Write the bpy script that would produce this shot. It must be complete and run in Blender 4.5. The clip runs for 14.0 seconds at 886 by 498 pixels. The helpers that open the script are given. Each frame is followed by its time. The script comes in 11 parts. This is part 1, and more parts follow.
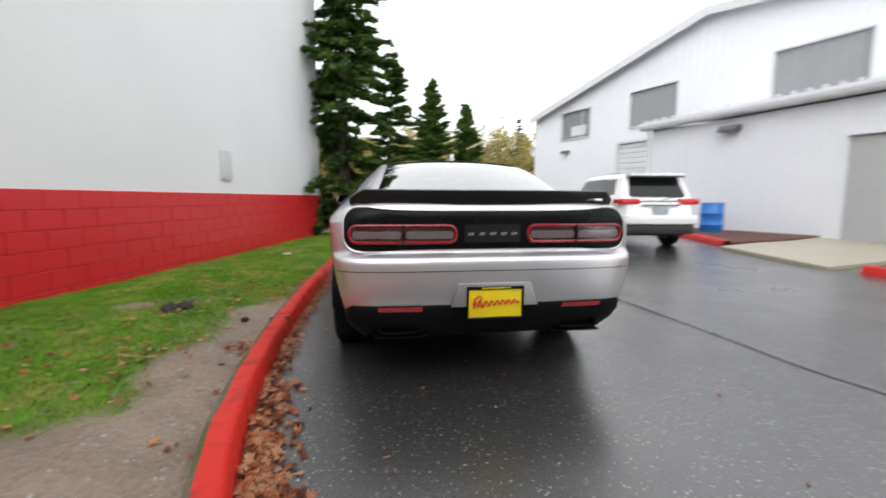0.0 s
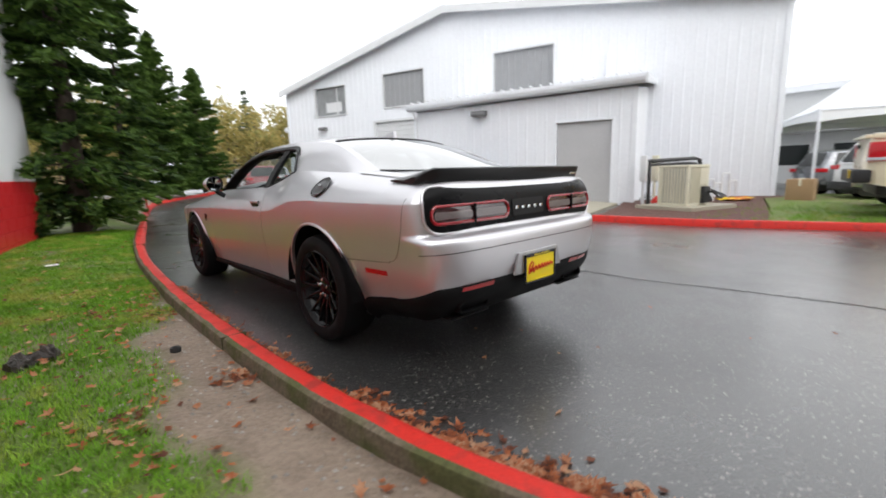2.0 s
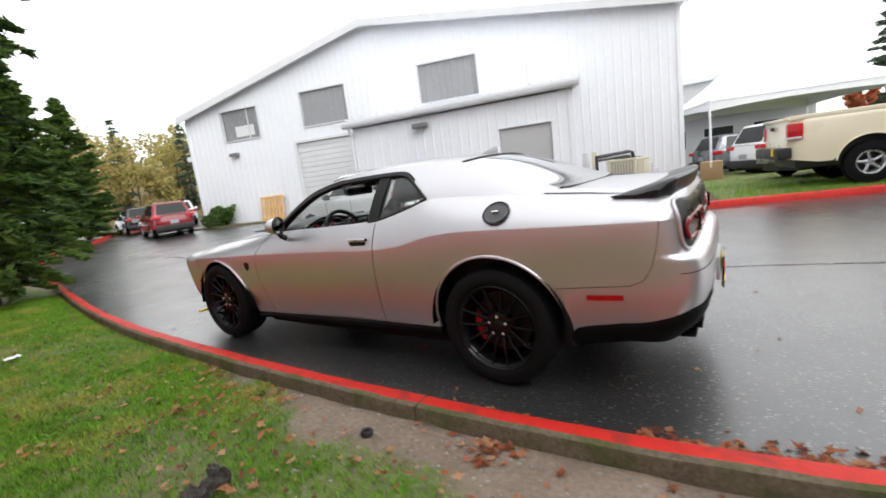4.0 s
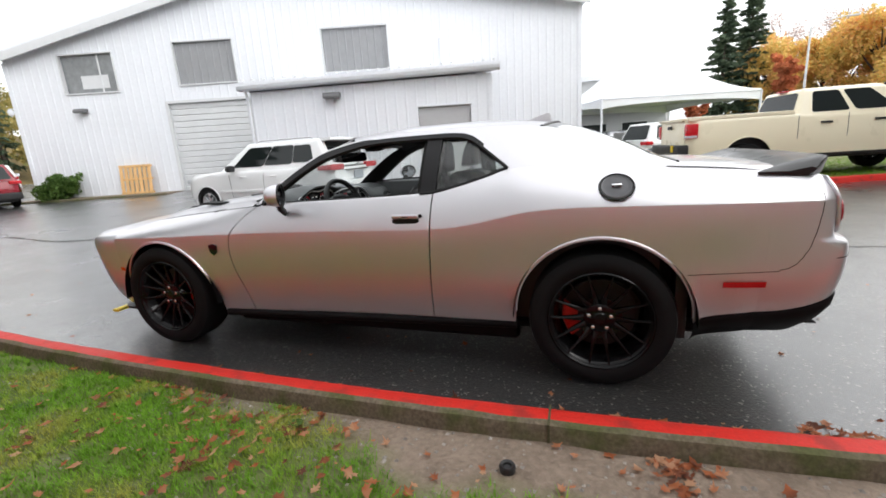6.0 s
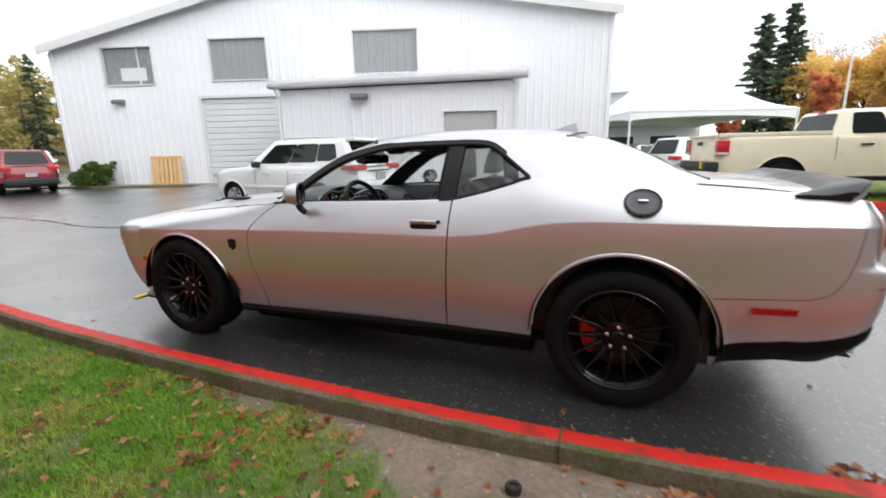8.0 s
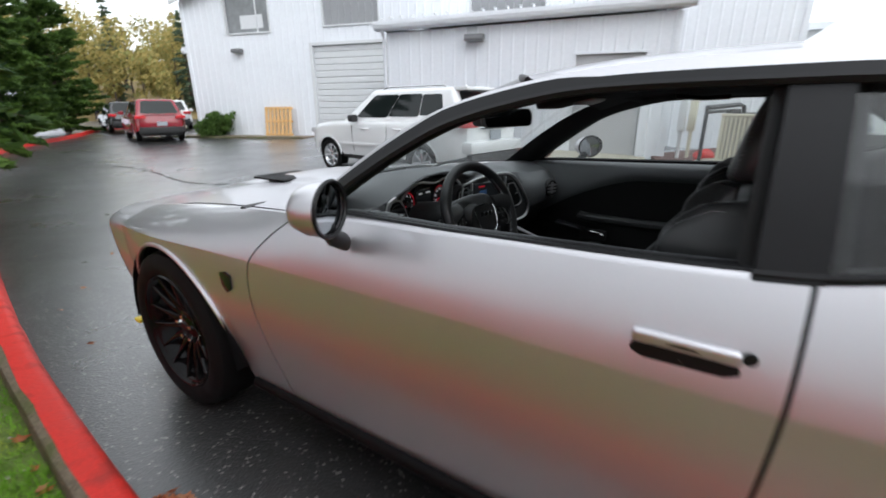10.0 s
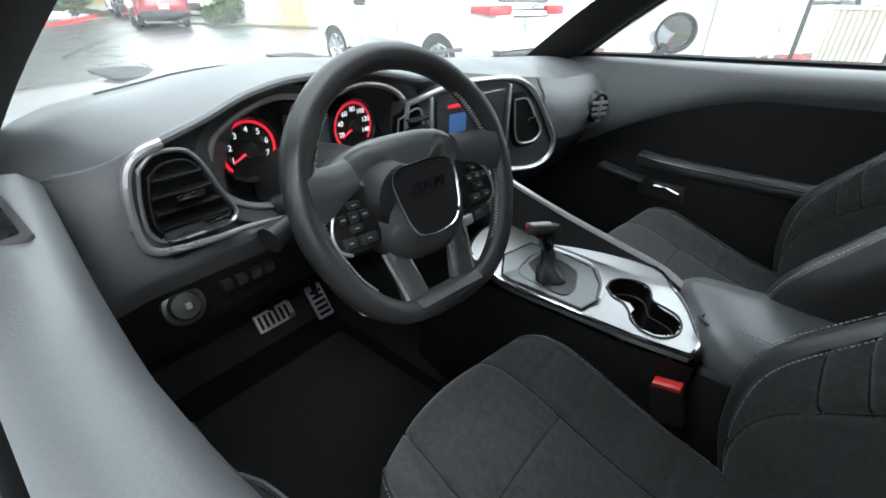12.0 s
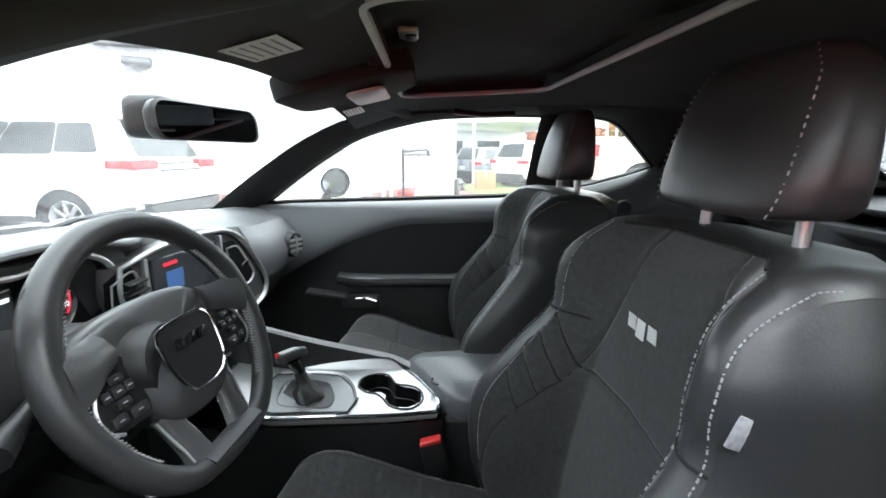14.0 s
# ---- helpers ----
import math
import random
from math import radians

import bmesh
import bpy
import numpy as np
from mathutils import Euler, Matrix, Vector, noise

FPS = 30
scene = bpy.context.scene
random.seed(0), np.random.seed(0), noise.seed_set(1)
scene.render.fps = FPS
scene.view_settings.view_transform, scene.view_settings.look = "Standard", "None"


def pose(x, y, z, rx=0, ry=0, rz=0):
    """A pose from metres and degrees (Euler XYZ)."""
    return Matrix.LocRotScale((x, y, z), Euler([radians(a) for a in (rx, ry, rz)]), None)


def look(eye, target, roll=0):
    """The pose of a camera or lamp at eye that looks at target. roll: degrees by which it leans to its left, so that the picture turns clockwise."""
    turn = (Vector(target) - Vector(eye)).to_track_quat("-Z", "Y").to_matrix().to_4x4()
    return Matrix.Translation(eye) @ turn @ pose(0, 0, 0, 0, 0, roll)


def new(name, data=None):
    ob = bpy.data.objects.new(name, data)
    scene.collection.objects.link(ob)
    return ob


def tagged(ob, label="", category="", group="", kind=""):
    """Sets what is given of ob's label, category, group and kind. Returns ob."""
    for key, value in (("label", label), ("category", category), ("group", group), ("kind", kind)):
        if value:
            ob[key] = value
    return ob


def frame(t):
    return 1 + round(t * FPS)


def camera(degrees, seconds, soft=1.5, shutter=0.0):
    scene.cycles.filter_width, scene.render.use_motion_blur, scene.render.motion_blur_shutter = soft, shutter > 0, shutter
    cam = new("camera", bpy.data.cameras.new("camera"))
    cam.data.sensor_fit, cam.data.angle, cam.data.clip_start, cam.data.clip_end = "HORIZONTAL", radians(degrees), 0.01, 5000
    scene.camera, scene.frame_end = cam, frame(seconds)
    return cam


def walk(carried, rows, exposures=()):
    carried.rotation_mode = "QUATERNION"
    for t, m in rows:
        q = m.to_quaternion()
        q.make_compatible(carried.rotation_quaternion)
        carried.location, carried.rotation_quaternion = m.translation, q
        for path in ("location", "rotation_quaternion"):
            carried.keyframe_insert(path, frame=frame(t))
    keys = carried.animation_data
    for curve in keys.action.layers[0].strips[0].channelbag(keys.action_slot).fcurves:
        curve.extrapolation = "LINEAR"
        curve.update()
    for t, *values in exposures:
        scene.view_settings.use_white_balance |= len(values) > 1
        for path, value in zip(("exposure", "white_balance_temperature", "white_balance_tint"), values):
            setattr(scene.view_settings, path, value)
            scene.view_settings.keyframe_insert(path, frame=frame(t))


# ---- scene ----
cam = camera(91.2, 14.0, soft=1.7, shutter=0.5)
PATH = [
    (0, (-0.64, -3.388, 1.091), (-0.34, -1.424, 0.861), 0.2),
    (0.5, (-1.067, -3.353, 1.103), (-0.259, -1.529, 0.959), 2.1),
    (1, (-1.449, -3.201, 1.127), (-0.331, -1.551, 0.96), -3.2),
    (1.5, (-1.835, -2.933, 1.121), (-0.674, -1.321, 0.888), -1.6),
    (2, (-2.253, -2.655, 1.114), (-0.91, -1.214, 0.769), -1.6),
    (2.5, (-2.569, -2.341, 1.158), (-1.08, -1.062, 0.773), -1.6),
    (3, (-2.785, -1.999, 1.214), (-1.201, -0.847, 0.811), -3.4),
    (3.5, (-3.022, -1.598, 1.277), (-1.42, -0.476, 0.857), -5.4),
    (3.7, (-3.085, -1.441, 1.291), (-1.491, -0.284, 0.941), -6.8),
    (5.8, (-3.145, 0.055, 1.285), (-1.286, 0.627, 0.819), -5.5),
    (6, (-3.143, 0.077, 1.285), (-1.297, 0.699, 0.83), -3.8),
    (6.5, (-3.145, 0.061, 1.284), (-1.295, 0.668, 0.829), -3.8),
    (7, (-3.15, 0.051, 1.288), (-1.292, 0.654, 0.861), -3.0),
    (7.5, (-3.148, 0.047, 1.286), (-1.288, 0.64, 0.853), -2.8),
    (8, (-3.101, 0.083, 1.291), (-1.278, 0.785, 0.859), -1.2),
    (8.5, (-2.844, 0.337, 1.303), (-1.018, 1.079, 0.962), -1.3),
    (8.7, (-2.714, 0.442, 1.305), (-0.908, 1.224, 0.948), -2.6),
    (10.8, (-1.098, 1.239, 1.262), (0.386, 2.38, 0.559), 2.5),
    (11, (-0.995, 1.284, 1.228), (0.508, 2.393, 0.515), 2.4),
    (11.5, (-0.823, 1.348, 1.18), (0.577, 2.411, 0.227), 0.7),
    (12, (-0.781, 1.353, 1.165), (0.565, 2.444, 0.166), 0.7),
    (12.5, (-0.797, 1.332, 1.18), (0.753, 2.245, 0.307), 3.0),
    (13, (-0.872, 1.351, 1.196), (1.012, 1.608, 0.576), -0.2),
    (13.5, (-0.927, 1.393, 1.195), (1.017, 1.353, 0.726), -1.5),
    (14, (-0.942, 1.397, 1.198), (1.01, 1.31, 0.771), 0.5),
]
EXPOSURES = [(0, 0.36, 6500, 10), (1.5, 0.32, 6500, 10), (3.0, 0.42, 6500, 10), (6.5, 0.44, 6500, 10), (8.7, 0.42, 6400, 10), (10.8, 0.30, 6100, 8), (11.0, 0.35, 6100, 8), (11.5, 0.75, 6100, 6), (12.0, 2.35, 6100, 5), (12.5, 3.1, 6100, 6), (13.0, 3.3, 6150, 7), (14.0, 2.8, 6150, 6)]
walk(cam, [(t, look(eye, target, roll)) for t, eye, target, roll in PATH], EXPOSURES)

# ---- light: an overcast sky and a very soft sun ----
world = bpy.data.worlds.new("overcast")
scene.world = world
world.use_nodes = True
wn, wl = world.node_tree.nodes, world.node_tree.links
wn.clear()
sky = wn.new("ShaderNodeTexSky")
sky.sky_type = "NISHITA"
sky.sun_disc = False
sky.sun_elevation, sky.sun_rotation = radians(42), radians(200)
sky.air_density, sky.dust_density = 1.0, 4.0
grey = wn.new("ShaderNodeHueSaturation")
grey.inputs["Saturation"].default_value = 0.12
low = wn.new("ShaderNodeBackground")
low.inputs["Strength"].default_value = 0.10
wl.new(sky.outputs[0], grey.inputs["Color"])
wl.new(grey.outputs[0], low.inputs["Color"])
cloud = wn.new("ShaderNodeBackground")
cloud.inputs["Color"].default_value = (0.96, 0.98, 1.0, 1)
cloud.inputs["Strength"].default_value = 0.95
both = wn.new("ShaderNodeAddShader")
wout = wn.new("ShaderNodeOutputWorld")
wl.new(low.outputs[0], both.inputs[0])
wl.new(cloud.outputs[0], both.inputs[1])
wl.new(both.outputs[0], wout.inputs["Surface"])

sun_data = bpy.data.lights.new("sun", "SUN")
sun_data.energy, sun_data.angle, sun_data.color = 0.5, radians(80), (1.0, 0.97, 0.93)
sun = new("sun", sun_data)
sun.matrix_world = pose(0, 0, 30, 48, 0, 20)


# ---- materials ----
def nodes_of(name):
    m = bpy.data.materials.new(name)
    m.use_nodes = True
    t = m.node_tree
    return m, t, t.nodes["Principled BSDF"]


def mat(name, base, rough=0.6, metal=0.0, vary=0.15, scale=3.0, fine=60.0, bump=0.15, coat=0.0, rvary=0.1, dist=0.004, sheen=0.0, spec=0.5, second=None, mixlow=0.45, mixhigh=0.62, perpiece=0.0):
    """A surface with two scales of variation in colour, gloss and relief."""
    m, t, p = nodes_of(name)
    n, l = t.nodes, t.links
    co = n.new("ShaderNodeTexCoord")
    big = n.new("ShaderNodeTexNoise")
    big.inputs["Scale"].default_value, big.inputs["Detail"].default_value = scale, 5
    small = n.new("ShaderNodeTexNoise")
    small.inputs["Scale"].default_value, small.inputs["Detail"].default_value = fine, 4
    for q in (big, small):
        l.new(co.outputs["Object"], q.inputs["Vector"])
    add = n.new("ShaderNodeMath")
    add.operation = "ADD"
    l.new(big.outputs[0], add.inputs[0])
    l.new(small.outputs[0], add.inputs[1])
    ramp = n.new("ShaderNodeMapRange")
    ramp.inputs["From Min"].default_value, ramp.inputs["From Max"].default_value = 0.6, 1.4
    ramp.inputs["To Min"].default_value, ramp.inputs["To Max"].default_value = 1 - vary, 1 + vary
    l.new(add.outputs[0], ramp.inputs["Value"])
    mul = n.new("ShaderNodeVectorMath")
    mul.operation = "SCALE"
    if second:
        mx = n.new("ShaderNodeMix")
        mx.data_type = "RGBA"
        edge = n.new("ShaderNodeMapRange")
        edge.inputs["From Min"].default_value, edge.inputs["From Max"].default_value = mixlow, mixhigh
        l.new(big.outputs[0], edge.inputs["Value"])
        l.new(edge.outputs[0], mx.inputs["Factor"])
        mx.inputs["A"].default_value, mx.inputs["B"].default_value = (*base, 1), (*second, 1)
        l.new(mx.outputs["Result"], mul.inputs[0])
    else:
        mul.inputs[0].default_value = base
    src = ramp.outputs[0]
    if perpiece:
        info = n.new("ShaderNodeObjectInfo")
        geo = n.new("ShaderNodeNewGeometry")
        s2 = n.new("ShaderNodeMath")
        s2.operation = "ADD"
        l.new(info.outputs["Random"], s2.inputs[0])
        l.new(geo.outputs["Random Per Island"], s2.inputs[1])
        fr = n.new("ShaderNodeMapRange")
        fr.inputs["From Max"].default_value = 2.0
        fr.inputs["To Min"].default_value, fr.inputs["To Max"].default_value = 1 - perpiece, 1 + perpiece
        l.new(s2.outputs[0], fr.inputs["Value"])
        mm = n.new("ShaderNodeMath")
        mm.operation = "MULTIPLY"
        l.new(src, mm.inputs[0])
        l.new(fr.outputs[0], mm.inputs[1])
        src = mm.outputs[0]
    l.new(src, mul.inputs["Scale"])
    l.new(mul.outputs[0], p.inputs["Base Color"])
    rr = n.new("ShaderNodeMapRange")
    rr.inputs["From Min"].default_value, rr.inputs["From Max"].default_value = 0.3, 0.7
    rr.inputs["To Min"].default_value, rr.inputs["To Max"].default_value = max(0.02, rough - rvary), min(1, rough + rvary)
    l.new(big.outputs[0], rr.inputs["Value"])
    l.new(rr.outputs[0], p.inputs["Roughness"])
    p.inputs["Metallic"].default_value = metal
    p.inputs["Coat Weight"].default_value = coat
    p.inputs["Coat Roughness"].default_value = 0.04
    p.inputs["Specular IOR Level"].default_value = spec
    if sheen:
        p.inputs["Sheen Weight"].default_value = sheen
        p.inputs["Sheen Roughness"].default_value = 0.4
    if bump:
        b = n.new("ShaderNodeBump")
        b.inputs["Strength"].default_value, b.inputs["Distance"].default_value = bump, dist
        l.new(small.outputs[0], b.inputs["Height"])
        l.new(b.outputs[0], p.inputs["Normal"])
    return m


def glass(name, tint=(0.9, 0.95, 0.95), alpha=0.25, rough=0.0, film=0.0):
    """A thin pane: mostly clear, with the mirror-like gloss of glass."""
    m, t, p = nodes_of(name)
    n, l = t.nodes, t.links
    clear = n.new("ShaderNodeBsdfTransparent")
    clear.inputs["Color"].default_value = (*tint, 1)
    gloss = n.new("ShaderNodeBsdfGlossy")
    gloss.inputs["Roughness"].default_value = rough
    lw = n.new("ShaderNodeLayerWeight")
    lw.inputs["Blend"].default_value = 0.5
    fres = n.new("ShaderNodeMath")
    fres.operation = "POWER"
    fres.inputs[1].default_value = 4.0
    l.new(lw.outputs["Facing"], fres.inputs[0])
    k = n.new("ShaderNodeMath")
    k.operation = "MULTIPLY_ADD"
    k.inputs[1].default_value, k.inputs[2].default_value = 0.9, 0.05 + alpha * 0.10
    l.new(fres.outputs[0], k.inputs[0])
    mix = n.new("ShaderNodeMixShader")
    l.new(k.outputs[0], mix.inputs[0])
    l.new(clear.outputs[0], mix.inputs[1])
    l.new(gloss.outputs[0], mix.inputs[2])
    if film:
        # a thin translucent haze, added in place of veiling glare, that scatters daylight
        haze = n.new("ShaderNodeBsdfTranslucent")
        haze.inputs["Color"].default_value = (0.9, 0.92, 0.92, 1)
        co = n.new("ShaderNodeTexCoord")
        no = n.new("ShaderNodeTexNoise")
        no.inputs["Scale"].default_value, no.inputs["Detail"].default_value = 7, 6
        l.new(co.outputs["Object"], no.inputs["Vector"])
        amount = n.new("ShaderNodeMapRange")
        amount.inputs["From Min"].default_value, amount.inputs["From Max"].default_value = 0.3, 0.7
        amount.inputs["To Min"].default_value, amount.inputs["To Max"].default_value = film * 0.7, film * 1.3
        l.new(no.outputs[0], amount.inputs["Value"])
        both = n.new("ShaderNodeMixShader")
        l.new(amount.outputs[0], both.inputs[0])
        l.new(mix.outputs[0], both.inputs[1])
        l.new(haze.outputs[0], both.inputs[2])
        mix = both
    l.new(mix.outputs[0], n["Material Output"].inputs["Surface"])
    return m


def glow(name, colour, strength):
    m, t, p = nodes_of(name)
    p.inputs["Base Color"].default_value = (*colour, 1)
    p.inputs["Emission Color"].default_value = (*colour, 1)
    p.inputs["Emission Strength"].default_value = strength
    return m


def wet_asphalt():
    """Dark tar with pale grit, brightened for sky glints; a wet film of uneven gloss lies on it."""
    m, t, p = nodes_of("wet_asphalt")
    n, l = t.nodes, t.links
    co = n.new("ShaderNodeTexCoord")
    stones = n.new("ShaderNodeTexVoronoi")
    stones.inputs["Scale"].default_value = 95
    fine = n.new("ShaderNodeTexNoise")
    fine.inputs["Scale"].default_value, fine.inputs["Detail"].default_value = 140, 5
    wide = n.new("ShaderNodeTexNoise")
    wide.inputs["Scale"].default_value, wide.inputs["Detail"].default_value, wide.inputs["Roughness"].default_value = 0.55, 6, 0.6
    for q in (stones, fine, wide):
        l.new(co.outputs["Object"], q.inputs["Vector"])
    grit = n.new("ShaderNodeValToRGB")
    grit.color_ramp.elements[0].position, grit.color_ramp.elements[0].color = 0.0, (0.022, 0.022, 0.0225, 1)
    grit.color_ramp.elements[1].position, grit.color_ramp.elements[1].color = 1.0, (0.07, 0.068, 0.066, 1)
    e = grit.color_ramp.elements.new(0.945)
    e.color = (0.034, 0.0335, 0.033, 1)
    # pale grit, its colour raised to paint in glints of the sky
    e2 = grit.color_ramp.elements.new(0.975)
    e2.color = (0.24, 0.226, 0.21, 1)
    rnd = n.new("ShaderNodeSeparateColor")
    l.new(stones.outputs["Color"], rnd.inputs[0])
    l.new(rnd.outputs[0], grit.inputs[0])
    l.new(grit.outputs[0], p.inputs["Base Color"])
    rr = n.new("ShaderNodeMapRange")
    rr.inputs["From Min"].default_value, rr.inputs["From Max"].default_value = 0.35, 0.65
    rr.inputs["To Min"].default_value, rr.inputs["To Max"].default_value = 0.24, 0.46
    l.new(wide.outputs[0], rr.inputs["Value"])
    l.new(rr.outputs[0], p.inputs["Roughness"])
    p.inputs["Coat Weight"].default_value = 1.0
    p.inputs["Coat Roughness"].default_value = 0.27
    p.inputs["Coat IOR"].default_value = 1.72
    b = n.new("ShaderNodeBump")
    b.inputs["Strength"].default_value, b.inputs["Distance"].default_value = 0.40, 0.006
    l.new(stones.outputs["Distance"], b.inputs["Height"])
    b2 = n.new("ShaderNodeBump")
    b2.inputs["Strength"].default_value, b2.inputs["Distance"].default_value = 0.3, 0.004
    l.new(fine.outputs[0], b2.inputs["Height"])
    l.new(b.outputs[0], b2.inputs["Normal"])
    l.new(b2.outputs[0], p.inputs["Normal"])
    return m


ASPHALT = wet_asphalt()
SOIL = mat("wet_soil", (0.20, 0.155, 0.115), 0.75, vary=0.3, scale=2.5, fine=45, bump=0.6, dist=0.012)
TURF = mat("turf", (0.12, 0.17, 0.035), 0.8, vary=0.35, scale=1.3, fine=70, bump=0.7, dist=0.02, second=(0.17, 0.13, 0.075), mixlow=0.52, mixhigh=0.64)
BLADE = mat("grass_blade", (0.138, 0.290, 0.022), 0.75, vary=0.45, scale=2.6, fine=20, bump=0, second=(0.25, 0.265, 0.052), mixlow=0.50, mixhigh=0.66, perpiece=0.5, spec=0.15)
KERB_RED = mat("kerb_red_paint", (0.56, 0.026, 0.018), 0.5, vary=0.18, scale=7, fine=70, bump=0.4, spec=0.22, second=(0.33, 0.028, 0.022), mixlow=0.52, mixhigh=0.66)
KERB_GREY = mat("kerb_concrete", (0.155, 0.128, 0.090), 0.85, spec=0.2, vary=0.5, scale=5, fine=60, bump=0.6, second=(0.075, 0.080, 0.034), mixlow=0.42, mixhigh=0.60)
CONCRETE = mat("pale_concrete", (0.37, 0.34, 0.265), 0.45, vary=0.15, scale=1.5, fine=50, bump=0.25)
MULCH = mat("bark_mulch", (0.10, 0.045, 0.035), 0.8, vary=0.45, scale=9, fine=55, bump=0.8, dist=0.02)
WALL_WHITE = mat("white_wall_paint", (0.78, 0.79, 0.80), 0.5, vary=0.05, scale=0.8, fine=40, bump=0.15)
WALL_RED = mat("red_wall_paint", (0.62, 0.022, 0.028), 0.35, vary=0.10, scale=1.2, fine=40, bump=0.2)
METAL_WHITE = mat("white_metal_sheet", (0.74, 0.76, 0.80), 0.42, vary=0.05, scale=0.6, fine=12, bump=0.05)
METAL_GREY = mat("grey_steel_door", (0.42, 0.42, 0.43), 0.45, vary=0.06, scale=2, fine=30, bump=0.08)
TRIM_GREY = mat("grey_trim", (0.62, 0.63, 0.645), 0.4, vary=0.06, bump=0.05)
SHUTTER = mat("ribbed_grey_panel", (0.27, 0.275, 0.285), 0.4, vary=0.07, scale=0.8, fine=6, bump=0.02)
DARK_GLASS = mat("dark_window_glass", (0.02, 0.024, 0.028), 0.05, vary=0.2, bump=0, coat=0.6)
WINDOW_GLASS = mat("old_window_glass", (0.20, 0.21, 0.215), 0.12, vary=0.25, scale=1.2, fine=6, bump=0)
BARK = mat("bark", (0.07, 0.05, 0.04), 0.9, vary=0.4, scale=12, fine=60, bump=0.8, dist=0.02)


# ---- building tools ----
def finish(name, bm, material, parent=None, label="", smooth=False, angle=40):
    bmesh.ops.recalc_face_normals(bm, faces=bm.faces)
    me = bpy.data.meshes.new(name)
    bm.to_mesh(me)
    bm.free()
    for q in (material if isinstance(material, (list, tuple)) else [material]):
        me.materials.append(q)
    if smooth:
        me.shade_smooth()
        if angle < 180:
            me.set_sharp_from_angle(angle=radians(angle))
    ob = new(name, me)
    if parent:
        ob.parent = parent
    if label:
        ob["label"] = label
    return ob


def part(name, bm, material, parent, label="", smooth=True, angle=40):
    """Links a bmesh as one mesh object under a thing or a part."""
    return finish(name, bm, material, parent, label, smooth, angle)


def thing(name, label, category, group="", at=None):
    """An empty at the base of a thing, which holds its parts."""
    ob = new(name)
    ob.empty_display_size = 0.1
    if at is not None:
        ob.matrix_basis = at
    return tagged(ob, label, category, group)


def structure(name, bm, material, parent=None, smooth=False, label=""):
    ob = finish(name, bm, material, parent, label, smooth)
    return tagged(ob, kind="structure")


def box(x0, x1, y0, y1, z0, z1, bevel=0.0, bm=None, seg=2):
    own = bm if bm is not None else bmesh.new()
    r = bmesh.ops.create_cube(own, size=1, matrix=Matrix.Translation(((x0 + x1) / 2, (y0 + y1) / 2, (z0 + z1) / 2)) @ Matrix.Diagonal((abs(x1 - x0), abs(y1 - y0), abs(z1 - z0), 1)))
    if bevel:
        es = list({e for v in r["verts"] for e in v.link_edges})
        bmesh.ops.bevel(own, geom=es, offset=bevel, segments=seg, profile=0.6, affect="EDGES")
    return own


def turned(bm, m):
    bmesh.ops.transform(bm, matrix=m, verts=bm.verts)
    return bm


def join(bm, other, m=None):
    """Adds other's geometry to bm."""
    if m is not None:
        turned(other, m)
    me = bpy.data.meshes.new("tmp")
    other.to_mesh(me)
    other.free()
    bm.from_mesh(me)
    bpy.data.meshes.remove(me)
    return bm


def patch(fn, nu, nv, bm=None, us=None, vs=None):
    """A sheet over fn(u, v), u and v in 0..1."""
    own = bm if bm is not None else bmesh.new()
    us = us or [i / nu for i in range(nu + 1)]
    vs = vs or [j / nv for j in range(nv + 1)]
    rows = [[own.verts.new(fn(u, v)) for v in vs] for u in us]
    for i in range(len(us) - 1):
        for j in range(len(vs) - 1):
            own.faces.new((rows[i][j], rows[i + 1][j], rows[i + 1][j + 1], rows[i][j + 1]))
    return own


def thick(bm, d):
    """Gives a sheet depth d (against its normals)."""
    bmesh.ops.recalc_face_normals(bm, faces=bm.faces)
    bmesh.ops.solidify(bm, geom=bm.faces[:], thickness=d)
    return bm


def tube(points, r, n=8, bm=None, closed=False, cap=True, flat=1.0):
    """A pipe along points; r is a radius or a function of 0..1; flat squashes it."""
    own = bm if bm is not None else bmesh.new()
    pts = [Vector(p) for p in points]
    m = len(pts)
    rings = []
    side = None
    for i, p in enumerate(pts):
        a = pts[(i - 1) % m] if closed or i > 0 else p
        b = pts[(i + 1) % m] if closed or i < m - 1 else p
        d = (b - a).normalized()
        if side is None:
            side = d.orthogonal().normalized()
        side = (side - d * side.dot(d)).normalized()
        up = d.cross(side)
        rad = r(i / max(1, m - 1)) if callable(r) else r
        rings.append([own.verts.new(p + rad * (side * math.cos(6.28319 * k / n) + up * flat * math.sin(6.28319 * k / n))) for k in range(n)])
    for i in range(m if closed else m - 1):
        q = rings[(i + 1) % m]
        for k in range(n):
            own.faces.new((rings[i][k], rings[i][(k + 1) % n], q[(k + 1) % n], q[k]))
    if cap and not closed:
        own.faces.new(rings[0][::-1])
        own.faces.new(rings[-1])
    return own


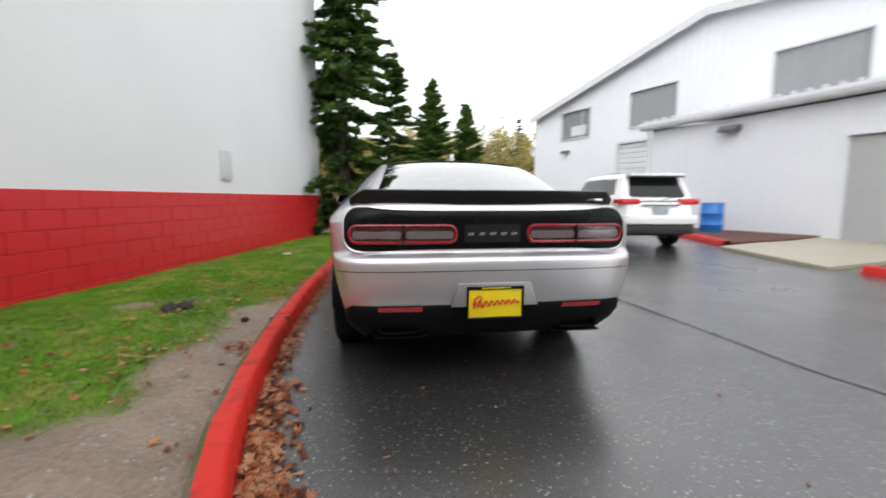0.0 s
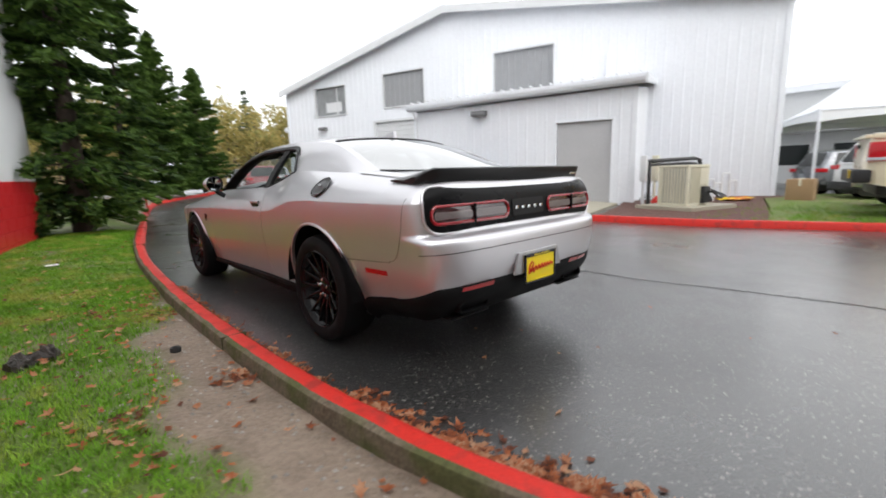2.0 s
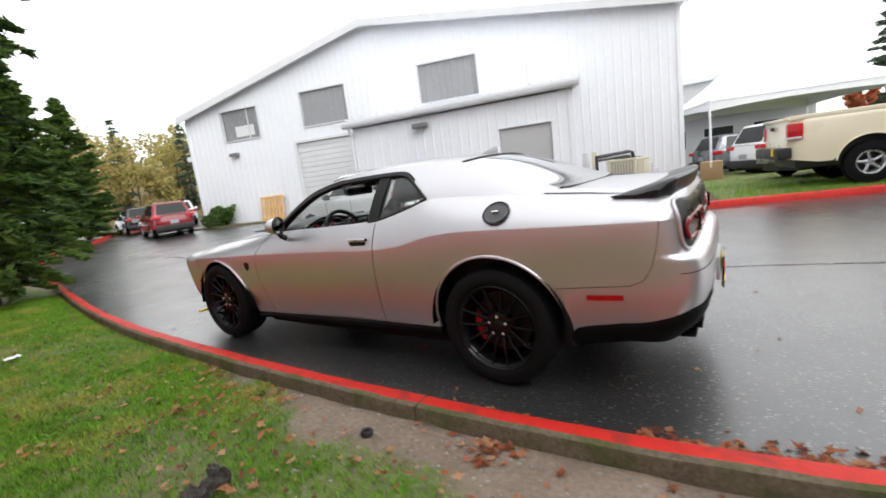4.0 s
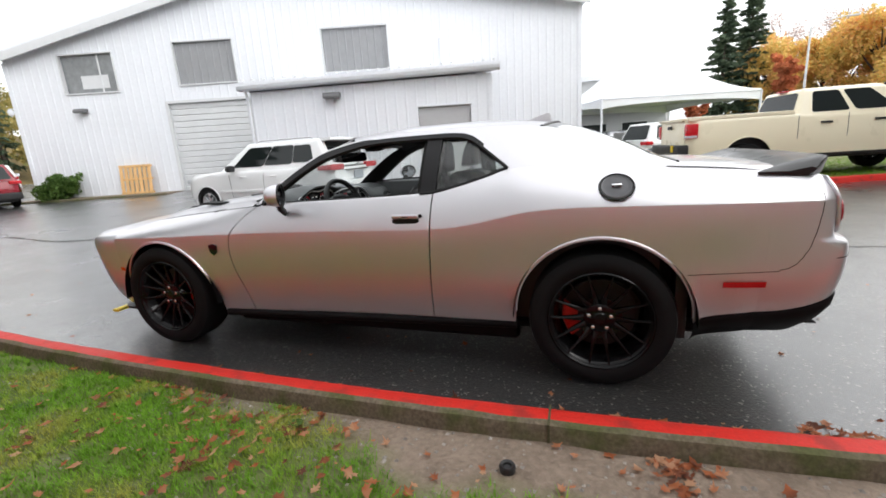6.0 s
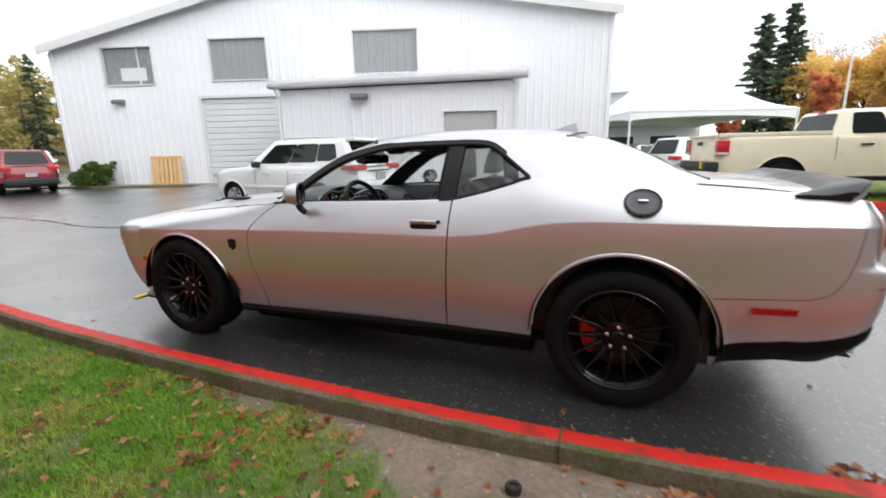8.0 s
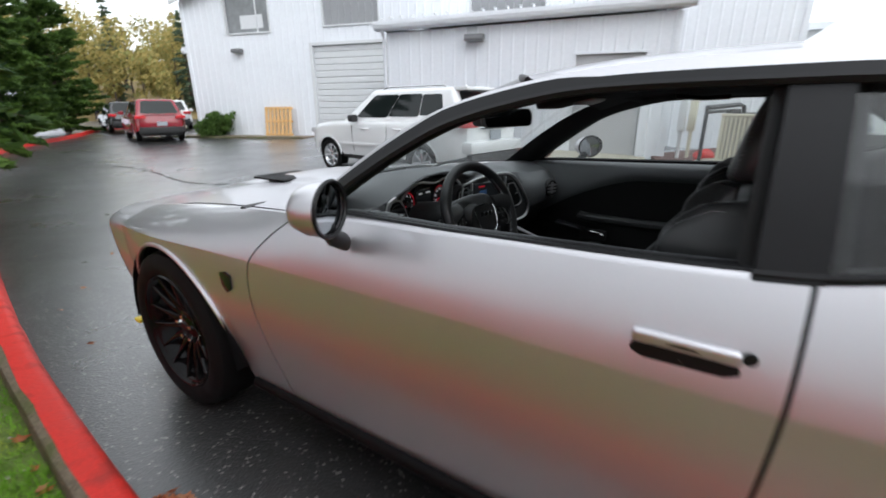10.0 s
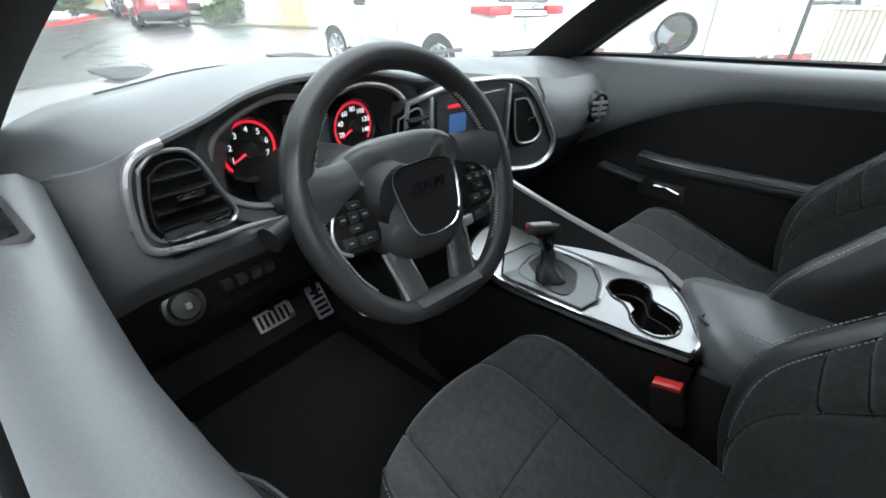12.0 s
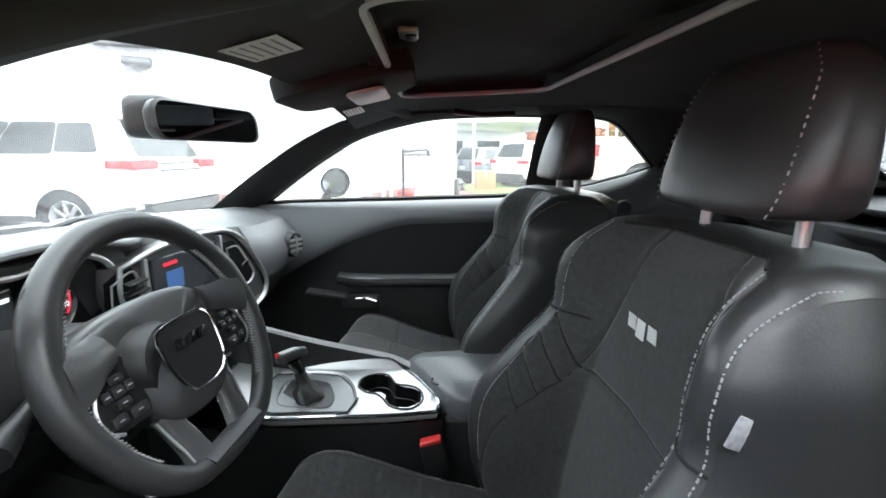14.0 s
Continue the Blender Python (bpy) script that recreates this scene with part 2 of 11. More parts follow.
def lathe(profile, n=32, axis="x", bm=None, closed=True):
    """Turns (along, radius) pairs round an axis."""
    own = bm if bm is not None else bmesh.new()
    rings = []
    for a, r in profile:
        ring = []
        for k in range(n):
            c, s = math.cos(6.28319 * k / n), math.sin(6.28319 * k / n)
            ring.append(own.verts.new({"x": (a, r * c, r * s), "y": (r * c, a, r * s), "z": (r * c, r * s, a)}[axis]))
        rings.append(ring)
    for i in range(len(rings) - 1):
        for k in range(n):
            own.faces.new((rings[i][k], rings[i][(k + 1) % n], rings[i + 1][(k + 1) % n], rings[i + 1][k]))
    if closed:
        own.faces.new(rings[0])
        own.faces.new(rings[-1])
    return own


def prism(pts, d, plane="xz", at=0.0, bevel=0.0, bm=None):
    """A polygon drawn in a plane and given depth d along the third axis."""
    own = bmesh.new()
    def put(a, b, c):
        return {"xz": (a, c, b), "yz": (c, a, b), "xy": (a, b, c)}[plane]
    low = [own.verts.new(put(a, b, at)) for a, b in pts]
    high = [own.verts.new(put(a, b, at + d)) for a, b in pts]
    own.faces.new(low[::-1])
    own.faces.new(high)
    for i in range(len(pts)):
        k = (i + 1) % len(pts)
        own.faces.new((low[i], low[k], high[k], high[i]))
    bmesh.ops.recalc_face_normals(own, faces=own.faces)
    if bevel:
        bmesh.ops.bevel(own, geom=own.edges[:], offset=bevel, segments=2, profile=0.6, affect="EDGES")
    return join(bm, own) if bm is not None else own


def curve_at(keys, x):
    """Smooth interpolation through (x, y) keys."""
    if x <= keys[0][0]:
        return keys[0][1]
    if x >= keys[-1][0]:
        return keys[-1][1]
    for i in range(len(keys) - 1):
        if x <= keys[i + 1][0]:
            x0, y0 = keys[i]
            x1, y1 = keys[i + 1]
            m0 = (y1 - keys[i - 1][1]) / (x1 - keys[i - 1][0]) if i else (y1 - y0) / (x1 - x0)
            m1 = (keys[i + 2][1] - y0) / (keys[i + 2][0] - x0) if i + 2 < len(keys) else (y1 - y0) / (x1 - x0)
            h, t = x1 - x0, (x - x0) / (x1 - x0)
            return (2 * t**3 - 3 * t * t + 1) * y0 + (t**3 - 2 * t * t + t) * h * m0 + (-2 * t**3 + 3 * t * t) * y1 + (t**3 - t * t) * h * m1


def smooth_path(pts, n):
    """n + 1 points along a smooth curve through pts."""
    acc = [0.0]
    for a, b in zip(pts, pts[1:]):
        acc.append(acc[-1] + (Vector(b) - Vector(a)).length)
    axes = [[(s, p[k]) for s, p in zip(acc, pts)] for k in range(len(pts[0]))]
    return [tuple(curve_at(ax, acc[-1] * i / n) for ax in axes) for i in range(n + 1)]


def rounded(w, h, r, n=5):
    """A rounded rectangle round the origin, as 2D points."""
    out = []
    for cx, cy, a0 in ((w / 2 - r, h / 2 - r, 0), (-w / 2 + r, h / 2 - r, 90), (-w / 2 + r, -h / 2 + r, 180), (w / 2 - r, -h / 2 + r, 270)):
        for k in range(n + 1):
            a = radians(a0 + 90 * k / n)
            out.append((cx + r * math.cos(a), cy + r * math.sin(a)))
    return out


def writing(name, text, size, m, material, parent=None, depth=0.001, shear=0.0, label="", category=""):
    """Raised lettering in the built-in font, turned into a mesh."""
    cu = bpy.data.curves.new(name, "FONT")
    cu.body, cu.size, cu.extrude, cu.shear = text, size, depth, shear
    cu.align_x, cu.align_y = "CENTER", "CENTER"
    tmp = bpy.data.objects.new("tmp_text", cu)
    scene.collection.objects.link(tmp)
    bpy.context.view_layer.update()
    me = bpy.data.meshes.new_from_object(tmp.evaluated_get(bpy.context.evaluated_depsgraph_get()))
    bpy.data.objects.remove(tmp)
    me.name = name
    me.materials.clear()
    me.materials.append(material)
    ob = new(name, me)
    if parent:
        ob.parent = parent
    ob.matrix_basis = m
    return tagged(ob, label, category)

# ---- the ground: one wet asphalt sheet to the horizon ----
def rise(x, y):
    """The lane climbs a little towards the warehouse and the far end."""
    s = min(1, max(0, (y - 2.0) / 3.5))
    return 0.026 * min(14, max(0, 0.949 * x + 0.314 * y - 3.5)) * s * s * (3 - 2 * s)


bm = bmesh.new()
gx = [-400, -120, -40, -20] + [-10 + i for i in range(0, 41)] + [40, 60, 120, 400]
gy = [-400, -120, -40, -20] + [-10 + i for i in range(0, 61)] + [60, 80, 120, 400]
grid = [[bm.verts.new((x, y, rise(x, y))) for y in gy] for x in gx]
for i in range(len(gx) - 1):
    for j in range(len(gy) - 1):
        bm.faces.new((grid[i][j], grid[i + 1][j], grid[i + 1][j + 1], grid[i][j + 1]))
tagged(structure("ground", bm, ASPHALT, smooth=True), "wet dark asphalt of a service lane with pale grit", "asphalt")

KERB_KEYS = [(0.9, -8.0), (-0.1, -5.0), (-0.62, -3.5), (-0.97, -2.6), (-1.20, -1.8), (-1.32, -1.0), (-1.375, 0.0), (-1.385, 1.2), (-1.355, 2.3), (-1.25, 4.1), (-1.0, 6.2), (-0.72, 7.9), (-0.36, 10.0), (0.1, 12.8), (0.75, 16.0), (1.5, 19.0), (2.6, 21.2), (4.2, 23.4), (5.6, 25.6), (6.6, 27.6), (8.0, 29.2), (11.0, 30.0)]
LAWN_Z = 0.075


def kerb_line(offset, keys=KERB_KEYS, n=170):
    pts = [Vector((*p, 0)) for p in smooth_path(keys, n)]
    out = []
    for i, p in enumerate(pts):
        d = (pts[min(i + 1, n)] - pts[max(i - 1, 0)]).normalized()
        out.append(p + offset * Vector((-d.y, d.x, 0)))
    return out


def sweep(lines, bm=None):
    """A skin across lists of points of equal length."""
    own = bm if bm is not None else bmesh.new()
    rows = [[own.verts.new(p) for p in ln] for ln in lines]
    for a, b in zip(rows, rows[1:]):
        for i in range(len(a) - 1):
            own.faces.new((a[i], a[i + 1], b[i + 1], b[i]))
    return own


# lawn: soil and turf from the kerb to the wall, gently uneven
WALL_A, WALL_B = Vector((-10.04, -26.72, 0)), Vector((-2.16, 9.05, 0))


def wall_x(y):
    k = (y - WALL_A.y) / (WALL_B.y - WALL_A.y)
    return WALL_A.x + k * (WALL_B.x - WALL_A.x)


def kerb_x(y):
    return curve_at([(b, a) for a, b in KERB_KEYS[:18]], y)


def lawn_height(x, y):
    e = min(1.0, max(0.0, (kerb_x(y) - 0.12 - x) / 0.5))
    return 0.035 + 0.06 * e + rise(x, y) + 0.018 * noise.noise((x * 1.3, y * 1.3, 0)) + 0.010 * noise.noise((x * 5, y * 5, 3))


BARE_EDGE = [(-3.4, -3.6), (-1.7, -2.7), (-1.4, -2.2), (-1.2, -1.93), (-0.7, -2.0), (0.0, -1.93), (0.65, -1.92), (0.95, -1.78), (1.25, -1.66), (1.7, -1.72), (2.1, -1.64), (2.5, -1.44), (9.0, -0.6)]


def bare(x, y):
    """How bare the soil is at a place: a trodden strip by the kerb and a few patches."""
    n1 = noise.noise((x * 1.1 + 7, y * 0.8, 2)) + 0.5 * noise.noise((x * 3, y * 3, 9)) + 0.35 * noise.noise((x * 9, y * 9, 4))
    strip = min(1.0, 0.32 + 2.4 * (x - curve_at(BARE_EDGE, y)))
    inner = 0.55 - ((x + 2.9) / 0.40) ** 2 - ((y - 0.95) / 0.35) ** 2
    inner = max(inner, 0.5 - ((x + 3.5) / 0.5) ** 2 - ((y - 2.2) / 0.45) ** 2)
    return max(strip, inner, 0.06) + 0.42 * n1


def lawn_sheet():
    own = bmesh.new()
    lay = own.verts.layers.float_color.new("bare")
    ny, nx = 260, 60
    rows = []
    for i in range(ny + 1):
        y = -8.0 + 36.0 * (i / ny) ** 1.25
        a, b = kerb_x(y) - 0.09, wall_x(min(y, 9.0))
        if y >= 9.0:
            b = -14.0 if y > 10.2 else -2.2 - (y - 9.0) * 9.8
        rows.append([own.verts.new((a + (b - a) * (j / nx) ** 1.15, y, lawn_height(a + (b - a) * (j / nx) ** 1.15, y))) for j in range(nx + 1)])
    for r in rows:
        for v in r:
            k = min(1, max(0, bare(v.co.x, v.co.y) * 1.6))
            v[lay] = (k, k, k, 1)
    for a, b in zip(rows, rows[1:]):
        for j in range(nx):
            own.faces.new((a[j], a[j + 1], b[j + 1], b[j]))
    return own


def lawn_material():
    m, t, p = nodes_of("lawn_soil")
    n, l = t.nodes, t.links
    at = n.new("ShaderNodeAttribute")
    at.attribute_name = "bare"
    co = n.new("ShaderNodeTexCoord")
    a = n.new("ShaderNodeTexNoise")
    a.inputs["Scale"].default_value, a.inputs["Detail"].default_value = 38, 6
    b = n.new("ShaderNodeTexNoise")
    b.inputs["Scale"].default_value, b.inputs["Detail"].default_value = 4, 5
    l.new(co.outputs["Object"], a.inputs["Vector"])
    l.new(co.outputs["Object"], b.inputs["Vector"])
    soil = n.new("ShaderNodeMix")
    soil.data_type = "RGBA"
    soil.inputs["A"].default_value, soil.inputs["B"].default_value = (0.27, 0.208, 0.158, 1), (0.165, 0.122, 0.09, 1)
    both = n.new("ShaderNodeMath")
    both.operation = "ADD"
    l.new(a.outputs[0], both.inputs[0])
    l.new(b.outputs[0], both.inputs[1])
    clods = n.new("ShaderNodeMapRange")
    clods.inputs["From Min"].default_value, clods.inputs["From Max"].default_value = 0.75, 1.25
    l.new(both.outputs[0], clods.inputs["Value"])
    l.new(clods.outputs[0], soil.inputs["Factor"])
    moss = n.new("ShaderNodeMix")
    moss.data_type = "RGBA"
    moss.inputs["A"].default_value, moss.inputs["B"].default_value = (0.060, 0.105, 0.012, 1), (0.12, 0.175, 0.022, 1)
    l.new(a.outputs[0], moss.inputs["Factor"])
    mix = n.new("ShaderNodeMix")
    mix.data_type = "RGBA"
    l.new(at.outputs["Fac"], mix.inputs["Factor"])
    l.new(moss.outputs["Result"], mix.inputs["A"])
    l.new(soil.outputs["Result"], mix.inputs["B"])
    l.new(mix.outputs["Result"], p.inputs["Base Color"])
    p.inputs["Roughness"].default_value = 0.75
    bp = n.new("ShaderNodeBump")
    bp.inputs["Strength"].default_value, bp.inputs["Distance"].default_value = 0.9, 0.02
    l.new(a.outputs[0], bp.inputs["Height"])
    l.new(bp.outputs[0], p.inputs["Normal"])
    return m


LAWN = lawn_material()
bm = bmesh.new()
bm.faces.new([bm.verts.new(p) for p in ((0.8, -8.0, 0.05), (-6.0, -8.0, 0.08), (-9.4, -24.0, 0.08), (6.0, -24.0, 0.05))])
tagged(structure("ground_lawn_back", bm, TURF), "wet lawn going on behind", "lawn")
# unseen wall, added to block sky and darken reflections in the car's tail
tagged(structure("wall_unseen", box(-20, 10, -15.4, -15.0, -0.05, 12.0), mat("grey_render", (0.22, 0.21, 0.20), 0.8, vary=0.2, scale=0.4, fine=8, bump=0.1)), "unseen plain grey wall added to darken the car's rear reflections", "wall")
tagged(structure("ground_lawn", lawn_sheet(), LAWN, smooth=True), "patchy wet lawn with bare trodden soil beside the kerb", "lawn")


def grass(name, place, count, label, seed, h0=0.02, h1=0.05):
    """Short blades in tufts; place(rng) gives a spot or nothing."""
    rng = random.Random(seed)
    vs, fs = [], []
    while count > 0:
        count -= 1
        s = place(rng)
        if s is None:
            continue
        x, y, z = s
        for _ in range(rng.randint(3, 6)):
            a, ln, w = rng.uniform(0, 6.283), rng.uniform(h0, h1), rng.uniform(0.0014, 0.0030)
            bx, by = x + rng.gauss(0, 0.012), y + rng.gauss(0, 0.012)
            lean = rng.uniform(0.3, 1.1) * ln
            dx, dy = math.cos(a), math.sin(a)
            k = len(vs)
            vs += [(bx - dy * w, by + dx * w, z - 0.004), (bx + dy * w, by - dx * w, z - 0.004), (bx + dx * lean, by + dy * lean, z + ln * 0.8)]
            fs.append((k, k + 1, k + 2))
    me = bpy.data.meshes.new(name)
    me.from_pydata(vs, [], fs)
    me.materials.append(BLADE)
    return tagged(new(name, me), label, "grass", kind="stuff")


def left_spot(rng):
    y = rng.uniform(-3.2, 9.0) if rng.random() < 0.72 else rng.uniform(-2.0, 3.0)
    a, b = kerb_x(y) - 0.13, max(wall_x(y), -4.6)
    x = rng.uniform(b, a)
    if bare(x, y) > rng.uniform(0.10, 0.5):
        return None
    return x, y, lawn_height(x, y)


grass("grass", left_spot, 62000, "short bright green wet grass of the lawn by the kerb", 3)

# the left kerb: red top and lane side, bare mossy concrete behind
kerb = thing("kerb", "red painted concrete kerb curving along the lawn", "kerb")
kerb["kind"] = "structure"
KZ = 0.128


def wob(ln, z, s=0.006):
    return [p + Vector((s * noise.noise((p.x * 4, p.y * 4, z * 9)), s * noise.noise((p.y * 4, p.x * 4, z * 5)), z + rise(p.x, p.y) + 0.5 * s * noise.noise((p.x * 6, p.y * 6, 1)))) for p in ln]


def ragged(side, d, keys, n):
    """The worn edge of the red paint along the top."""
    a, b = wob(kerb_line(side * d, keys, n), KZ), wob(kerb_line(side * (d + 0.012), keys, n), KZ)
    return [p.lerp(q, 0.5 + 0.9 * noise.noise((p.x * 4, p.y * 4, 3.0))) for p, q in zip(a, b)]


def kerb_parts(parent, keys, n, side=1.0, width=0.125):
    part("red_face", sweep([wob(kerb_line(side * -0.035, keys, n), -0.02), wob(kerb_line(side * -0.01, keys, n), KZ - 0.022), wob(kerb_line(side * 0.006, keys, n), KZ - 0.004), wob(kerb_line(side * 0.03, keys, n), KZ), ragged(side, width - 0.040, keys, n)]), KERB_RED, parent, "worn glossy red paint")
    part("back", sweep([ragged(side, width - 0.040, keys, n), wob(kerb_line(side * (width - 0.022), keys, n), KZ - 0.003), wob(kerb_line(side * (width - 0.006), keys, n), KZ - 0.010), wob(kerb_line(side * width, keys, n), KZ - 0.026), wob(kerb_line(side * (width + 0.008), keys, n), -0.02)]), KERB_GREY, parent, "bare mossy concrete")


kerb_parts(kerb, KERB_KEYS, 420)
# joints across the kerb
kl_a, kl_b = kerb_line(-0.02, KERB_KEYS, 420), kerb_line(0.133, KERB_KEYS, 420)
for y in (-2.35, 0.18, 5.6, 8.6):
    i = min(range(421), key=lambda q: abs(kl_a[q].y - y) + (50 if q > 300 else 0))
    a, b = kl_a[i], kl_b[i]
    d = (b - a).normalized()
    bmj = box(0, (b - a).length, -0.005, 0.005, 0.03, KZ + 0.002)
    turned(bmj, Matrix.Translation(a) @ Matrix.Rotation(math.atan2(d.y, d.x), 4, "Z"))
    part("joint", bmj, mat("joint_dirt", (0.07, 0.065, 0.03), 0.9, vary=0.4, fine=80, bump=0.4) if "joint_dirt" not in bpy.data.materials else bpy.data.materials["joint_dirt"], kerb, "dark mossy joint", smooth=False)

# ---- the right-hand bed: mulch, lawn, apron, kerbs ----
RK_KEYS = [(6.50, 1.98), (6.58, 1.0), (6.72, 0.0), (7.05, -1.0), (7.45, -2.2), (8.0, -3.9), (8.7, -6.2), (10.2, -11.0), (12.5, -18.0)]
rk = thing("kerb", "red painted concrete kerb in front of mulch and lawn", "kerb")
rk["kind"] = "structure"
kerb_parts(rk, RK_KEYS, 160, side=1.0, width=0.15)
lk = thing("kerb", "short red kerb beside the white utility vehicle and barrel", "kerb")
lk["kind"] = "structure"
kerb_parts(lk, [(7.30, 8.2), (7.1, 6.9), (6.85, 5.7), (6.62, 4.75)], 40, side=1.0, width=0.15)



def flat_poly(pts, z, zlow=-0.03):
    own = bmesh.new()
    f = own.faces.new([own.verts.new((x, y, z + rise(x, y))) for x, y in pts])
    bmesh.ops.recalc_face_normals(own, faces=own.faces)
    r = bmesh.ops.extrude_face_region(own, geom=[f])
    for v in [g for g in r["geom"] if isinstance(g, bmesh.types.BMVert)]:
        v.co.z = zlow
    return own


rk_in = [(p.x, p.y) for p in kerb_line(0.11, RK_KEYS, 30)]
tagged(structure("ground_mulch", flat_poly([(6.62, 1.95)] + rk_in[1:7] + [(9.6, -0.6), (13.6, 0.3), (15.2, -0.1), (15.4, 1.2), (10.55, 3.1), (8.9, 2.55)], 0.10), MULCH), "dark reddish bark mulch round the condenser unit", "mulch")
tagged(structure("ground_mulch", flat_poly([(6.75, 4.75), (7.0, 5.6), (7.25, 6.9), (7.45, 8.2), (9.0, 10.5), (10.2, 5.4), (8.4, 4.9)], 0.09), MULCH), "dark reddish bark mulch by the shed wall", "mulch")
tagged(structure("pavement_apron", flat_poly([(6.35, 4.55), (6.3, 2.3), (8.4, 2.75), (10.7, 3.25), (10.0, 5.4)], 0.055), CONCRETE), "pale concrete apron in front of the steel door", "concrete")
tagged(structure("ground_grass_strip", flat_poly([(7.2, -1.0)] + rk_in[7:] + [(30, -20), (26, -3.2), (17.0, -1.0), (15.2, -0.15), (13.6, 0.25), (9.6, -0.62)], 0.108), TURF), "green verge behind the red kerb", "lawn")


def verge_spot(rng):
    y = rng.uniform(-9.5, 0.2)
    x0 = curve_at([(b, a) for a, b in RK_KEYS[::-1]], y) + 0.2
    x = x0 + abs(rng.gauss(0, 1.0)) * 2.4
    if y > -1.2 and x < 9.5 and rng.random() < 0.75:
        return None
    if y > -0.6 and rng.random() < 0.6:
        return None
    return x, y, 0.11


grass("grass", verge_spot, 9000, "short green grass of the verge behind the far kerb", 8, 0.03, 0.09)

# a sealed crack across the lane
bm = bmesh.new()
ck = smooth_path([(1.9, 1.2), (1.98, 0.8), (2.02, 0.2), (2.07, -0.3), (2.10, -1.0), (2.2, -1.5), (2.35, -2.6), (2.3, -4.0)], 60)
sweep([[Vector((x - 0.014 - 0.012 * noise.noise((y * 7, 0, 0)), y, 0.004)) for x, y in ck], [Vector((x + 0.014 + 0.012 * noise.noise((y * 6, 3, 0)), y, 0.004)) for x, y in ck]], bm)
TAR = mat("tar_seal", (0.045, 0.044, 0.043), 0.24, vary=0.3, bump=0.3)
tagged(finish("tar_seam", bm, TAR), "dark tar seam across the wet lane", "tar seam", kind="structure")
bm = bmesh.new()
ck = smooth_path([(-0.2, 13.6), (1.0, 13.2), (2.3, 13.0), (2.4, 11.2), (2.2, 9.2), (2.9, 7.6)], 60)
sweep([[Vector((x - 0.03, y - 0.05 * noise.noise((y * 7, x, 0)), 0.006 + rise(x, y))) for x, y in ck], [Vector((x + 0.04, y + 0.05, 0.006 + rise(x, y))) for x, y in ck]], bm)
tagged(finish("tar_seam", bm, TAR), "dark tar seam winding along the lane", "tar seam", kind="structure")

# ---- the block wall on the near side ----
wall_len = (WALL_B - WALL_A).length
wall_m = Matrix.Translation(WALL_A) @ Matrix.Rotation(math.atan2(WALL_B.y - WALL_A.y, WALL_B.x - WALL_A.x), 4, "Z")
RED_TOP = 1.17
wall = structure("wall_block", turned(box(0, wall_len, 0.02, 0.4, RED_TOP, 7.7), Matrix.Identity(4)), WALL_WHITE)
wall.matrix_basis = wall_m
tagged(wall, "tall white painted block wall with a red base", "wall")
low_wall = structure("wall_block_base", box(0, wall_len, 0.02, 0.4, -0.05, RED_TOP), WALL_RED)
low_wall.matrix_basis = wall_m
tagged(low_wall, "red painted base of the block wall", "wall")
end_wall = structure("wall_block_end", box(wall_len - 0.4, wall_len + 0.0, 0.4, 14, -0.05, 7.7), WALL_WHITE)
end_wall.matrix_basis = wall_m
tagged(end_wall, "white end of the block wall", "wall")
# painted blocks of the base: 0.4 x 0.2 courses, faintly proud of their joints
blk = box(0.003, 0.397, 0, 0.0175, 0.003, 0.197, 0.004, seg=1)
me_b = bpy.data.meshes.new("block")
blk.to_mesh(me_b)
blk.free()
me_b.materials.append(WALL_RED)
BLOCKS = []
rng = random.Random(5)
s_first = 24.6
for course in range(30):
    z = -0.03 + course * 0.2
    for k in range(31):
        s = s_first + k * 0.4 + (0.2 if course % 2 else 0)
        if s + 0.4 > wall_len:
            continue
        BLOCKS.append((z < RED_TOP - 0.05, s, 0.0025 + rng.uniform(0, 0.0018), z))
# plate high on the wall
wp = thing("wall_plate", "pale grey metal plate screwed to the white wall", "plate", at=wall_m)
pw = (Vector((-3.15, 4.55, 0)) - WALL_A).length
part("cover", box(pw - 0.15, pw + 0.15, -0.02, 0.02, 1.4, 1.88, 0.008), TRIM_GREY, wp)

# ---- the metal building and its lean-to ----
BM = Matrix.Rotation(math.atan2(-0.949, 0.314), 4, "Z")
FN, SN = 14.37, 10.66
U0, U1, UP = -16.95, 4.45, -7.2
ZL, ZR, ZP = 5.55, 6.25, 7.87
GAR = (-11.15, -6.9, 3.55)
WINS = ((-14.87, -12.9, 4.13, 5.47), (-10.58, -8.42, 4.2, 5.65), (-5.08, -2.7, 4.3, 5.78))


def roof_z(u):
    return ZL + (ZP - ZL) * (u - U0) / (UP - U0) if u < UP else ZP + (ZR - ZP) * (u - UP) / (U1 - UP)


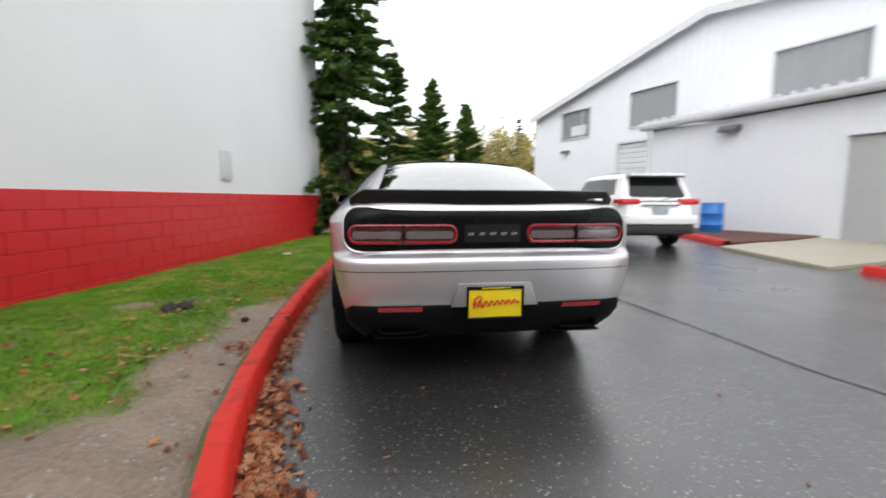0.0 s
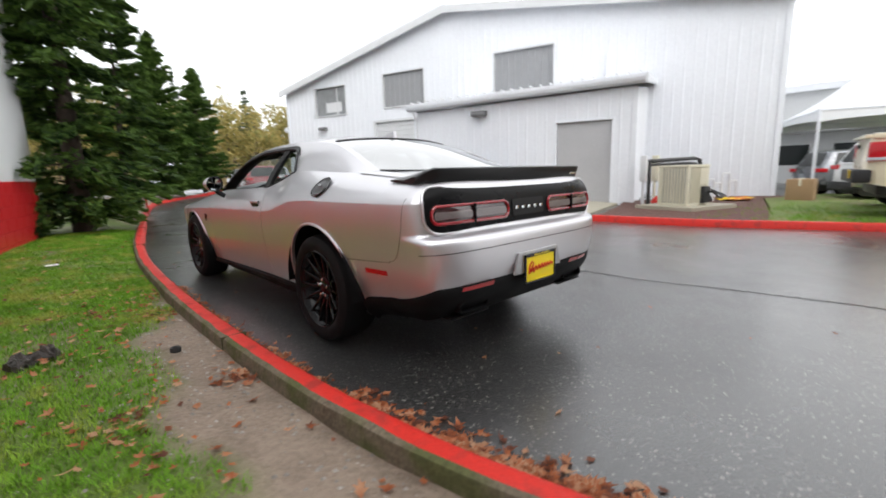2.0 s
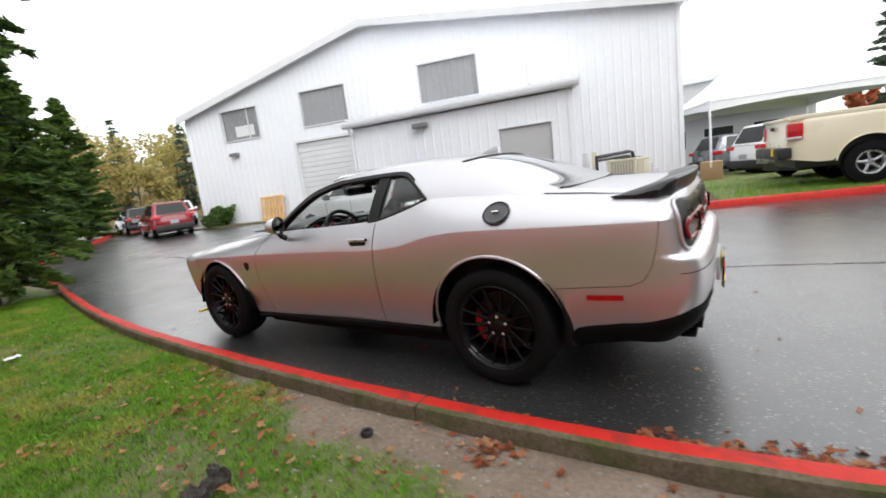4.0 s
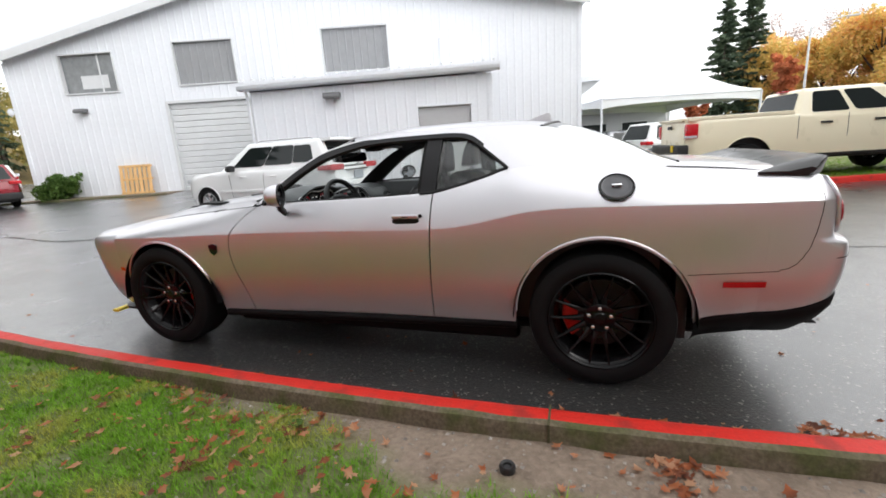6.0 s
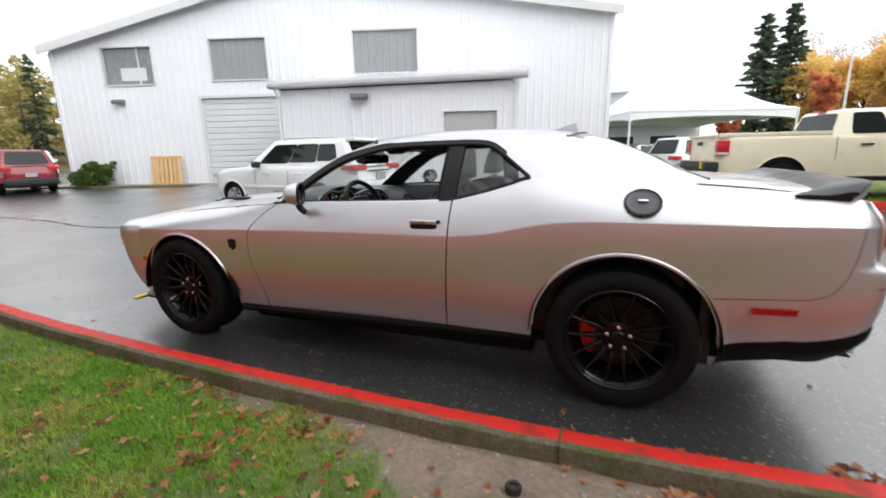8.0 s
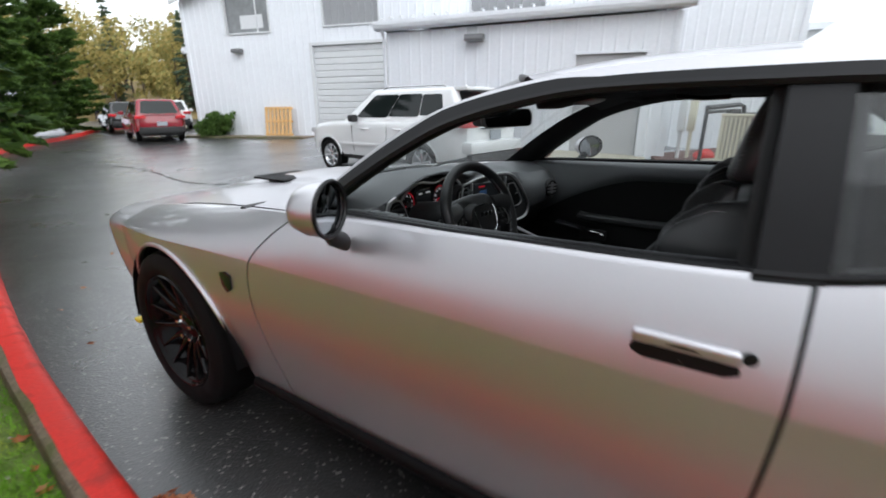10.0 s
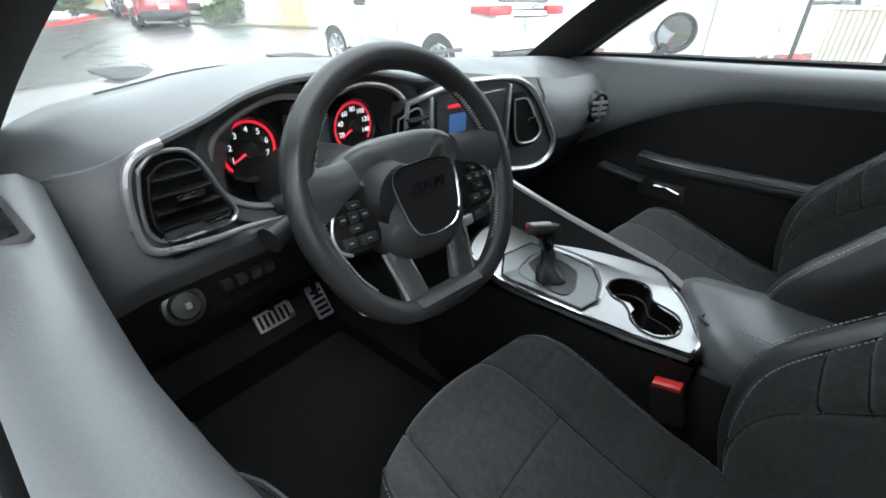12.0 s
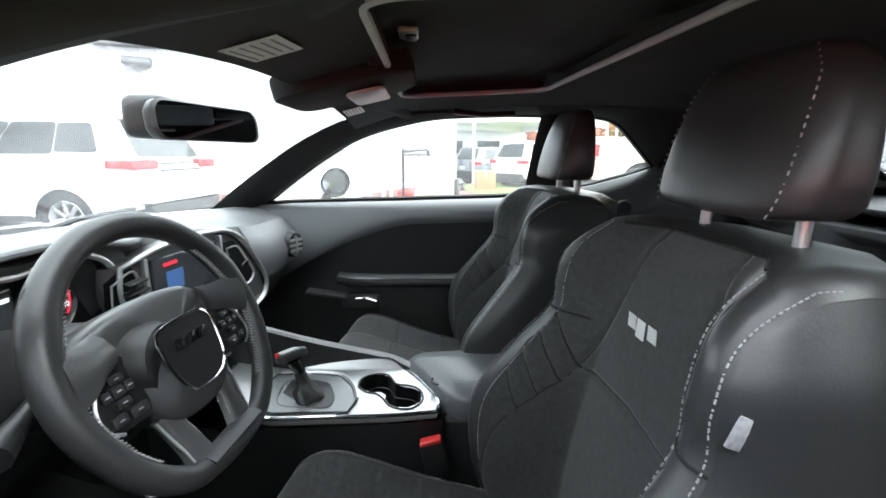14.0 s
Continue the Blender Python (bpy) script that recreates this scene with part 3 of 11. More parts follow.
def ribbed(us, z_of, holes, n, proud=0.014, pitch=0.30, z0=-0.05, top_fn=None):
    """A corrugated metal wall with real openings, seen from smaller n."""
    own = bmesh.new()
    cuts = set()
    u = us[0]
    while u < us[1] - 0.01:
        for d in (0, 0.028, 0.052, 0.080):
            if u + d < us[1]:
                cuts.add(round(u + d, 4))
        u += pitch
    for h in holes:
        cuts |= {round(h[0], 4), round(h[1], 4)}
    cuts |= {us[0], us[1]}
    cuts = sorted(cuts)

    def off(u):
        d = (u - us[0]) % pitch
        return proud if 0.02 < d < 0.06 else 0.0
    for a, b in zip(cuts, cuts[1:]):
        if b - a < 1e-4:
            continue
        mid = (a + b) / 2
        spans = [(z0, None)]
        for h in holes:
            if h[0] - 1e-4 <= a and b <= h[1] + 1e-4:
                new_spans = []
                for lo, hi in spans:
                    if hi is not None and hi <= h[2] or lo >= h[3]:
                        new_spans.append((lo, hi))
                    else:
                        new_spans += [(lo, h[2]), (h[3], hi)]
                spans = [s for s in new_spans if s[1] is None or s[1] - s[0] > 0.01]
        for lo, hi in spans:
            v = [own.verts.new((a, n - off(a), lo)), own.verts.new((b, n - off(b), lo)), own.verts.new((b, n - off(b), z_of(b) if hi is None else hi)), own.verts.new((a, n - off(a), z_of(a) if hi is None else hi))]
            own.faces.new(v)
    bmesh.ops.remove_doubles(own, verts=own.verts, dist=0.0005)
    return own


hall = thing("warehouse", "white ribbed metal warehouse with a low gable", "building", at=BM)
part("wall", ribbed((U0, U1), roof_z, [(w[0], w[1], w[2], w[3]) for w in WINS] + [(GAR[0], GAR[1], -0.05, GAR[2])], FN), METAL_WHITE, hall, "white ribbed metal sheet", smooth=False)
part("side_wall", box(U1 - 0.02, U1, FN, FN + 24, -0.05, ZR, 0), METAL_WHITE, hall, smooth=False)
part("side_wall", box(U0, U0 + 0.02, FN, FN + 24, -0.05, ZL, 0), METAL_WHITE, hall, smooth=False)
part("inner_wall", box(U0, U1, FN + 3.0, FN + 3.1, -0.05, 5.4, 0), WALL_WHITE, hall, smooth=False)
part("inner_floor", box(U0, U1, FN + 0.1, FN + 3.0, -0.04, -0.01, 0), CONCRETE, hall, smooth=False)
bm = bmesh.new()
for a, b in ((U0 - 0.2, UP), (UP, U1 + 0.22)):
    v = [bm.verts.new((u, n, roof_z(u) + dz)) for u, n, dz in ((a, FN - 0.3, 0.0), (b, FN - 0.3, 0.0), (b, FN + 24, 0.0), (a, FN + 24, 0.0))]
    bm.faces.new(v)
thick(bm, 0.12)
part("roof", bm, METAL_WHITE, hall, smooth=False)
for a, b in ((U0 - 0.2, UP), (UP, U1 + 0.22)):
    bm = bmesh.new()
    v = [(a, roof_z(a) - 0.26), (b, roof_z(b) - 0.26), (b, roof_z(b) + 0.02), (a, roof_z(a) + 0.02)]
    prism(v, 0.05, "xz", FN - 0.36, bm=bm)
    part("fascia", bm, TRIM_GREY, hall, "pale grey verge trim", smooth=False)
part("corner_trim", box(U1 - 0.12, U1 + 0.03, FN - 0.04, FN + 0.12, -0.05, ZR - 0.2, 0.006), METAL_WHITE, hall, smooth=False)
part("corner_trim", box(U0 - 0.03, U0 + 0.12, FN - 0.04, FN + 0.12, -0.05, ZL - 0.2, 0.006), METAL_WHITE, hall, smooth=False)
for i, (a, b, lo, hi) in enumerate(WINS):
    win = new("window")
    win.parent = hall
    fr = bmesh.new()
    for q in ((a - 0.04, b + 0.04, hi, hi + 0.05), (a - 0.04, b + 0.04, lo - 0.05, lo), (a - 0.05, a, lo, hi), (b, b + 0.05, lo, hi)):
        box(q[0], q[1], FN - 0.05, FN + 0.12, q[2], q[3], 0.004, fr, 1)
    part("window_frame", fr, TRIM_GREY, win, smooth=False)
    if i == 0:
        box_w = bmesh.new()
        box(a, b, FN + 0.10, FN + 0.115, lo, hi, 0, box_w)
        part("pane", box_w, WINDOW_GLASS, win, "dusty window pane", smooth=False)
        part("mullion", box((a + b) / 2 + 0.35, (a + b) / 2 + 0.40, FN + 0.06, FN + 0.099, lo, hi, 0.004), TRIM_GREY, win, smooth=False)
        part("blind", box(a + 0.6, b - 0.35, FN + 0.088, FN + 0.098, lo + 0.15, lo + 0.62, 0.003), TRIM_GREY, win, "pale papers behind the glass", smooth=False)
    else:
        sl = bmesh.new()
        u = a
        while u < b - 0.02:
            e = min(u + 0.27, b)
            prism([(u, FN + 0.06), (u + 0.03, FN + 0.035), (min(u + 0.06, b), FN + 0.06), (e, FN + 0.06), (e, FN + 0.085), (u, FN + 0.085)], hi - lo, "xy", lo, bm=sl)
            u += 0.27
        part("pane", sl, SHUTTER, win, "ribbed translucent grey panel", smooth=False)
door = new("roller_door")
door.parent = hall
bm = bmesh.new()
z = 0.0
while z < GAR[2] - 0.05:
    prism([(FN + 0.10, z), (FN + 0.07, z + 0.03), (FN + 0.07, z + 0.19), (FN + 0.10, z + 0.22)], GAR[1] - GAR[0], "yz", GAR[0], bm=bm)
    z += 0.222
part("shutter_slats", bm, mat("shutter_white", (0.62, 0.63, 0.64), 0.45, vary=0.06, bump=0.05), door, "pale ribbed roller shutter", smooth=False)
bm = bmesh.new()
box(GAR[0] - 0.12, GAR[0], FN - 0.03, FN + 0.2, -0.05, GAR[2] + 0.1, 0.004, bm, 1)
box(GAR[0], GAR[1], FN - 0.03, FN + 0.2, GAR[2], GAR[2] + 0.1, 0.004, bm, 1)
part("door_frame", bm, TRIM_GREY, door, smooth=False)


def wall_lamp(u, n, z, parentless_m=BM, big=1.0):
    lamp = thing("wall_lamp", "dark grey box lamp fixed to the metal wall", "lamp", "wall lamps", at=parentless_m @ Matrix.Translation((u, n, z)))
    g = mat("lamp_housing", (0.12, 0.12, 0.125), 0.45, vary=0.1, bump=0.05) if "lamp_housing" not in bpy.data.materials else bpy.data.materials["lamp_housing"]
    part("housing", prism([(-0.24 * big, 0.0), (-0.02, 0.02), (0.0, 0.10 * big), (0.0, 0.14 * big), (-0.2 * big, 0.14 * big), (-0.25 * big, 0.05)], 0.42 * big, "yz", -0.21 * big, 0.008), g, lamp, smooth=False)
    part("lens", box(-0.18 * big, 0.18 * big, -0.23 * big, -0.03, -0.015, 0.005, 0.004), WINDOW_GLASS, lamp, "clouded lens", smooth=False)


wall_lamp(-14.42, FN - 0.003, 3.43)
wall_lamp(-4.1, SN - 0.003, 2.9, big=1.15)
# small camera at the far corner
secam = thing("security_camera", "white dome camera on a bracket at the building corner", "camera", at=BM @ Matrix.Translation((U0 - 0.1, FN - 0.1, 3.6)))
part("arm", box(-0.05, 0.15, -0.03, 0.03, 0.10, 0.14, 0.005), METAL_WHITE, secam)
part("dome", lathe([(0.1, 0.02), (0.08, 0.09), (0, 0.10), (-0.08, 0.08), (-0.12, 0.02)], 14, "z"), METAL_WHITE, secam)

# lean-to in front of the hall
SU0, SU1 = -6.55, 0.62
SZ = lambda u: 3.22 + (u - SU0) / (SU1 - SU0) * 0.12
DOOR = (-1.6, -0.02, 0.12, 2.5)
shed = thing("lean_to", "white ribbed metal lean-to with a grey steel door", "shed", at=BM)
part("wall", ribbed((SU0, SU1), SZ, [(DOOR[0], DOOR[1], -0.05, DOOR[3])], SN, pitch=0.305), METAL_WHITE, shed, "white ribbed metal sheet", smooth=False)
for u in (SU0, SU1 - 0.02):
    bm = turned(ribbed((SN + 0.0, FN), lambda q: 3.3 + 0.55 * (q - SN) / (FN - SN), [], 0.0), Matrix(((0, -1 if u > 0 else 1, 0, u + (0.02 if u > 0 else 0)), (1, 0, 0, 0), (0, 0, 1, 0), (0, 0, 0, 1))))
    part("side_wall", bm, METAL_WHITE, shed, smooth=False)
bm = bmesh.new()
v = [bm.verts.new(q) for q in ((SU0 - 0.25, SN - 0.3, 3.36), (SU1 + 0.25, SN - 0.3, 3.50), (SU1 + 0.25, FN, 4.08), (SU0 - 0.25, FN, 3.95))]
bm.faces.new(v)
thick(bm, 0.05)
part("roof", bm, METAL_WHITE, shed, smooth=False)
bm = bmesh.new()
prism([(SN - 0.34, 0), (SN - 0.31, -0.08), (SN - 0.24, -0.12), (SN - 0.02, -0.12), (SN - 0.02, 0.02), (SN - 0.28, 0.09), (SN - 0.34, 0.09)], SU1 - SU0 + 0.5, "yz", SU0 - 0.25, bm=bm)
for v in bm.verts:
    v.co.z += 3.38 + (v.co.x - SU0) / (SU1 - SU0) * 0.13
part("gutter", bm, METAL_WHITE, shed, "white stepped eave and gutter", smooth=False)
bm = bmesh.new()
prism([(SN - 0.34, 3.36), (FN, 3.92), (FN, 4.10), (SN - 0.34, 3.62)], 0.06, "yz", SU1 + 0.22, bm=bm)
part("fascia", bm, METAL_WHITE, shed, smooth=False)
u = SU0 - 0.1
while u < SU1 + 0.2:
    part("roof_rib", box(u, u + 0.05, SN - 0.31, SN - 0.1, 3.52 + (u - SU0) / 7.2 * 0.13, 3.555 + (u - SU0) / 7.2 * 0.13, 0.004, None, 1), TRIM_GREY, shed, smooth=False)
    u += 0.305
part("downspout", tube([(SU0 - 0.06, SN - 0.2, 3.3), (SU0 - 0.06, SN - 0.06, 3.05), (SU0 - 0.06, SN - 0.06, 0.15), (SU0 - 0.06, SN - 0.2, 0.08)], 0.045, 8), METAL_WHITE, shed, smooth=True)
part("corner_trim", box(SU1 - 0.10, SU1 + 0.025, SN - 0.035, SN + 0.1, -0.05, 3.3, 0.006), METAL_WHITE, shed, smooth=False)
sd = new("door")
sd.parent = shed
part("door_leaf", box(DOOR[0] + 0.01, DOOR[1] - 0.01, SN + 0.06, SN + 0.1, 0.12, DOOR[3] - 0.01, 0.004), METAL_GREY, sd, "plain grey roller door", smooth=False)
bm = bmesh.new()
for q in ((DOOR[0] - 0.07, DOOR[0], 0.0, DOOR[3]), (DOOR[1], DOOR[1] + 0.07, 0.0, DOOR[3]), (DOOR[0] - 0.07, DOOR[1] + 0.07, DOOR[3], DOOR[3] + 0.06)):
    box(q[0], q[1], SN - 0.03, SN + 0.12, q[2], q[3], 0.004, bm, 1)
part("door_frame", bm, METAL_WHITE, sd, smooth=False)
part("sill", box(DOOR[0] - 0.05, DOOR[1] + 0.05, SN - 0.08, SN + 0.12, -0.02, 0.118, 0.006), CONCRETE, sd, smooth=False)

# ---- the silver coupe ----
def car_paint():
    """Metallic silver under clear coat, with fine flake and rain beads."""
    m, t, p = nodes_of("silver_paint")
    n, l = t.nodes, t.links
    co = n.new("ShaderNodeTexCoord")
    flake = n.new("ShaderNodeTexNoise")
    flake.inputs["Scale"].default_value, flake.inputs["Detail"].default_value = 900, 2
    film = n.new("ShaderNodeTexNoise")
    film.inputs["Scale"].default_value, film.inputs["Detail"].default_value = 5, 6
    drops = n.new("ShaderNodeTexVoronoi")
    drops.inputs["Scale"].default_value = 130
    for q in (flake, film, drops):
        l.new(co.outputs["Object"], q.inputs["Vector"])
    mx = n.new("ShaderNodeMix")
    mx.data_type = "RGBA"
    mx.inputs["A"].default_value, mx.inputs["B"].default_value = (0.58, 0.57, 0.595, 1), (0.74, 0.73, 0.76, 1)
    l.new(flake.outputs[0], mx.inputs["Factor"])
    l.new(mx.outputs["Result"], p.inputs["Base Color"])
    p.inputs["Metallic"].default_value = 0.90
    rr = n.new("ShaderNodeMapRange")
    rr.inputs["To Min"].default_value, rr.inputs["To Max"].default_value = 0.36, 0.44
    l.new(film.outputs[0], rr.inputs["Value"])
    l.new(rr.outputs[0], p.inputs["Roughness"])
    p.inputs["Coat Weight"].default_value = 0.75
    p.inputs["Coat Roughness"].default_value = 0.03
    sep = n.new("ShaderNodeMapRange")
    sep.inputs["From Min"].default_value, sep.inputs["From Max"].default_value = 0.0, 0.3
    sep.inputs["To Min"].default_value, sep.inputs["To Max"].default_value = 1.0, 0.0
    l.new(drops.outputs["Distance"], sep.inputs["Value"])
    b = n.new("ShaderNodeBump")
    b.inputs["Strength"].default_value, b.inputs["Distance"].default_value = 0.05, 0.0008
    l.new(sep.outputs[0], b.inputs["Height"])
    l.new(b.outputs[0], p.inputs["Coat Normal"])
    return m


PAINT = car_paint()
BLACK_GLOSS = mat("gloss_black", (0.008, 0.008, 0.009), 0.12, vary=0.1, bump=0.0, spec=0.3, coat=0.25, rvary=0.04)
TAIL_BLACK = mat("tail_black", (0.006, 0.006, 0.0065), 0.28, vary=0.1, bump=0.0, spec=0.10, rvary=0.04)
SPOILER_BLACK = mat("spoiler_black", (0.010, 0.010, 0.011), 0.34, vary=0.12, fine=220, bump=0.04, dist=0.001, spec=0.25, coat=0.15)
BLACK_SATIN = mat("satin_black", (0.011, 0.011, 0.012), 0.42, spec=0.22, vary=0.15, fine=200, bump=0.06, dist=0.001)
BLACK_PLASTIC = mat("black_plastic", (0.006, 0.006, 0.0065), 0.55, spec=0.10, vary=0.2, fine=250, bump=0.15, dist=0.001)
RUBBER = mat("tyre_rubber", (0.0075, 0.0075, 0.008), 0.66, spec=0.12, vary=0.25, scale=8, fine=150, bump=0.25, dist=0.002)
CHROME = mat("chrome", (0.75, 0.75, 0.76), 0.12, 1.0, vary=0.04, bump=0, rvary=0.04)
RED_PAINT = mat("caliper_red", (0.55, 0.015, 0.012), 0.3, vary=0.1, bump=0.05)
GUIDE_RED = mat("light_guide_red", (0.26, 0.006, 0.012), 0.16, vary=0.15, bump=0, coat=0.5)
RED_LENS = mat("red_lens", (0.42, 0.008, 0.010), 0.12, vary=0.08, bump=0, coat=0.7)
PALE_LENS = mat("pale_lens", (0.14, 0.118, 0.118), 0.12, vary=0.15, scale=14, fine=80, bump=0.1, coat=0.7)
DARK_LENS = mat("smoked_lens", (0.05, 0.012, 0.014), 0.08, vary=0.2, scale=12, bump=0, coat=0.8)
STEEL = mat("brake_steel", (0.016, 0.016, 0.0165), 0.5, 0.4, vary=0.2, scale=10, bump=0.1)
CAR_GLASS = glass("car_glass", (0.80, 0.84, 0.83), 0.3, film=0.045)
SCREEN_WET = glass("wet_windscreen", (0.80, 0.84, 0.83), 0.3, film=0.032)
BACK_GLASS = glass("back_glass", (0.45, 0.48, 0.49), 5.0)

car = thing("car", "wet silver two-door muscle coupe with black wheels", "car")

ZC = [(-1.0, 0.955), (-0.83, 0.96), (0.0, 0.96), (0.2, 0.955), (0.36, 0.94), (0.51, 0.91), (0.66, 0.875), (0.89, 0.85), (1.57, 0.84), (2.3, 0.825), (2.73, 0.81), (3.4, 0.78), (3.8, 0.75)]
XC = [(-1.0, 0.80), (-0.85, 0.885), (-0.7, 0.918), (-0.4, 0.945), (0.0, 0.958), (0.4, 0.952), (0.9, 0.938), (1.5, 0.935), (2.3, 0.940), (2.9, 0.944), (3.2, 0.925), (3.45, 0.885), (3.7, 0.80), (3.9, 0.6)]
ZB = [(-0.95, 0.47), (-0.7, 0.415), (-0.45, 0.37), (-0.42, 0.31), (0.46, 0.31), (0.93, 0.30), (1.68, 0.28), (2.4, 0.262), (3.0, 0.26), (3.3, 0.27), (3.8, 0.27)]
XS = [(-0.95, 0.715), (-0.7, 0.735), (-0.3, 0.745), (0.0, 0.765), (0.3, 0.790), (0.5, 0.815), (0.9, 0.862), (1.5, 0.868), (2.0, 0.862), (2.2, 0.845), (2.6, 0.80), (3.0, 0.775), (3.3, 0.74), (3.55, 0.68), (3.8, 0.5)]
ZS = [(-0.95, 1.05), (-0.7, 1.09), (-0.3, 1.125), (0.0, 1.14), (0.3, 1.155), (0.47, 1.15), (0.58, 1.115), (0.74, 1.07), (0.91, 1.035), (1.45, 1.012), (1.9, 1.0), (2.15, 0.985), (2.6, 0.945), (3.0, 0.905), (3.3, 0.865), (3.55, 0.83), (3.8, 0.79)]
XR = [(-0.4, 0.69), (-0.2, 0.655), (0.0, 0.625), (0.2, 0.60), (0.4, 0.59), (0.6, 0.59), (1.0, 0.60), (1.3, 0.618), (1.5, 0.648), (1.7, 0.70), (1.9, 0.765), (2.12, 0.835)]
ZR = [(-0.4, 1.125), (-0.2, 1.195), (0.0, 1.272), (0.2, 1.335), (0.4, 1.372), (0.6, 1.388), (1.0, 1.392), (1.3, 1.378), (1.5, 1.347), (1.7, 1.285), (1.9, 1.165), (2.12, 0.995)]
ZW = [(0.47, 1.155), (0.63, 1.272), (0.70, 1.315), (0.78, 1.334), (0.95, 1.338), (1.31, 1.330), (1.47, 1.305), (1.64, 1.255), (1.77, 1.185), (1.9, 1.10), (2.03, 1.005)]
ARCHES = ((0.0, 0.372, 0.440), (2.925, 0.345, 0.428))


def low_edge(y):
    z = curve_at(ZB, y)
    for cy, cz, r in ARCHES:
        if abs(y - cy) < r:
            z = max(z, cz + math.sqrt(r * r - (y - cy) ** 2))
    return z


def skin(y, z):
    """Half width of the body side at a height below the shoulder."""
    zc, xc, zs, xs = curve_at(ZC, y), curve_at(XC, y), curve_at(ZS, y), curve_at(XS, y)
    if z <= zc:
        k = max(0.0, (zc - z) / (zc - curve_at(ZB, y)))
        return xc + 0.034 * k - 0.118 * k**1.8
    t = min(1.0, (z - zc) / max(0.01, zs - zc))
    return xc - (xc - xs) * (0.45 * t + 0.55 * t**2.2)


def side_point(y, v, s):
    """v 0..1 from the lower edge to the crease, 1..2 on to the shoulder."""
    zc = curve_at(ZC, y)
    if v <= 1:
        lo = min(low_edge(y), zc - 0.01)
        z = lo + (zc - lo) * v
    else:
        z = zc + (curve_at(ZS, y) - zc) * (v - 1)
    return Vector((s * skin(y, z), y, z))


VS = [0, 0.02, 0.1, 0.22, 0.36, 0.5, 0.64, 0.78, 0.9, 0.97, 0.995, 1.0, 1.02, 1.1, 1.25, 1.4, 1.55, 1.7, 1.85, 1.95, 2.0]


def columns(y0, y1, step=0.03):
    ys = {y0, y1}
    n = max(2, int((y1 - y0) / step))
    ys |= {y0 + (y1 - y0) * i / n for i in range(n + 1)}
    for cy, cz, r in ARCHES:
        for k in range(-24, 25):
            y = cy + r * math.sin(radians(k * 3.75))
            if y0 <= y <= y1:
                ys.add(y)
        for q in (cy - r - 0.0015, cy + r + 0.0015):
            if y0 <= q <= y1:
                ys.add(q)
    out = []
    for y in sorted(ys):
        if not out or y - out[-1] > 0.0012:
            out.append(y)
    out[-1] = y1
    return out


def side_panel(name, y0, y1, s, back=None, front=None, label=""):
    own = bmesh.new()
    rows = []
    for y in columns(y0, y1):
        col = []
        for v in VS:
            p = side_point(y, v, s)
            k = (y - y0) / (y1 - y0)
            dy = 0.0
            if back and k < 0.3:
                dy += (back(p.z) - y0) * (1 - k / 0.3)
            if front and k > 0.6:
                dy += (front(p.z) - y1) * ((k - 0.6) / 0.4)
            if dy:
                q = side_point(y + dy, v, s)
                p = q
            col.append(own.verts.new(p))
        rows.append(col)
    for a, b in zip(rows, rows[1:]):
        for i in range(len(VS) - 1):
            own.faces.new((a[i], a[i + 1], b[i + 1], b[i]))
    bmesh.ops.recalc_face_normals(own, faces=own.faces)
    # fold the free edge inwards so that gaps are deep
    edge = [e for e in own.edges if len(e.link_faces) == 1]
    r = bmesh.ops.extrude_edge_only(own, edges=edge)
    for v in [g for g in r["geom"] if isinstance(g, bmesh.types.BMVert)]:
        v.co.x -= s * 0.022
    return part(name, own, PAINT, car, label, angle=28)


DOOR_FRONT = [(0.26, 2.235), (0.42, 2.25), (0.65, 2.30), (0.82, 2.28), (0.92, 2.19), (1.0, 2.06)]
DOOR_BACK = [(0.3, 0.93), (0.84, 0.892), (1.03, 0.885)]
GAP = 0.004
for s in (-1, 1):
    side_panel("door", 0.90 + GAP, 2.26 - GAP, s, lambda z: curve_at(DOOR_BACK, z) + GAP, lambda z: curve_at(DOOR_FRONT, z) - GAP, "silver door with a lowered window" if s < 0 else "silver door")
    side_panel("fender", 2.26 + GAP, 3.40, s, lambda z: curve_at(DOOR_FRONT, z) + GAP, None)
    side_panel("quarter_panel", -0.70, 0.90 - GAP, s, None, lambda z: curve_at(DOOR_BACK, z) - GAP)
    # arch lips
    for cy, cz, r in ARCHES:
        pts = []
        for k in range(-88, 89, 4):
            y = cy + (r - 0.004) * math.sin(radians(k))
            z = cz + (r - 0.004) * math.cos(radians(k))
            if z > curve_at(ZB, y) - 0.02 or abs(k) < 60:
                pts.append((s * (skin(y, z) + 0.002), y, z))
        part("arch_lip", tube(pts, 0.009, 8, flat=1.0), PAINT, car)
        # liner inside the arch
        own = bmesh.new()
        sweep([[Vector((s * (skin(cy, cz + r) - d), cy + rr * math.sin(radians(k)), cz + rr * math.cos(radians(k)))) for k in range(-92, 93, 4)] for d, rr in ((0.012, r + 0.004), (0.30, r + 0.02), (0.33, 0.05))], own)
        part("arch_liner", own, BLACK_PLASTIC, car)

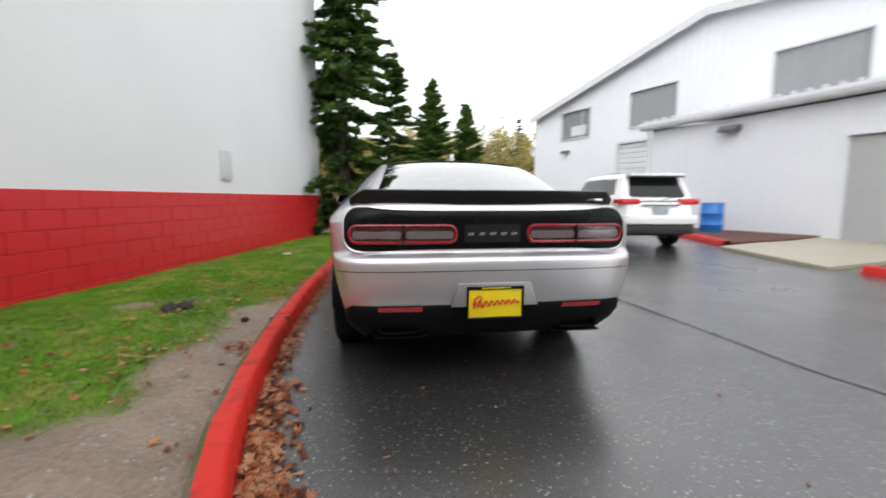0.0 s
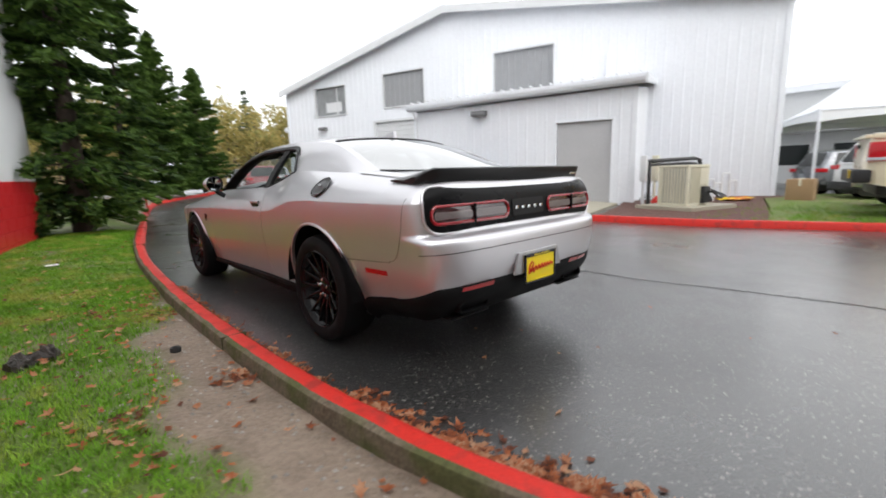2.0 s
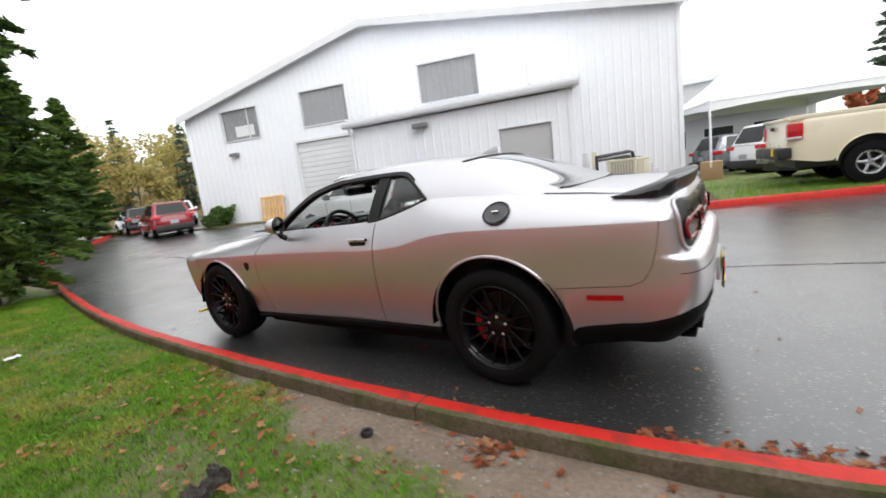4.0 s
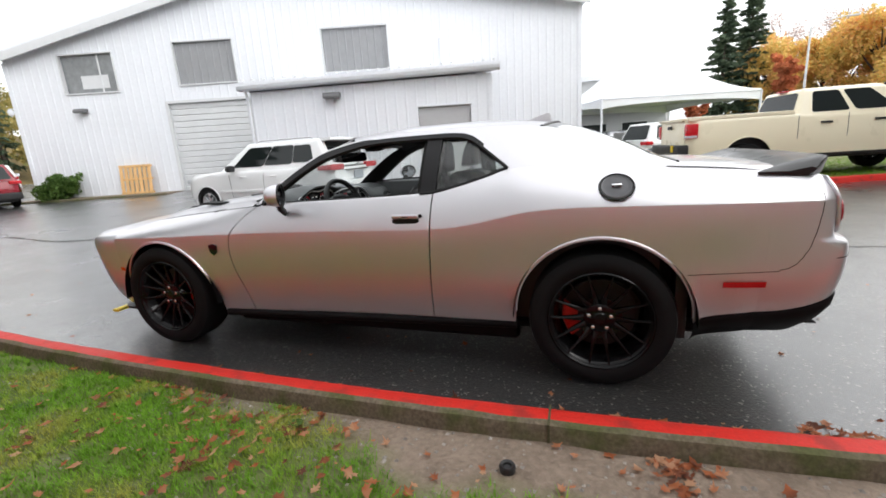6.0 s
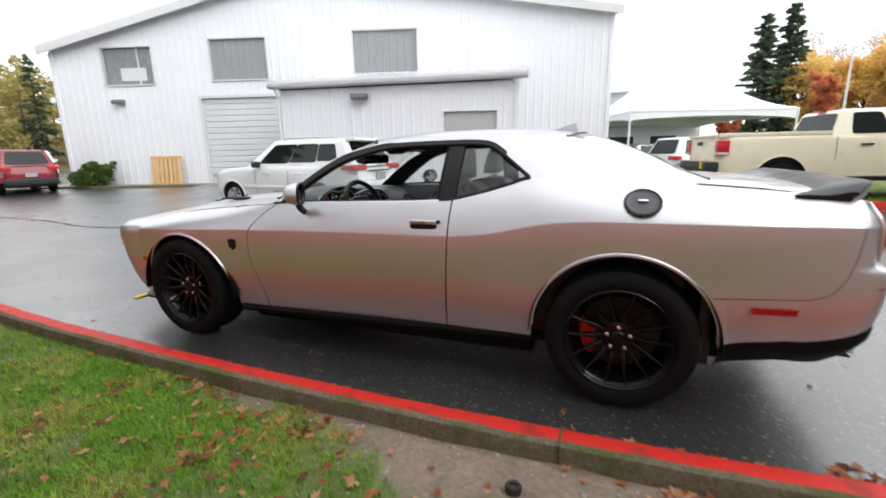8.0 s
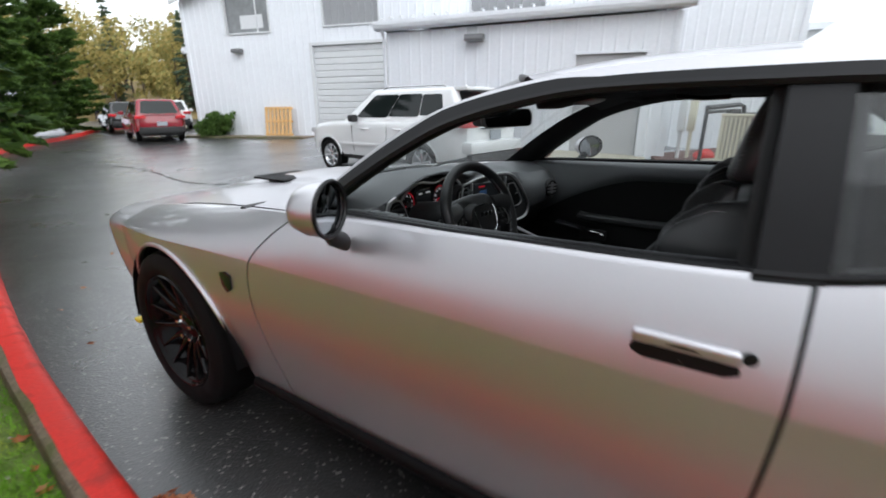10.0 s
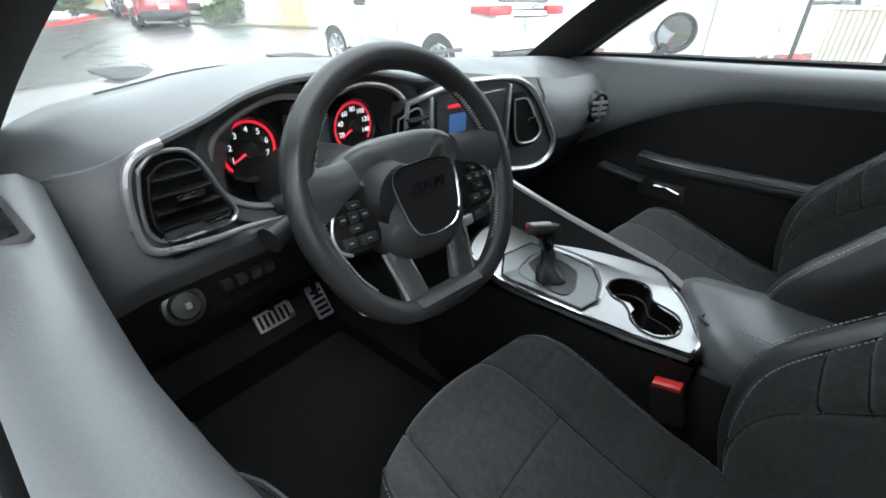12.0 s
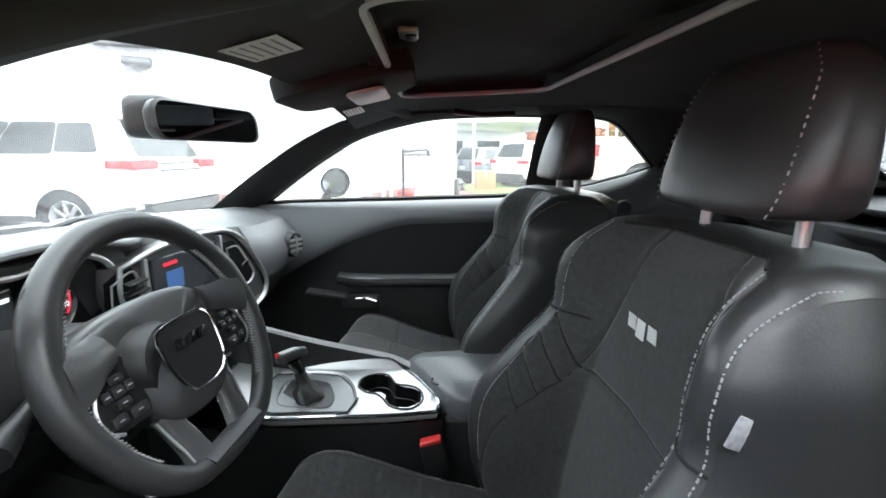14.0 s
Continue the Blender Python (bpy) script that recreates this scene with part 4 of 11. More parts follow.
# dark inner shell behind the panel gaps and the floor pan
for s in (-1, 1):
    own = bmesh.new()
    ys = columns(-0.66, 3.4, 0.08)
    sweep([[Vector((s * (skin(y, z) - 0.035), y, z)) for y in ys for z in [low_edge(y) + (curve_at(ZC, y) + 0.05 - low_edge(y)) * k]] for k in (0.0, 0.5, 1.0)], own)
    part("inner_shell", own, BLACK_PLASTIC, car)
part("floor_pan", box(-0.78, 0.78, -0.30, 3.3, 0.24, 0.28, 0.02), BLACK_PLASTIC, car)
for s in (-1, 1):
    # black colour here replaces the shade into which the painted flank fades
    part("sill", tube([(s * 0.838, 0.44, 0.286), (s * 0.848, 1.4, 0.272), (s * 0.852, 2.48, 0.250)], 0.028, 10), BLACK_PLASTIC, car, "sill coloured black for the shade under the flank")

# floor pan under the car
own = bmesh.new()
box(-0.76, 0.76, 0.44, 2.48, 0.150, 0.250, 0.02, own, 1)
box(-0.60, 0.60, -0.52, 0.46, 0.190, 0.275, 0.02, own, 1)
box(-0.60, 0.60, 2.46, 3.55, 0.150, 0.250, 0.02, own, 1)
part("floor_pan", own, BLACK_PLASTIC, car, "black floor pan")

# rear end
YR = [(0.30, -0.99), (0.46, -1.062), (0.52, -1.086), (0.60, -1.100), (0.68, -1.101), (0.735, -1.097), (0.758, -1.090), (0.772, -1.076), (0.782, -1.052), (0.790, -1.034), (0.799, -1.025), (0.84, -1.021), (0.92, -1.014), (1.0, -1.004), (1.04, -0.990), (1.065, -0.970), (1.078, -0.948), (1.09, -0.90)]


def rear_point(z, q, side0=-0.70, push=0.0):
    """q from -1 (one side) through 0 (middle) to 1, wrapped round the tail at a height."""
    s, a = (1 if q >= 0 else -1), abs(q) * math.pi / 2
    zz = min(z, curve_at(ZS, side0) - 0.001)
    half = skin(side0, max(zz, curve_at(ZB, side0))) + push
    tail = curve_at(YR, z) - push
    e = 2 / 5.2
    y = side0 + (tail - side0) * max(0.0, math.cos(a)) ** e
    return Vector((s * (half * math.sin(a) ** e + 0.09 * (y - side0) * math.sin(a) ** 8), y, z))


RZ = [0.46, 0.465, 0.50, 0.54, 0.58, 0.62, 0.66, 0.70, 0.735, 0.75, 0.76, 0.768, 0.775, 0.782, 0.788, 0.794, 0.801, 0.81, 0.84, 0.88, 0.92, 0.945, 0.954, 0.9575, 0.9595, 0.965, 0.98, 1.0, 1.03, 1.05, 1.065, 1.078, 1.088]


def rq(n=44):
    out = []
    for i in range(-n, n + 1):
        k = i / n
        x = abs(k)
        a = math.asin(min(1.0, (1.12 * x if x < 0.8 else 0.896 + 0.104 * ((x - 0.8) / 0.2)) ** 2.6)) / (math.pi / 2)
        out.append(math.copysign(a, k))
    for f in [0.03 + 0.06 * i for i in range(14)]:
        a = math.acos(f ** 2.6) / (math.pi / 2)
        out += [a, -a]
    out = sorted(out)
    return [q for i, q in enumerate(out) if i == 0 or q - out[i - 1] > 1e-6]


own = bmesh.new()


def hem(q):
    """Lower edge of the painted cover: lower towards the wheel."""
    return 0.415 + 0.085 * min(1.0, max(0.0, (1 - abs(q)) / 0.45)) ** 0.8


def zed(z, q):
    return z if z >= 0.54 else hem(q) + (z - 0.46) / 0.08 * (0.54 - hem(q))


sweep([[rear_point(zed(z, q), q) for q in rq()] for z in RZ], own)
bumper = part("rear_bumper", own, PAINT, car, angle=50)
# deck lid, from the back window to the tail
own = bmesh.new()
DECK_Z = lambda x, y: curve_at(ZS, max(y, -0.7)) + (0.022 if y > -0.7 else 0.0) * (1 - (x / 0.74) ** 2) - (0.0)
rows = []
for i in range(15):
    t = i / 14
    row = []
    for q in rq(20):
        tailp = rear_point(1.088, q)
        x = tailp.x
        y0 = -0.30
        y = y0 + (tailp.y - y0) * t
        zt = 1.128 + 0.012 * (1 - (x / 0.75) ** 2)
        z = zt - 0.03 * t - (zt - 0.03 - 1.088) * t**5
        row.append(Vector((x * (1 + 0.012 * (1 - t)), y, z)))
    rows.append(row)
sweep(rows, own)
part("deck_lid", own, PAINT, car, angle=60)
# fillet between the quarter shoulders and the deck
for s in (-1, 1):
    own = bmesh.new()
    ys = [-0.70 + 0.40 * i / 12 for i in range(13)]
    sweep([[Vector((s * curve_at(XS, y), y, curve_at(ZS, y))) for y in ys], [Vector((s * (curve_at(XS, y) - 0.03), y, curve_at(ZS, y) + 0.014)) for y in ys], [Vector((s * (curve_at(XS, y) - 0.12), y, max(curve_at(ZS, y) + 0.016, 1.105))) for y in ys]], own)
    part("deck_edge", own, PAINT, car, angle=60)

# seams of the bumper cover and deck
def seam(pts, r=0.0020):
    part("seam", tube(pts, r, 5), BLACK_PLASTIC, car)


for s in (-1, 1):
    line = []
    for y, z, _ in smooth_path([(-0.385, 0.622, 0), (-0.6, 0.632, 0), (-0.74, 0.640, 0), (-0.81, 0.665, 0), (-0.85, 0.72, 0), (-0.875, 0.80, 0), (-0.89, 0.90, 0), (-0.90, 0.99, 0)], 40):
        if y > -0.70:
            line.append(Vector((s * (skin(y, z) + 0.0005), y, z)))
        else:
            line.append(min((rear_point(z, s * (0.5 + 0.5 * i / 100)) for i in range(101)), key=lambda p: abs(p.y - y)))
    seam(line, 0.0016)
seam([rear_point(0.70, q / 20) + Vector((0, -0.0005, 0)) for q in range(-15, 16)], 0.0022)

def tail_at(x, z, push=0.0):
    """The point of the tail surface behind a place given by x and height."""
    half = skin(-0.70, min(max(z, 0.42), 1.07))
    a = math.asin(min(1.0, (abs(x) / half)) ** (5.2 / 2))
    p = rear_point(z, math.copysign(a / (math.pi / 2), x))
    return Vector((x, p.y - push, z))


# black valance under the bumper
own = bmesh.new()
sweep([[rear_point(hem(q), q, push=d) + Vector((0, 0, dz * (1 - 0.3 * abs(q) ** 4))) for q in rq(30)] for d, dz in ((0.004, 0.012), (0.008, 0.0), (0.0, -0.05), (-0.03, -0.11), (-0.10, -0.19))], own)
part("valance", own, BLACK_PLASTIC, car, "black textured lower bumper")
for s in (-1, 1):
    own = bmesh.new()
    ys = [-0.70 + 0.262 * i / 8 for i in range(9)]
    side_z = lambda y: curve_at(ZB, y) + (0.415 - curve_at(ZB, -0.70)) * (-0.438 - y) / 0.262
    sweep([[Vector((s * (skin(y, max(curve_at(ZB, y), side_z(y))) + dx), y, side_z(y) + dz)) for y in ys] for dx, dz in ((0.004, 0.0084), (0.008, 0.0), (0.0, -0.035), (-0.03, -0.077), (-0.10, -0.133))], own)
    part("valance", own, BLACK_PLASTIC, car)
for s in (-1, 1):
    # exhaust tips
    ex = part("exhaust_tip", thick(sweep([[Vector((s * 0.52 + a * 0.115 * k, yy, 0.375 + b * 0.032 * k)) for a, b in [(math.copysign(abs(math.cos(t)) ** 0.5, math.cos(t)), math.copysign(abs(math.sin(t)) ** 0.5, math.sin(t))) for t in [6.28319 * i / 28 for i in range(29)]]] for yy, k in ((-1.045, 1.0), (-1.035, 1.02), (-0.88, 0.98))]), 0.006), BLACK_PLASTIC, car, "dark oval exhaust tip")
    part("exhaust_shroud", box(s * 0.52 - 0.15, s * 0.52 + 0.15, -1.02, -0.88, 0.312, 0.322, 0.004), BLACK_PLASTIC, car)
    # red reflectors in the valance
    own = bmesh.new()
    sweep([[tail_at(s * (0.40 + 0.24 * i / 10), z, 0.014) for i in range(11)] for z in (0.478, 0.482, 0.502, 0.506)], own)
    part("reflector", own, RED_LENS, car, "red reflector")
    # side markers
    own = bmesh.new()
    sweep([[Vector((s * (skin(y, z) + 0.004), y, z)) for y in (-0.74 + 0.02, -0.69, -0.64, -0.59, -0.54)] for z in (0.557, 0.56, 0.584, 0.587)], own)
    part("side_marker", own, RED_LENS, car, "red side marker")
    own = bmesh.new()
    sweep([[Vector((s * (skin(y, z) + 0.004), y, z)) for y in (3.36, 3.40, 3.45, 3.49)] for z in (0.535, 0.538, 0.56, 0.563)], own)
    part("side_marker", own, mat("amber_lens", (0.6, 0.10, 0.015), 0.2, bump=0) if "amber_lens" not in bpy.data.materials else bpy.data.materials["amber_lens"], car, "amber side marker")

# tail panel: black bezel, two framed lamps, badge bars, plate
def tail_patch(cx, cz, w, h, r, push, bm=None, rings=(1.0, 0.97, 0.9, 0.8, 0.7, 0.6, 0.5, 0.4, 0.3, 0.2, 0.1, 0.02)):
    own = bm if bm is not None else bmesh.new()
    loops = []
    for k in rings:
        loop = []
        for a, b in rounded(w, h, r, 7):
            loop.append(tail_at(cx + a * k, cz + b * k, push))
        loops.append([own.verts.new(p) for p in loop])
    n = len(loops[0])
    for a, b in zip(loops, loops[1:]):
        for i in range(n):
            own.faces.new((a[i], a[(i + 1) % n], b[(i + 1) % n], b[i]))
    own.faces.new(loops[-1])
    return own


part("tail_panel", tail_patch(0, 0.922, 1.64, 0.240, 0.085, 0.014), TAIL_BLACK, car, "gloss black full-width tail panel", angle=180)
lip = [tail_at(a, 0.922 + b, 0.008) for a, b in rounded(1.645, 0.245, 0.088, 9)]
part("tail_lip", tube(lip, 0.009, 8, closed=True), PAINT, car)
for s in (-1, 1):
    cx = s * 0.497
    lamp = part("tail_lamp", tail_patch(cx, 0.897, 0.60, 0.112, 0.048, 0.018), DARK_LENS, car, "red framed tail lamp", angle=180)
    ring = [tail_at(cx + a, 0.897 + b, 0.021) for a, b in rounded(0.578, 0.092, 0.040, 7)]
    rl = part("red_frame", tube(ring, 0.0095, 8, closed=True), GUIDE_RED, lamp, "glowing red light guide")
    for d, w in ((-0.143, 0.262), (0.143, 0.262)):
        part("clear_lens", tail_patch(cx + d, 0.893, w, 0.042, 0.016, 0.0215), PALE_LENS, lamp, "pale reversing lens", angle=180)
    part("divider", box(cx - 0.004, cx + 0.004, tail_at(cx, 0.897, 0.034).y, tail_at(cx, 0.897, 0.015).y, 0.845, 0.948, 0.002), BLACK_GLOSS, lamp)
part("badge_panel", tail_patch(0.0, 0.90, 0.32, 0.10, 0.012, 0.019), BLACK_SATIN, car, "matt black centre panel", angle=180)
for i in range(5):
    x = -0.125 + i * 0.062
    p = tail_at(x, 0.898, 0.023)
    part("badge_bar", prism([(x - 0.018, 0.888), (x + 0.014, 0.888), (x + 0.018, 0.906), (x - 0.014, 0.906)], 0.006, "xz", p.y - 0.003, 0.002), CHROME, car, "small chrome badge bar")
# plate well and plate
well = [(-0.245, 0.505), (0.245, 0.505), (0.205, 0.632), (-0.205, 0.632)]
part("plate_well", prism(well, 0.02, "xz", -1.118, 0.004), mat("plate_recess", (0.42, 0.42, 0.43), 0.4, 0.7, vary=0.1, bump=0.05), car, "grey plate recess")
PLATE_Y = -1.126
YELLOW = mat("plate_yellow", (0.80, 0.62, 0.01), 0.4, vary=0.06, bump=0.05)
SCRIPT_RED = mat("script_red", (0.62, 0.04, 0.02), 0.4, vary=0.05, bump=0)
plate = part("licence_plate", box(-0.158, 0.150, PLATE_Y - 0.004, PLATE_Y + 0.004, 0.445, 0.612, 0.003), YELLOW, car, "yellow dealer plate with red script in a black frame")
own = bmesh.new()
for q in ((-0.165, 0.157, 0.600, 0.619), (-0.165, 0.157, 0.438, 0.447), (-0.165, -0.153, 0.438, 0.619), (0.145, 0.157, 0.438, 0.619)):
    box(q[0], q[1], PLATE_Y - 0.010, PLATE_Y - 0.001, q[2], q[3], 0.002, own, 1)
part("plate_frame", own, BLACK_GLOSS, plate, "black plate frame")
# the script is drawn as one red wavy stroke with a tall first stem
own = bmesh.new()
pts = [(-0.128 + 0.255 * i / 60, PLATE_Y - 0.008, 0.520 + (0.017 - 0.006 * i / 60) * math.sin(i * 0.84) + 0.014 * i / 60) for i in range(61)]
tube(pts, 0.0042, 6, own)
tube([(-0.125, PLATE_Y - 0.008, 0.497), (-0.118, PLATE_Y - 0.008, 0.55), (-0.095, PLATE_Y - 0.008, 0.568), (-0.078, PLATE_Y - 0.008, 0.555), (-0.10, PLATE_Y - 0.008, 0.53), (-0.075, PLATE_Y - 0.008, 0.50)], 0.0045, 6, own)
part("script_stroke", own, SCRIPT_RED, plate, "red script stroke")
for z, x0, x1 in ((0.609, -0.08, 0.08), (0.454, -0.06, 0.10)):
    part("small_print", box(x0, x1, PLATE_Y - 0.0125, PLATE_Y - 0.006, z - 0.0025, z + 0.0025, 0.0005), YELLOW, plate)

# spoiler
own = bmesh.new()
rows = []
for i in range(41):
    x = -0.79 + 1.58 * i / 40
    k = abs(x) / 0.79
    e = max(0.0, (k - 0.90) / 0.10)
    drop = 0.045 * e**1.3
    fwd = 0.06 * e + 0.05 * k**2
    base = 1.058
    rows.append([Vector((x, y + fwd, z)) for y, z in ((-0.78, 1.094 - 0.012 * e), (-0.83, 1.110 - drop * 0.6), (-0.90, 1.126 - drop), (-0.985, 1.143 - drop), (-1.000, 1.138 - drop), (-1.002, 1.128 - drop), (-0.985, base + 0.012), (-0.975, base), (-0.90, base + 0.004), (-0.78, 1.075))])
sweep(rows, own)
for r in (rows[0], rows[-1]):
    own.faces.new([own.verts.new(p) for p in r])
bmesh.ops.remove_doubles(own, verts=own.verts, dist=0.0004)
spoiler = part("spoiler", own, SPOILER_BLACK, car, "satin black deck spoiler", angle=35)
part("badge_bar", prism([(0.565, 1.082), (0.685, 1.080), (0.690, 1.094), (0.575, 1.096)], 0.004, "xz", -0.962, 0.001), CHROME, spoiler, "small pale badge")

# greenhouse: rails, roof, glass
def rail(y, s):
    return Vector((s * curve_at(XR, y), y, curve_at(ZR, y)))


def flank(y, k, s):
    """The greenhouse side: k 0 at the belt, 1 at the rail."""
    a = Vector((s * curve_at(XS, y), y, curve_at(ZS, y)))
    b = rail(y, s)
    p = a.lerp(b, k)
    p.x += s * 0.022 * math.sin(math.pi * min(1, max(0, k))) * max(0.0, min(1.0, (b.z - a.z) / 0.3))
    return p


def win_k(y):
    zs, zr = curve_at(ZS, y), curve_at(ZR, y)
    return min(0.97, max(0.0, (curve_at(ZW, y) - zs) / max(0.02, zr - zs)))


ROOF_C = [(0.0, 0.26, 1.402), (0.25, 0.62, 1.436), (0.5, 0.98, 1.443), (0.75, 1.34, 1.432), (1.0, 1.66, 1.398)]


def blended(mid, side_y, w):
    """A point of a lid between the rails: w from -1 to 1 across."""
    s = 1 if w >= 0 else -1
    r = rail(side_y, s)
    k = abs(w)
    e = k**2.4
    return Vector((w * abs(r.x), mid[0] + (r.y - mid[0]) * k**2, mid[1] + (r.z - mid[1]) * e))


def roof_point(t, w, drop=0.0):
    mid = (curve_at([(a, b) for a, b, c in ROOF_C], t), curve_at([(a, c) for a, b, c in ROOF_C], t))
    p = blended(mid, 0.34 + 1.11 * t, w)
    p.z -= drop
    return p


SCREEN_C = [(0.0, 1.66, 1.398), (0.3, 1.915, 1.29), (0.65, 2.19, 1.135), (1.0, 2.44, 0.985)]
BACK_C = [(0.0, 0.26, 1.402), (0.3, 0.07, 1.345), (0.65, -0.17, 1.245), (1.0, -0.40, 1.130)]


def screen_point(t, w):
    mid = (curve_at([(a, b) for a, b, c in SCREEN_C], t), curve_at([(a, c) for a, b, c in SCREEN_C], t))
    return blended(mid, 1.45 + 0.655 * t, w)


def back_point(t, w):
    mid = (curve_at([(a, b) for a, b, c in BACK_C], t), curve_at([(a, c) for a, b, c in BACK_C], t))
    return blended(mid, 0.34 - 0.70 * t, w)


roof = part("roof", patch(lambda u, v: roof_point(u, 2 * v - 1), 24, 40), PAINT, car, angle=60)
part("windscreen", patch(lambda u, v: screen_point(0.02 + 0.98 * u, (2 * v - 1) * 0.985), 16, 30), SCREEN_WET, car, "wet clear windscreen", angle=180).visible_shadow = False
part("back_window", patch(lambda u, v: back_point(0.02 + 0.98 * u, (2 * v - 1) * 0.93), 16, 30), BACK_GLASS, car, "tinted wet back window", angle=180).visible_shadow = False
own = bmesh.new()
tube([back_point(1.0, (i - 20) / 20 * 0.93) for i in range(41)], 0.010, 6, own)
tube([back_point(0.02, (i - 20) / 20 * 0.93) for i in range(41)], 0.008, 6, own)
part("window_seal", own, BLACK_SATIN, car)
# black band printed round the windscreen's edge
own = bmesh.new()
for s in (-1, 1):
    sweep([[screen_point(0.02 + 0.98 * i / 24, s * w) - Vector((0, 0, 0.006)) for i in range(25)] for w in (0.985, 0.94, 0.89)], own)
sweep([[screen_point(t, w / 20 * 0.985) - Vector((0, 0, 0.0065)) for w in range(-20, 21)] for t in (0.02, 0.05, 0.085)], own)
part("screen_band", own, BLACK_SATIN, car, "black band round the windscreen", angle=180)
part("window_seal", tube([screen_point(0.02, (i - 20) / 20 * 0.985) + Vector((0, 0, 0.002)) for i in range(41)], 0.008, 6), BLACK_SATIN, car)
for s in (-1, 1):
    # window surround of the flank: pillar, cant rail and sail
    ys = [0.47 + (2.115 - 0.47) * i / 60 for i in range(61)]
    own = bmesh.new()
    sweep([[flank(y, win_k(y) + (1 - win_k(y)) * k, s) for y in ys] for k in (0.0, 0.12, 0.35, 0.7, 1.0)], own)
    part("cant_rail", own, PAINT, car, angle=60)
    own = bmesh.new()
    ys = [-0.36 + 0.83 * i / 30 for i in range(31)]
    sweep([[flank(y, k, s) for y in ys] for k in [i / 10 for i in range(11)]], own)
    part("c_pillar", own, PAINT, car, angle=60)
    own = bmesh.new()
    # sail between the rail and the back window's edge
    sweep([[back_point(t, s * w) for t in [i / 20 for i in range(21)]] for w in (1.0, 0.965, 0.93)], own)
    part("back_pillar", own, PAINT, car, angle=60)
    # black trim round the side windows
    top = [flank(y, win_k(y), s) + Vector((s * 0.003, 0, 0)) for y in [0.475 + (2.03 - 0.475) * i / 70 for i in range(71)]]
    y_end = 0.965 if s < 0 else 2.03
    bottom = [flank(y, 0.012, s) + Vector((s * 0.004, 0, 0.004)) for y in [0.475 + (y_end - 0.475) * i / 50 for i in range(51)]]
    part("window_trim", tube(top, 0.011, 6), BLACK_SATIN, car, "black window trim")
    own = bmesh.new()
    wy = [0.62 + (2.06 - 0.62) * i / 60 for i in range(61)]
    sweep([[flank(y, win_k(y) + k * min(0.97 - win_k(y), (0.026 + 0.022 * min(1.0, max(0.0, (y - 1.3) / 0.2))) / max(0.03, curve_at(ZR, y) - curve_at(ZS, y))), s) + Vector((s * 0.0035, 0, 0.001)) for y in wy] for k in (-0.2, 0.4, 1.0)], own)
    part("window_band", own, BLACK_SATIN, car, "black band over the side windows", angle=180)
    part("window_trim", tube([p - Vector((s * 0.012, 0, 0)) for p in bottom], 0.009, 6), BLACK_SATIN, car, "black window trim")
    # black pillar between the side windows
    own = bmesh.new()
    sweep([[flank(y, win_k(y) * k, s) + Vector((s * 0.001, 0, 0)) for k in [0.0, 0.2, 0.4, 0.6, 0.8, 1.0]] for y in (0.872, 0.89, 0.94, 0.962)], own)
    part("b_pillar", thick(own, 0.02), BLACK_SATIN, car, "black door pillar")
    own = bmesh.new()
    sweep([[flank(y, win_k(y) * k, s) - Vector((s * 0.012, 0, 0)) for k in [0.0, 0.2, 0.4, 0.6, 0.8, 1.0]] for y in [0.49 + 0.385 * i / 14 for i in range(15)]], own)
    part("quarter_window", own, CAR_GLASS, car, "fixed rear side window", angle=180).visible_shadow = False
# passenger's side window is up
own = bmesh.new()
sweep([[flank(y, win_k(y) * k, 1) - Vector((0.012, 0, 0)) for k in [0.0, 0.25, 0.5, 0.75, 1.0]] for y in [0.962 + 1.05 * i / 24 for i in range(25)]], own)
part("door_window", own, CAR_GLASS, car, "closed side window", angle=180).visible_shadow = False

# nose, bonnet and cowl
YF = [(0.22, 3.70), (0.30, 3.84), (0.42, 3.89), (0.55, 3.91), (0.66, 3.93), (0.72, 3.945), (0.76, 3.93), (0.80, 3.86)]


def nose_point(z, q):
    s, a = (1 if q >= 0 else -1), abs(q) * math.pi / 2
    half = skin(3.40, min(z, curve_at(ZS, 3.4)))
    e = 2 / 3.0
    return Vector((s * half * math.sin(a) ** e, 3.40 + (curve_at(YF, z) - 3.40) * max(0, math.cos(a)) ** e, z))


own = bmesh.new()
sweep([[nose_point(z, q) for q in rq(30)] for z in (0.24, 0.30, 0.36, 0.42, 0.50, 0.58, 0.64, 0.70, 0.74, 0.77, 0.79, 0.80, 0.81)], own)
part("front_bumper", own, PAINT, car, angle=60)
part("grille", patch(lambda u, v: nose_point(0.60 + 0.12 * u, -0.55 + 1.1 * v) + Vector((0, 0.006, 0)), 4, 30), BLACK_GLOSS, car)
own = bmesh.new()
sweep([[nose_point(0.24, q) + Vector((0, d, dz)) for q in rq(24)] for d, dz in ((-0.05, -0.03), (0.05, -0.035), (0.055, -0.05), (-0.05, -0.05))], own)
part("front_splitter", own, BLACK_SATIN, car, "black chin splitter")
for s in (-1, 1):
    part("splitter_guard", box(s * 0.80 - 0.06, s * 0.80 + 0.06, 3.60, 3.66, 0.18, 0.20, 0.005), YELLOW, car, "yellow shipping guard")


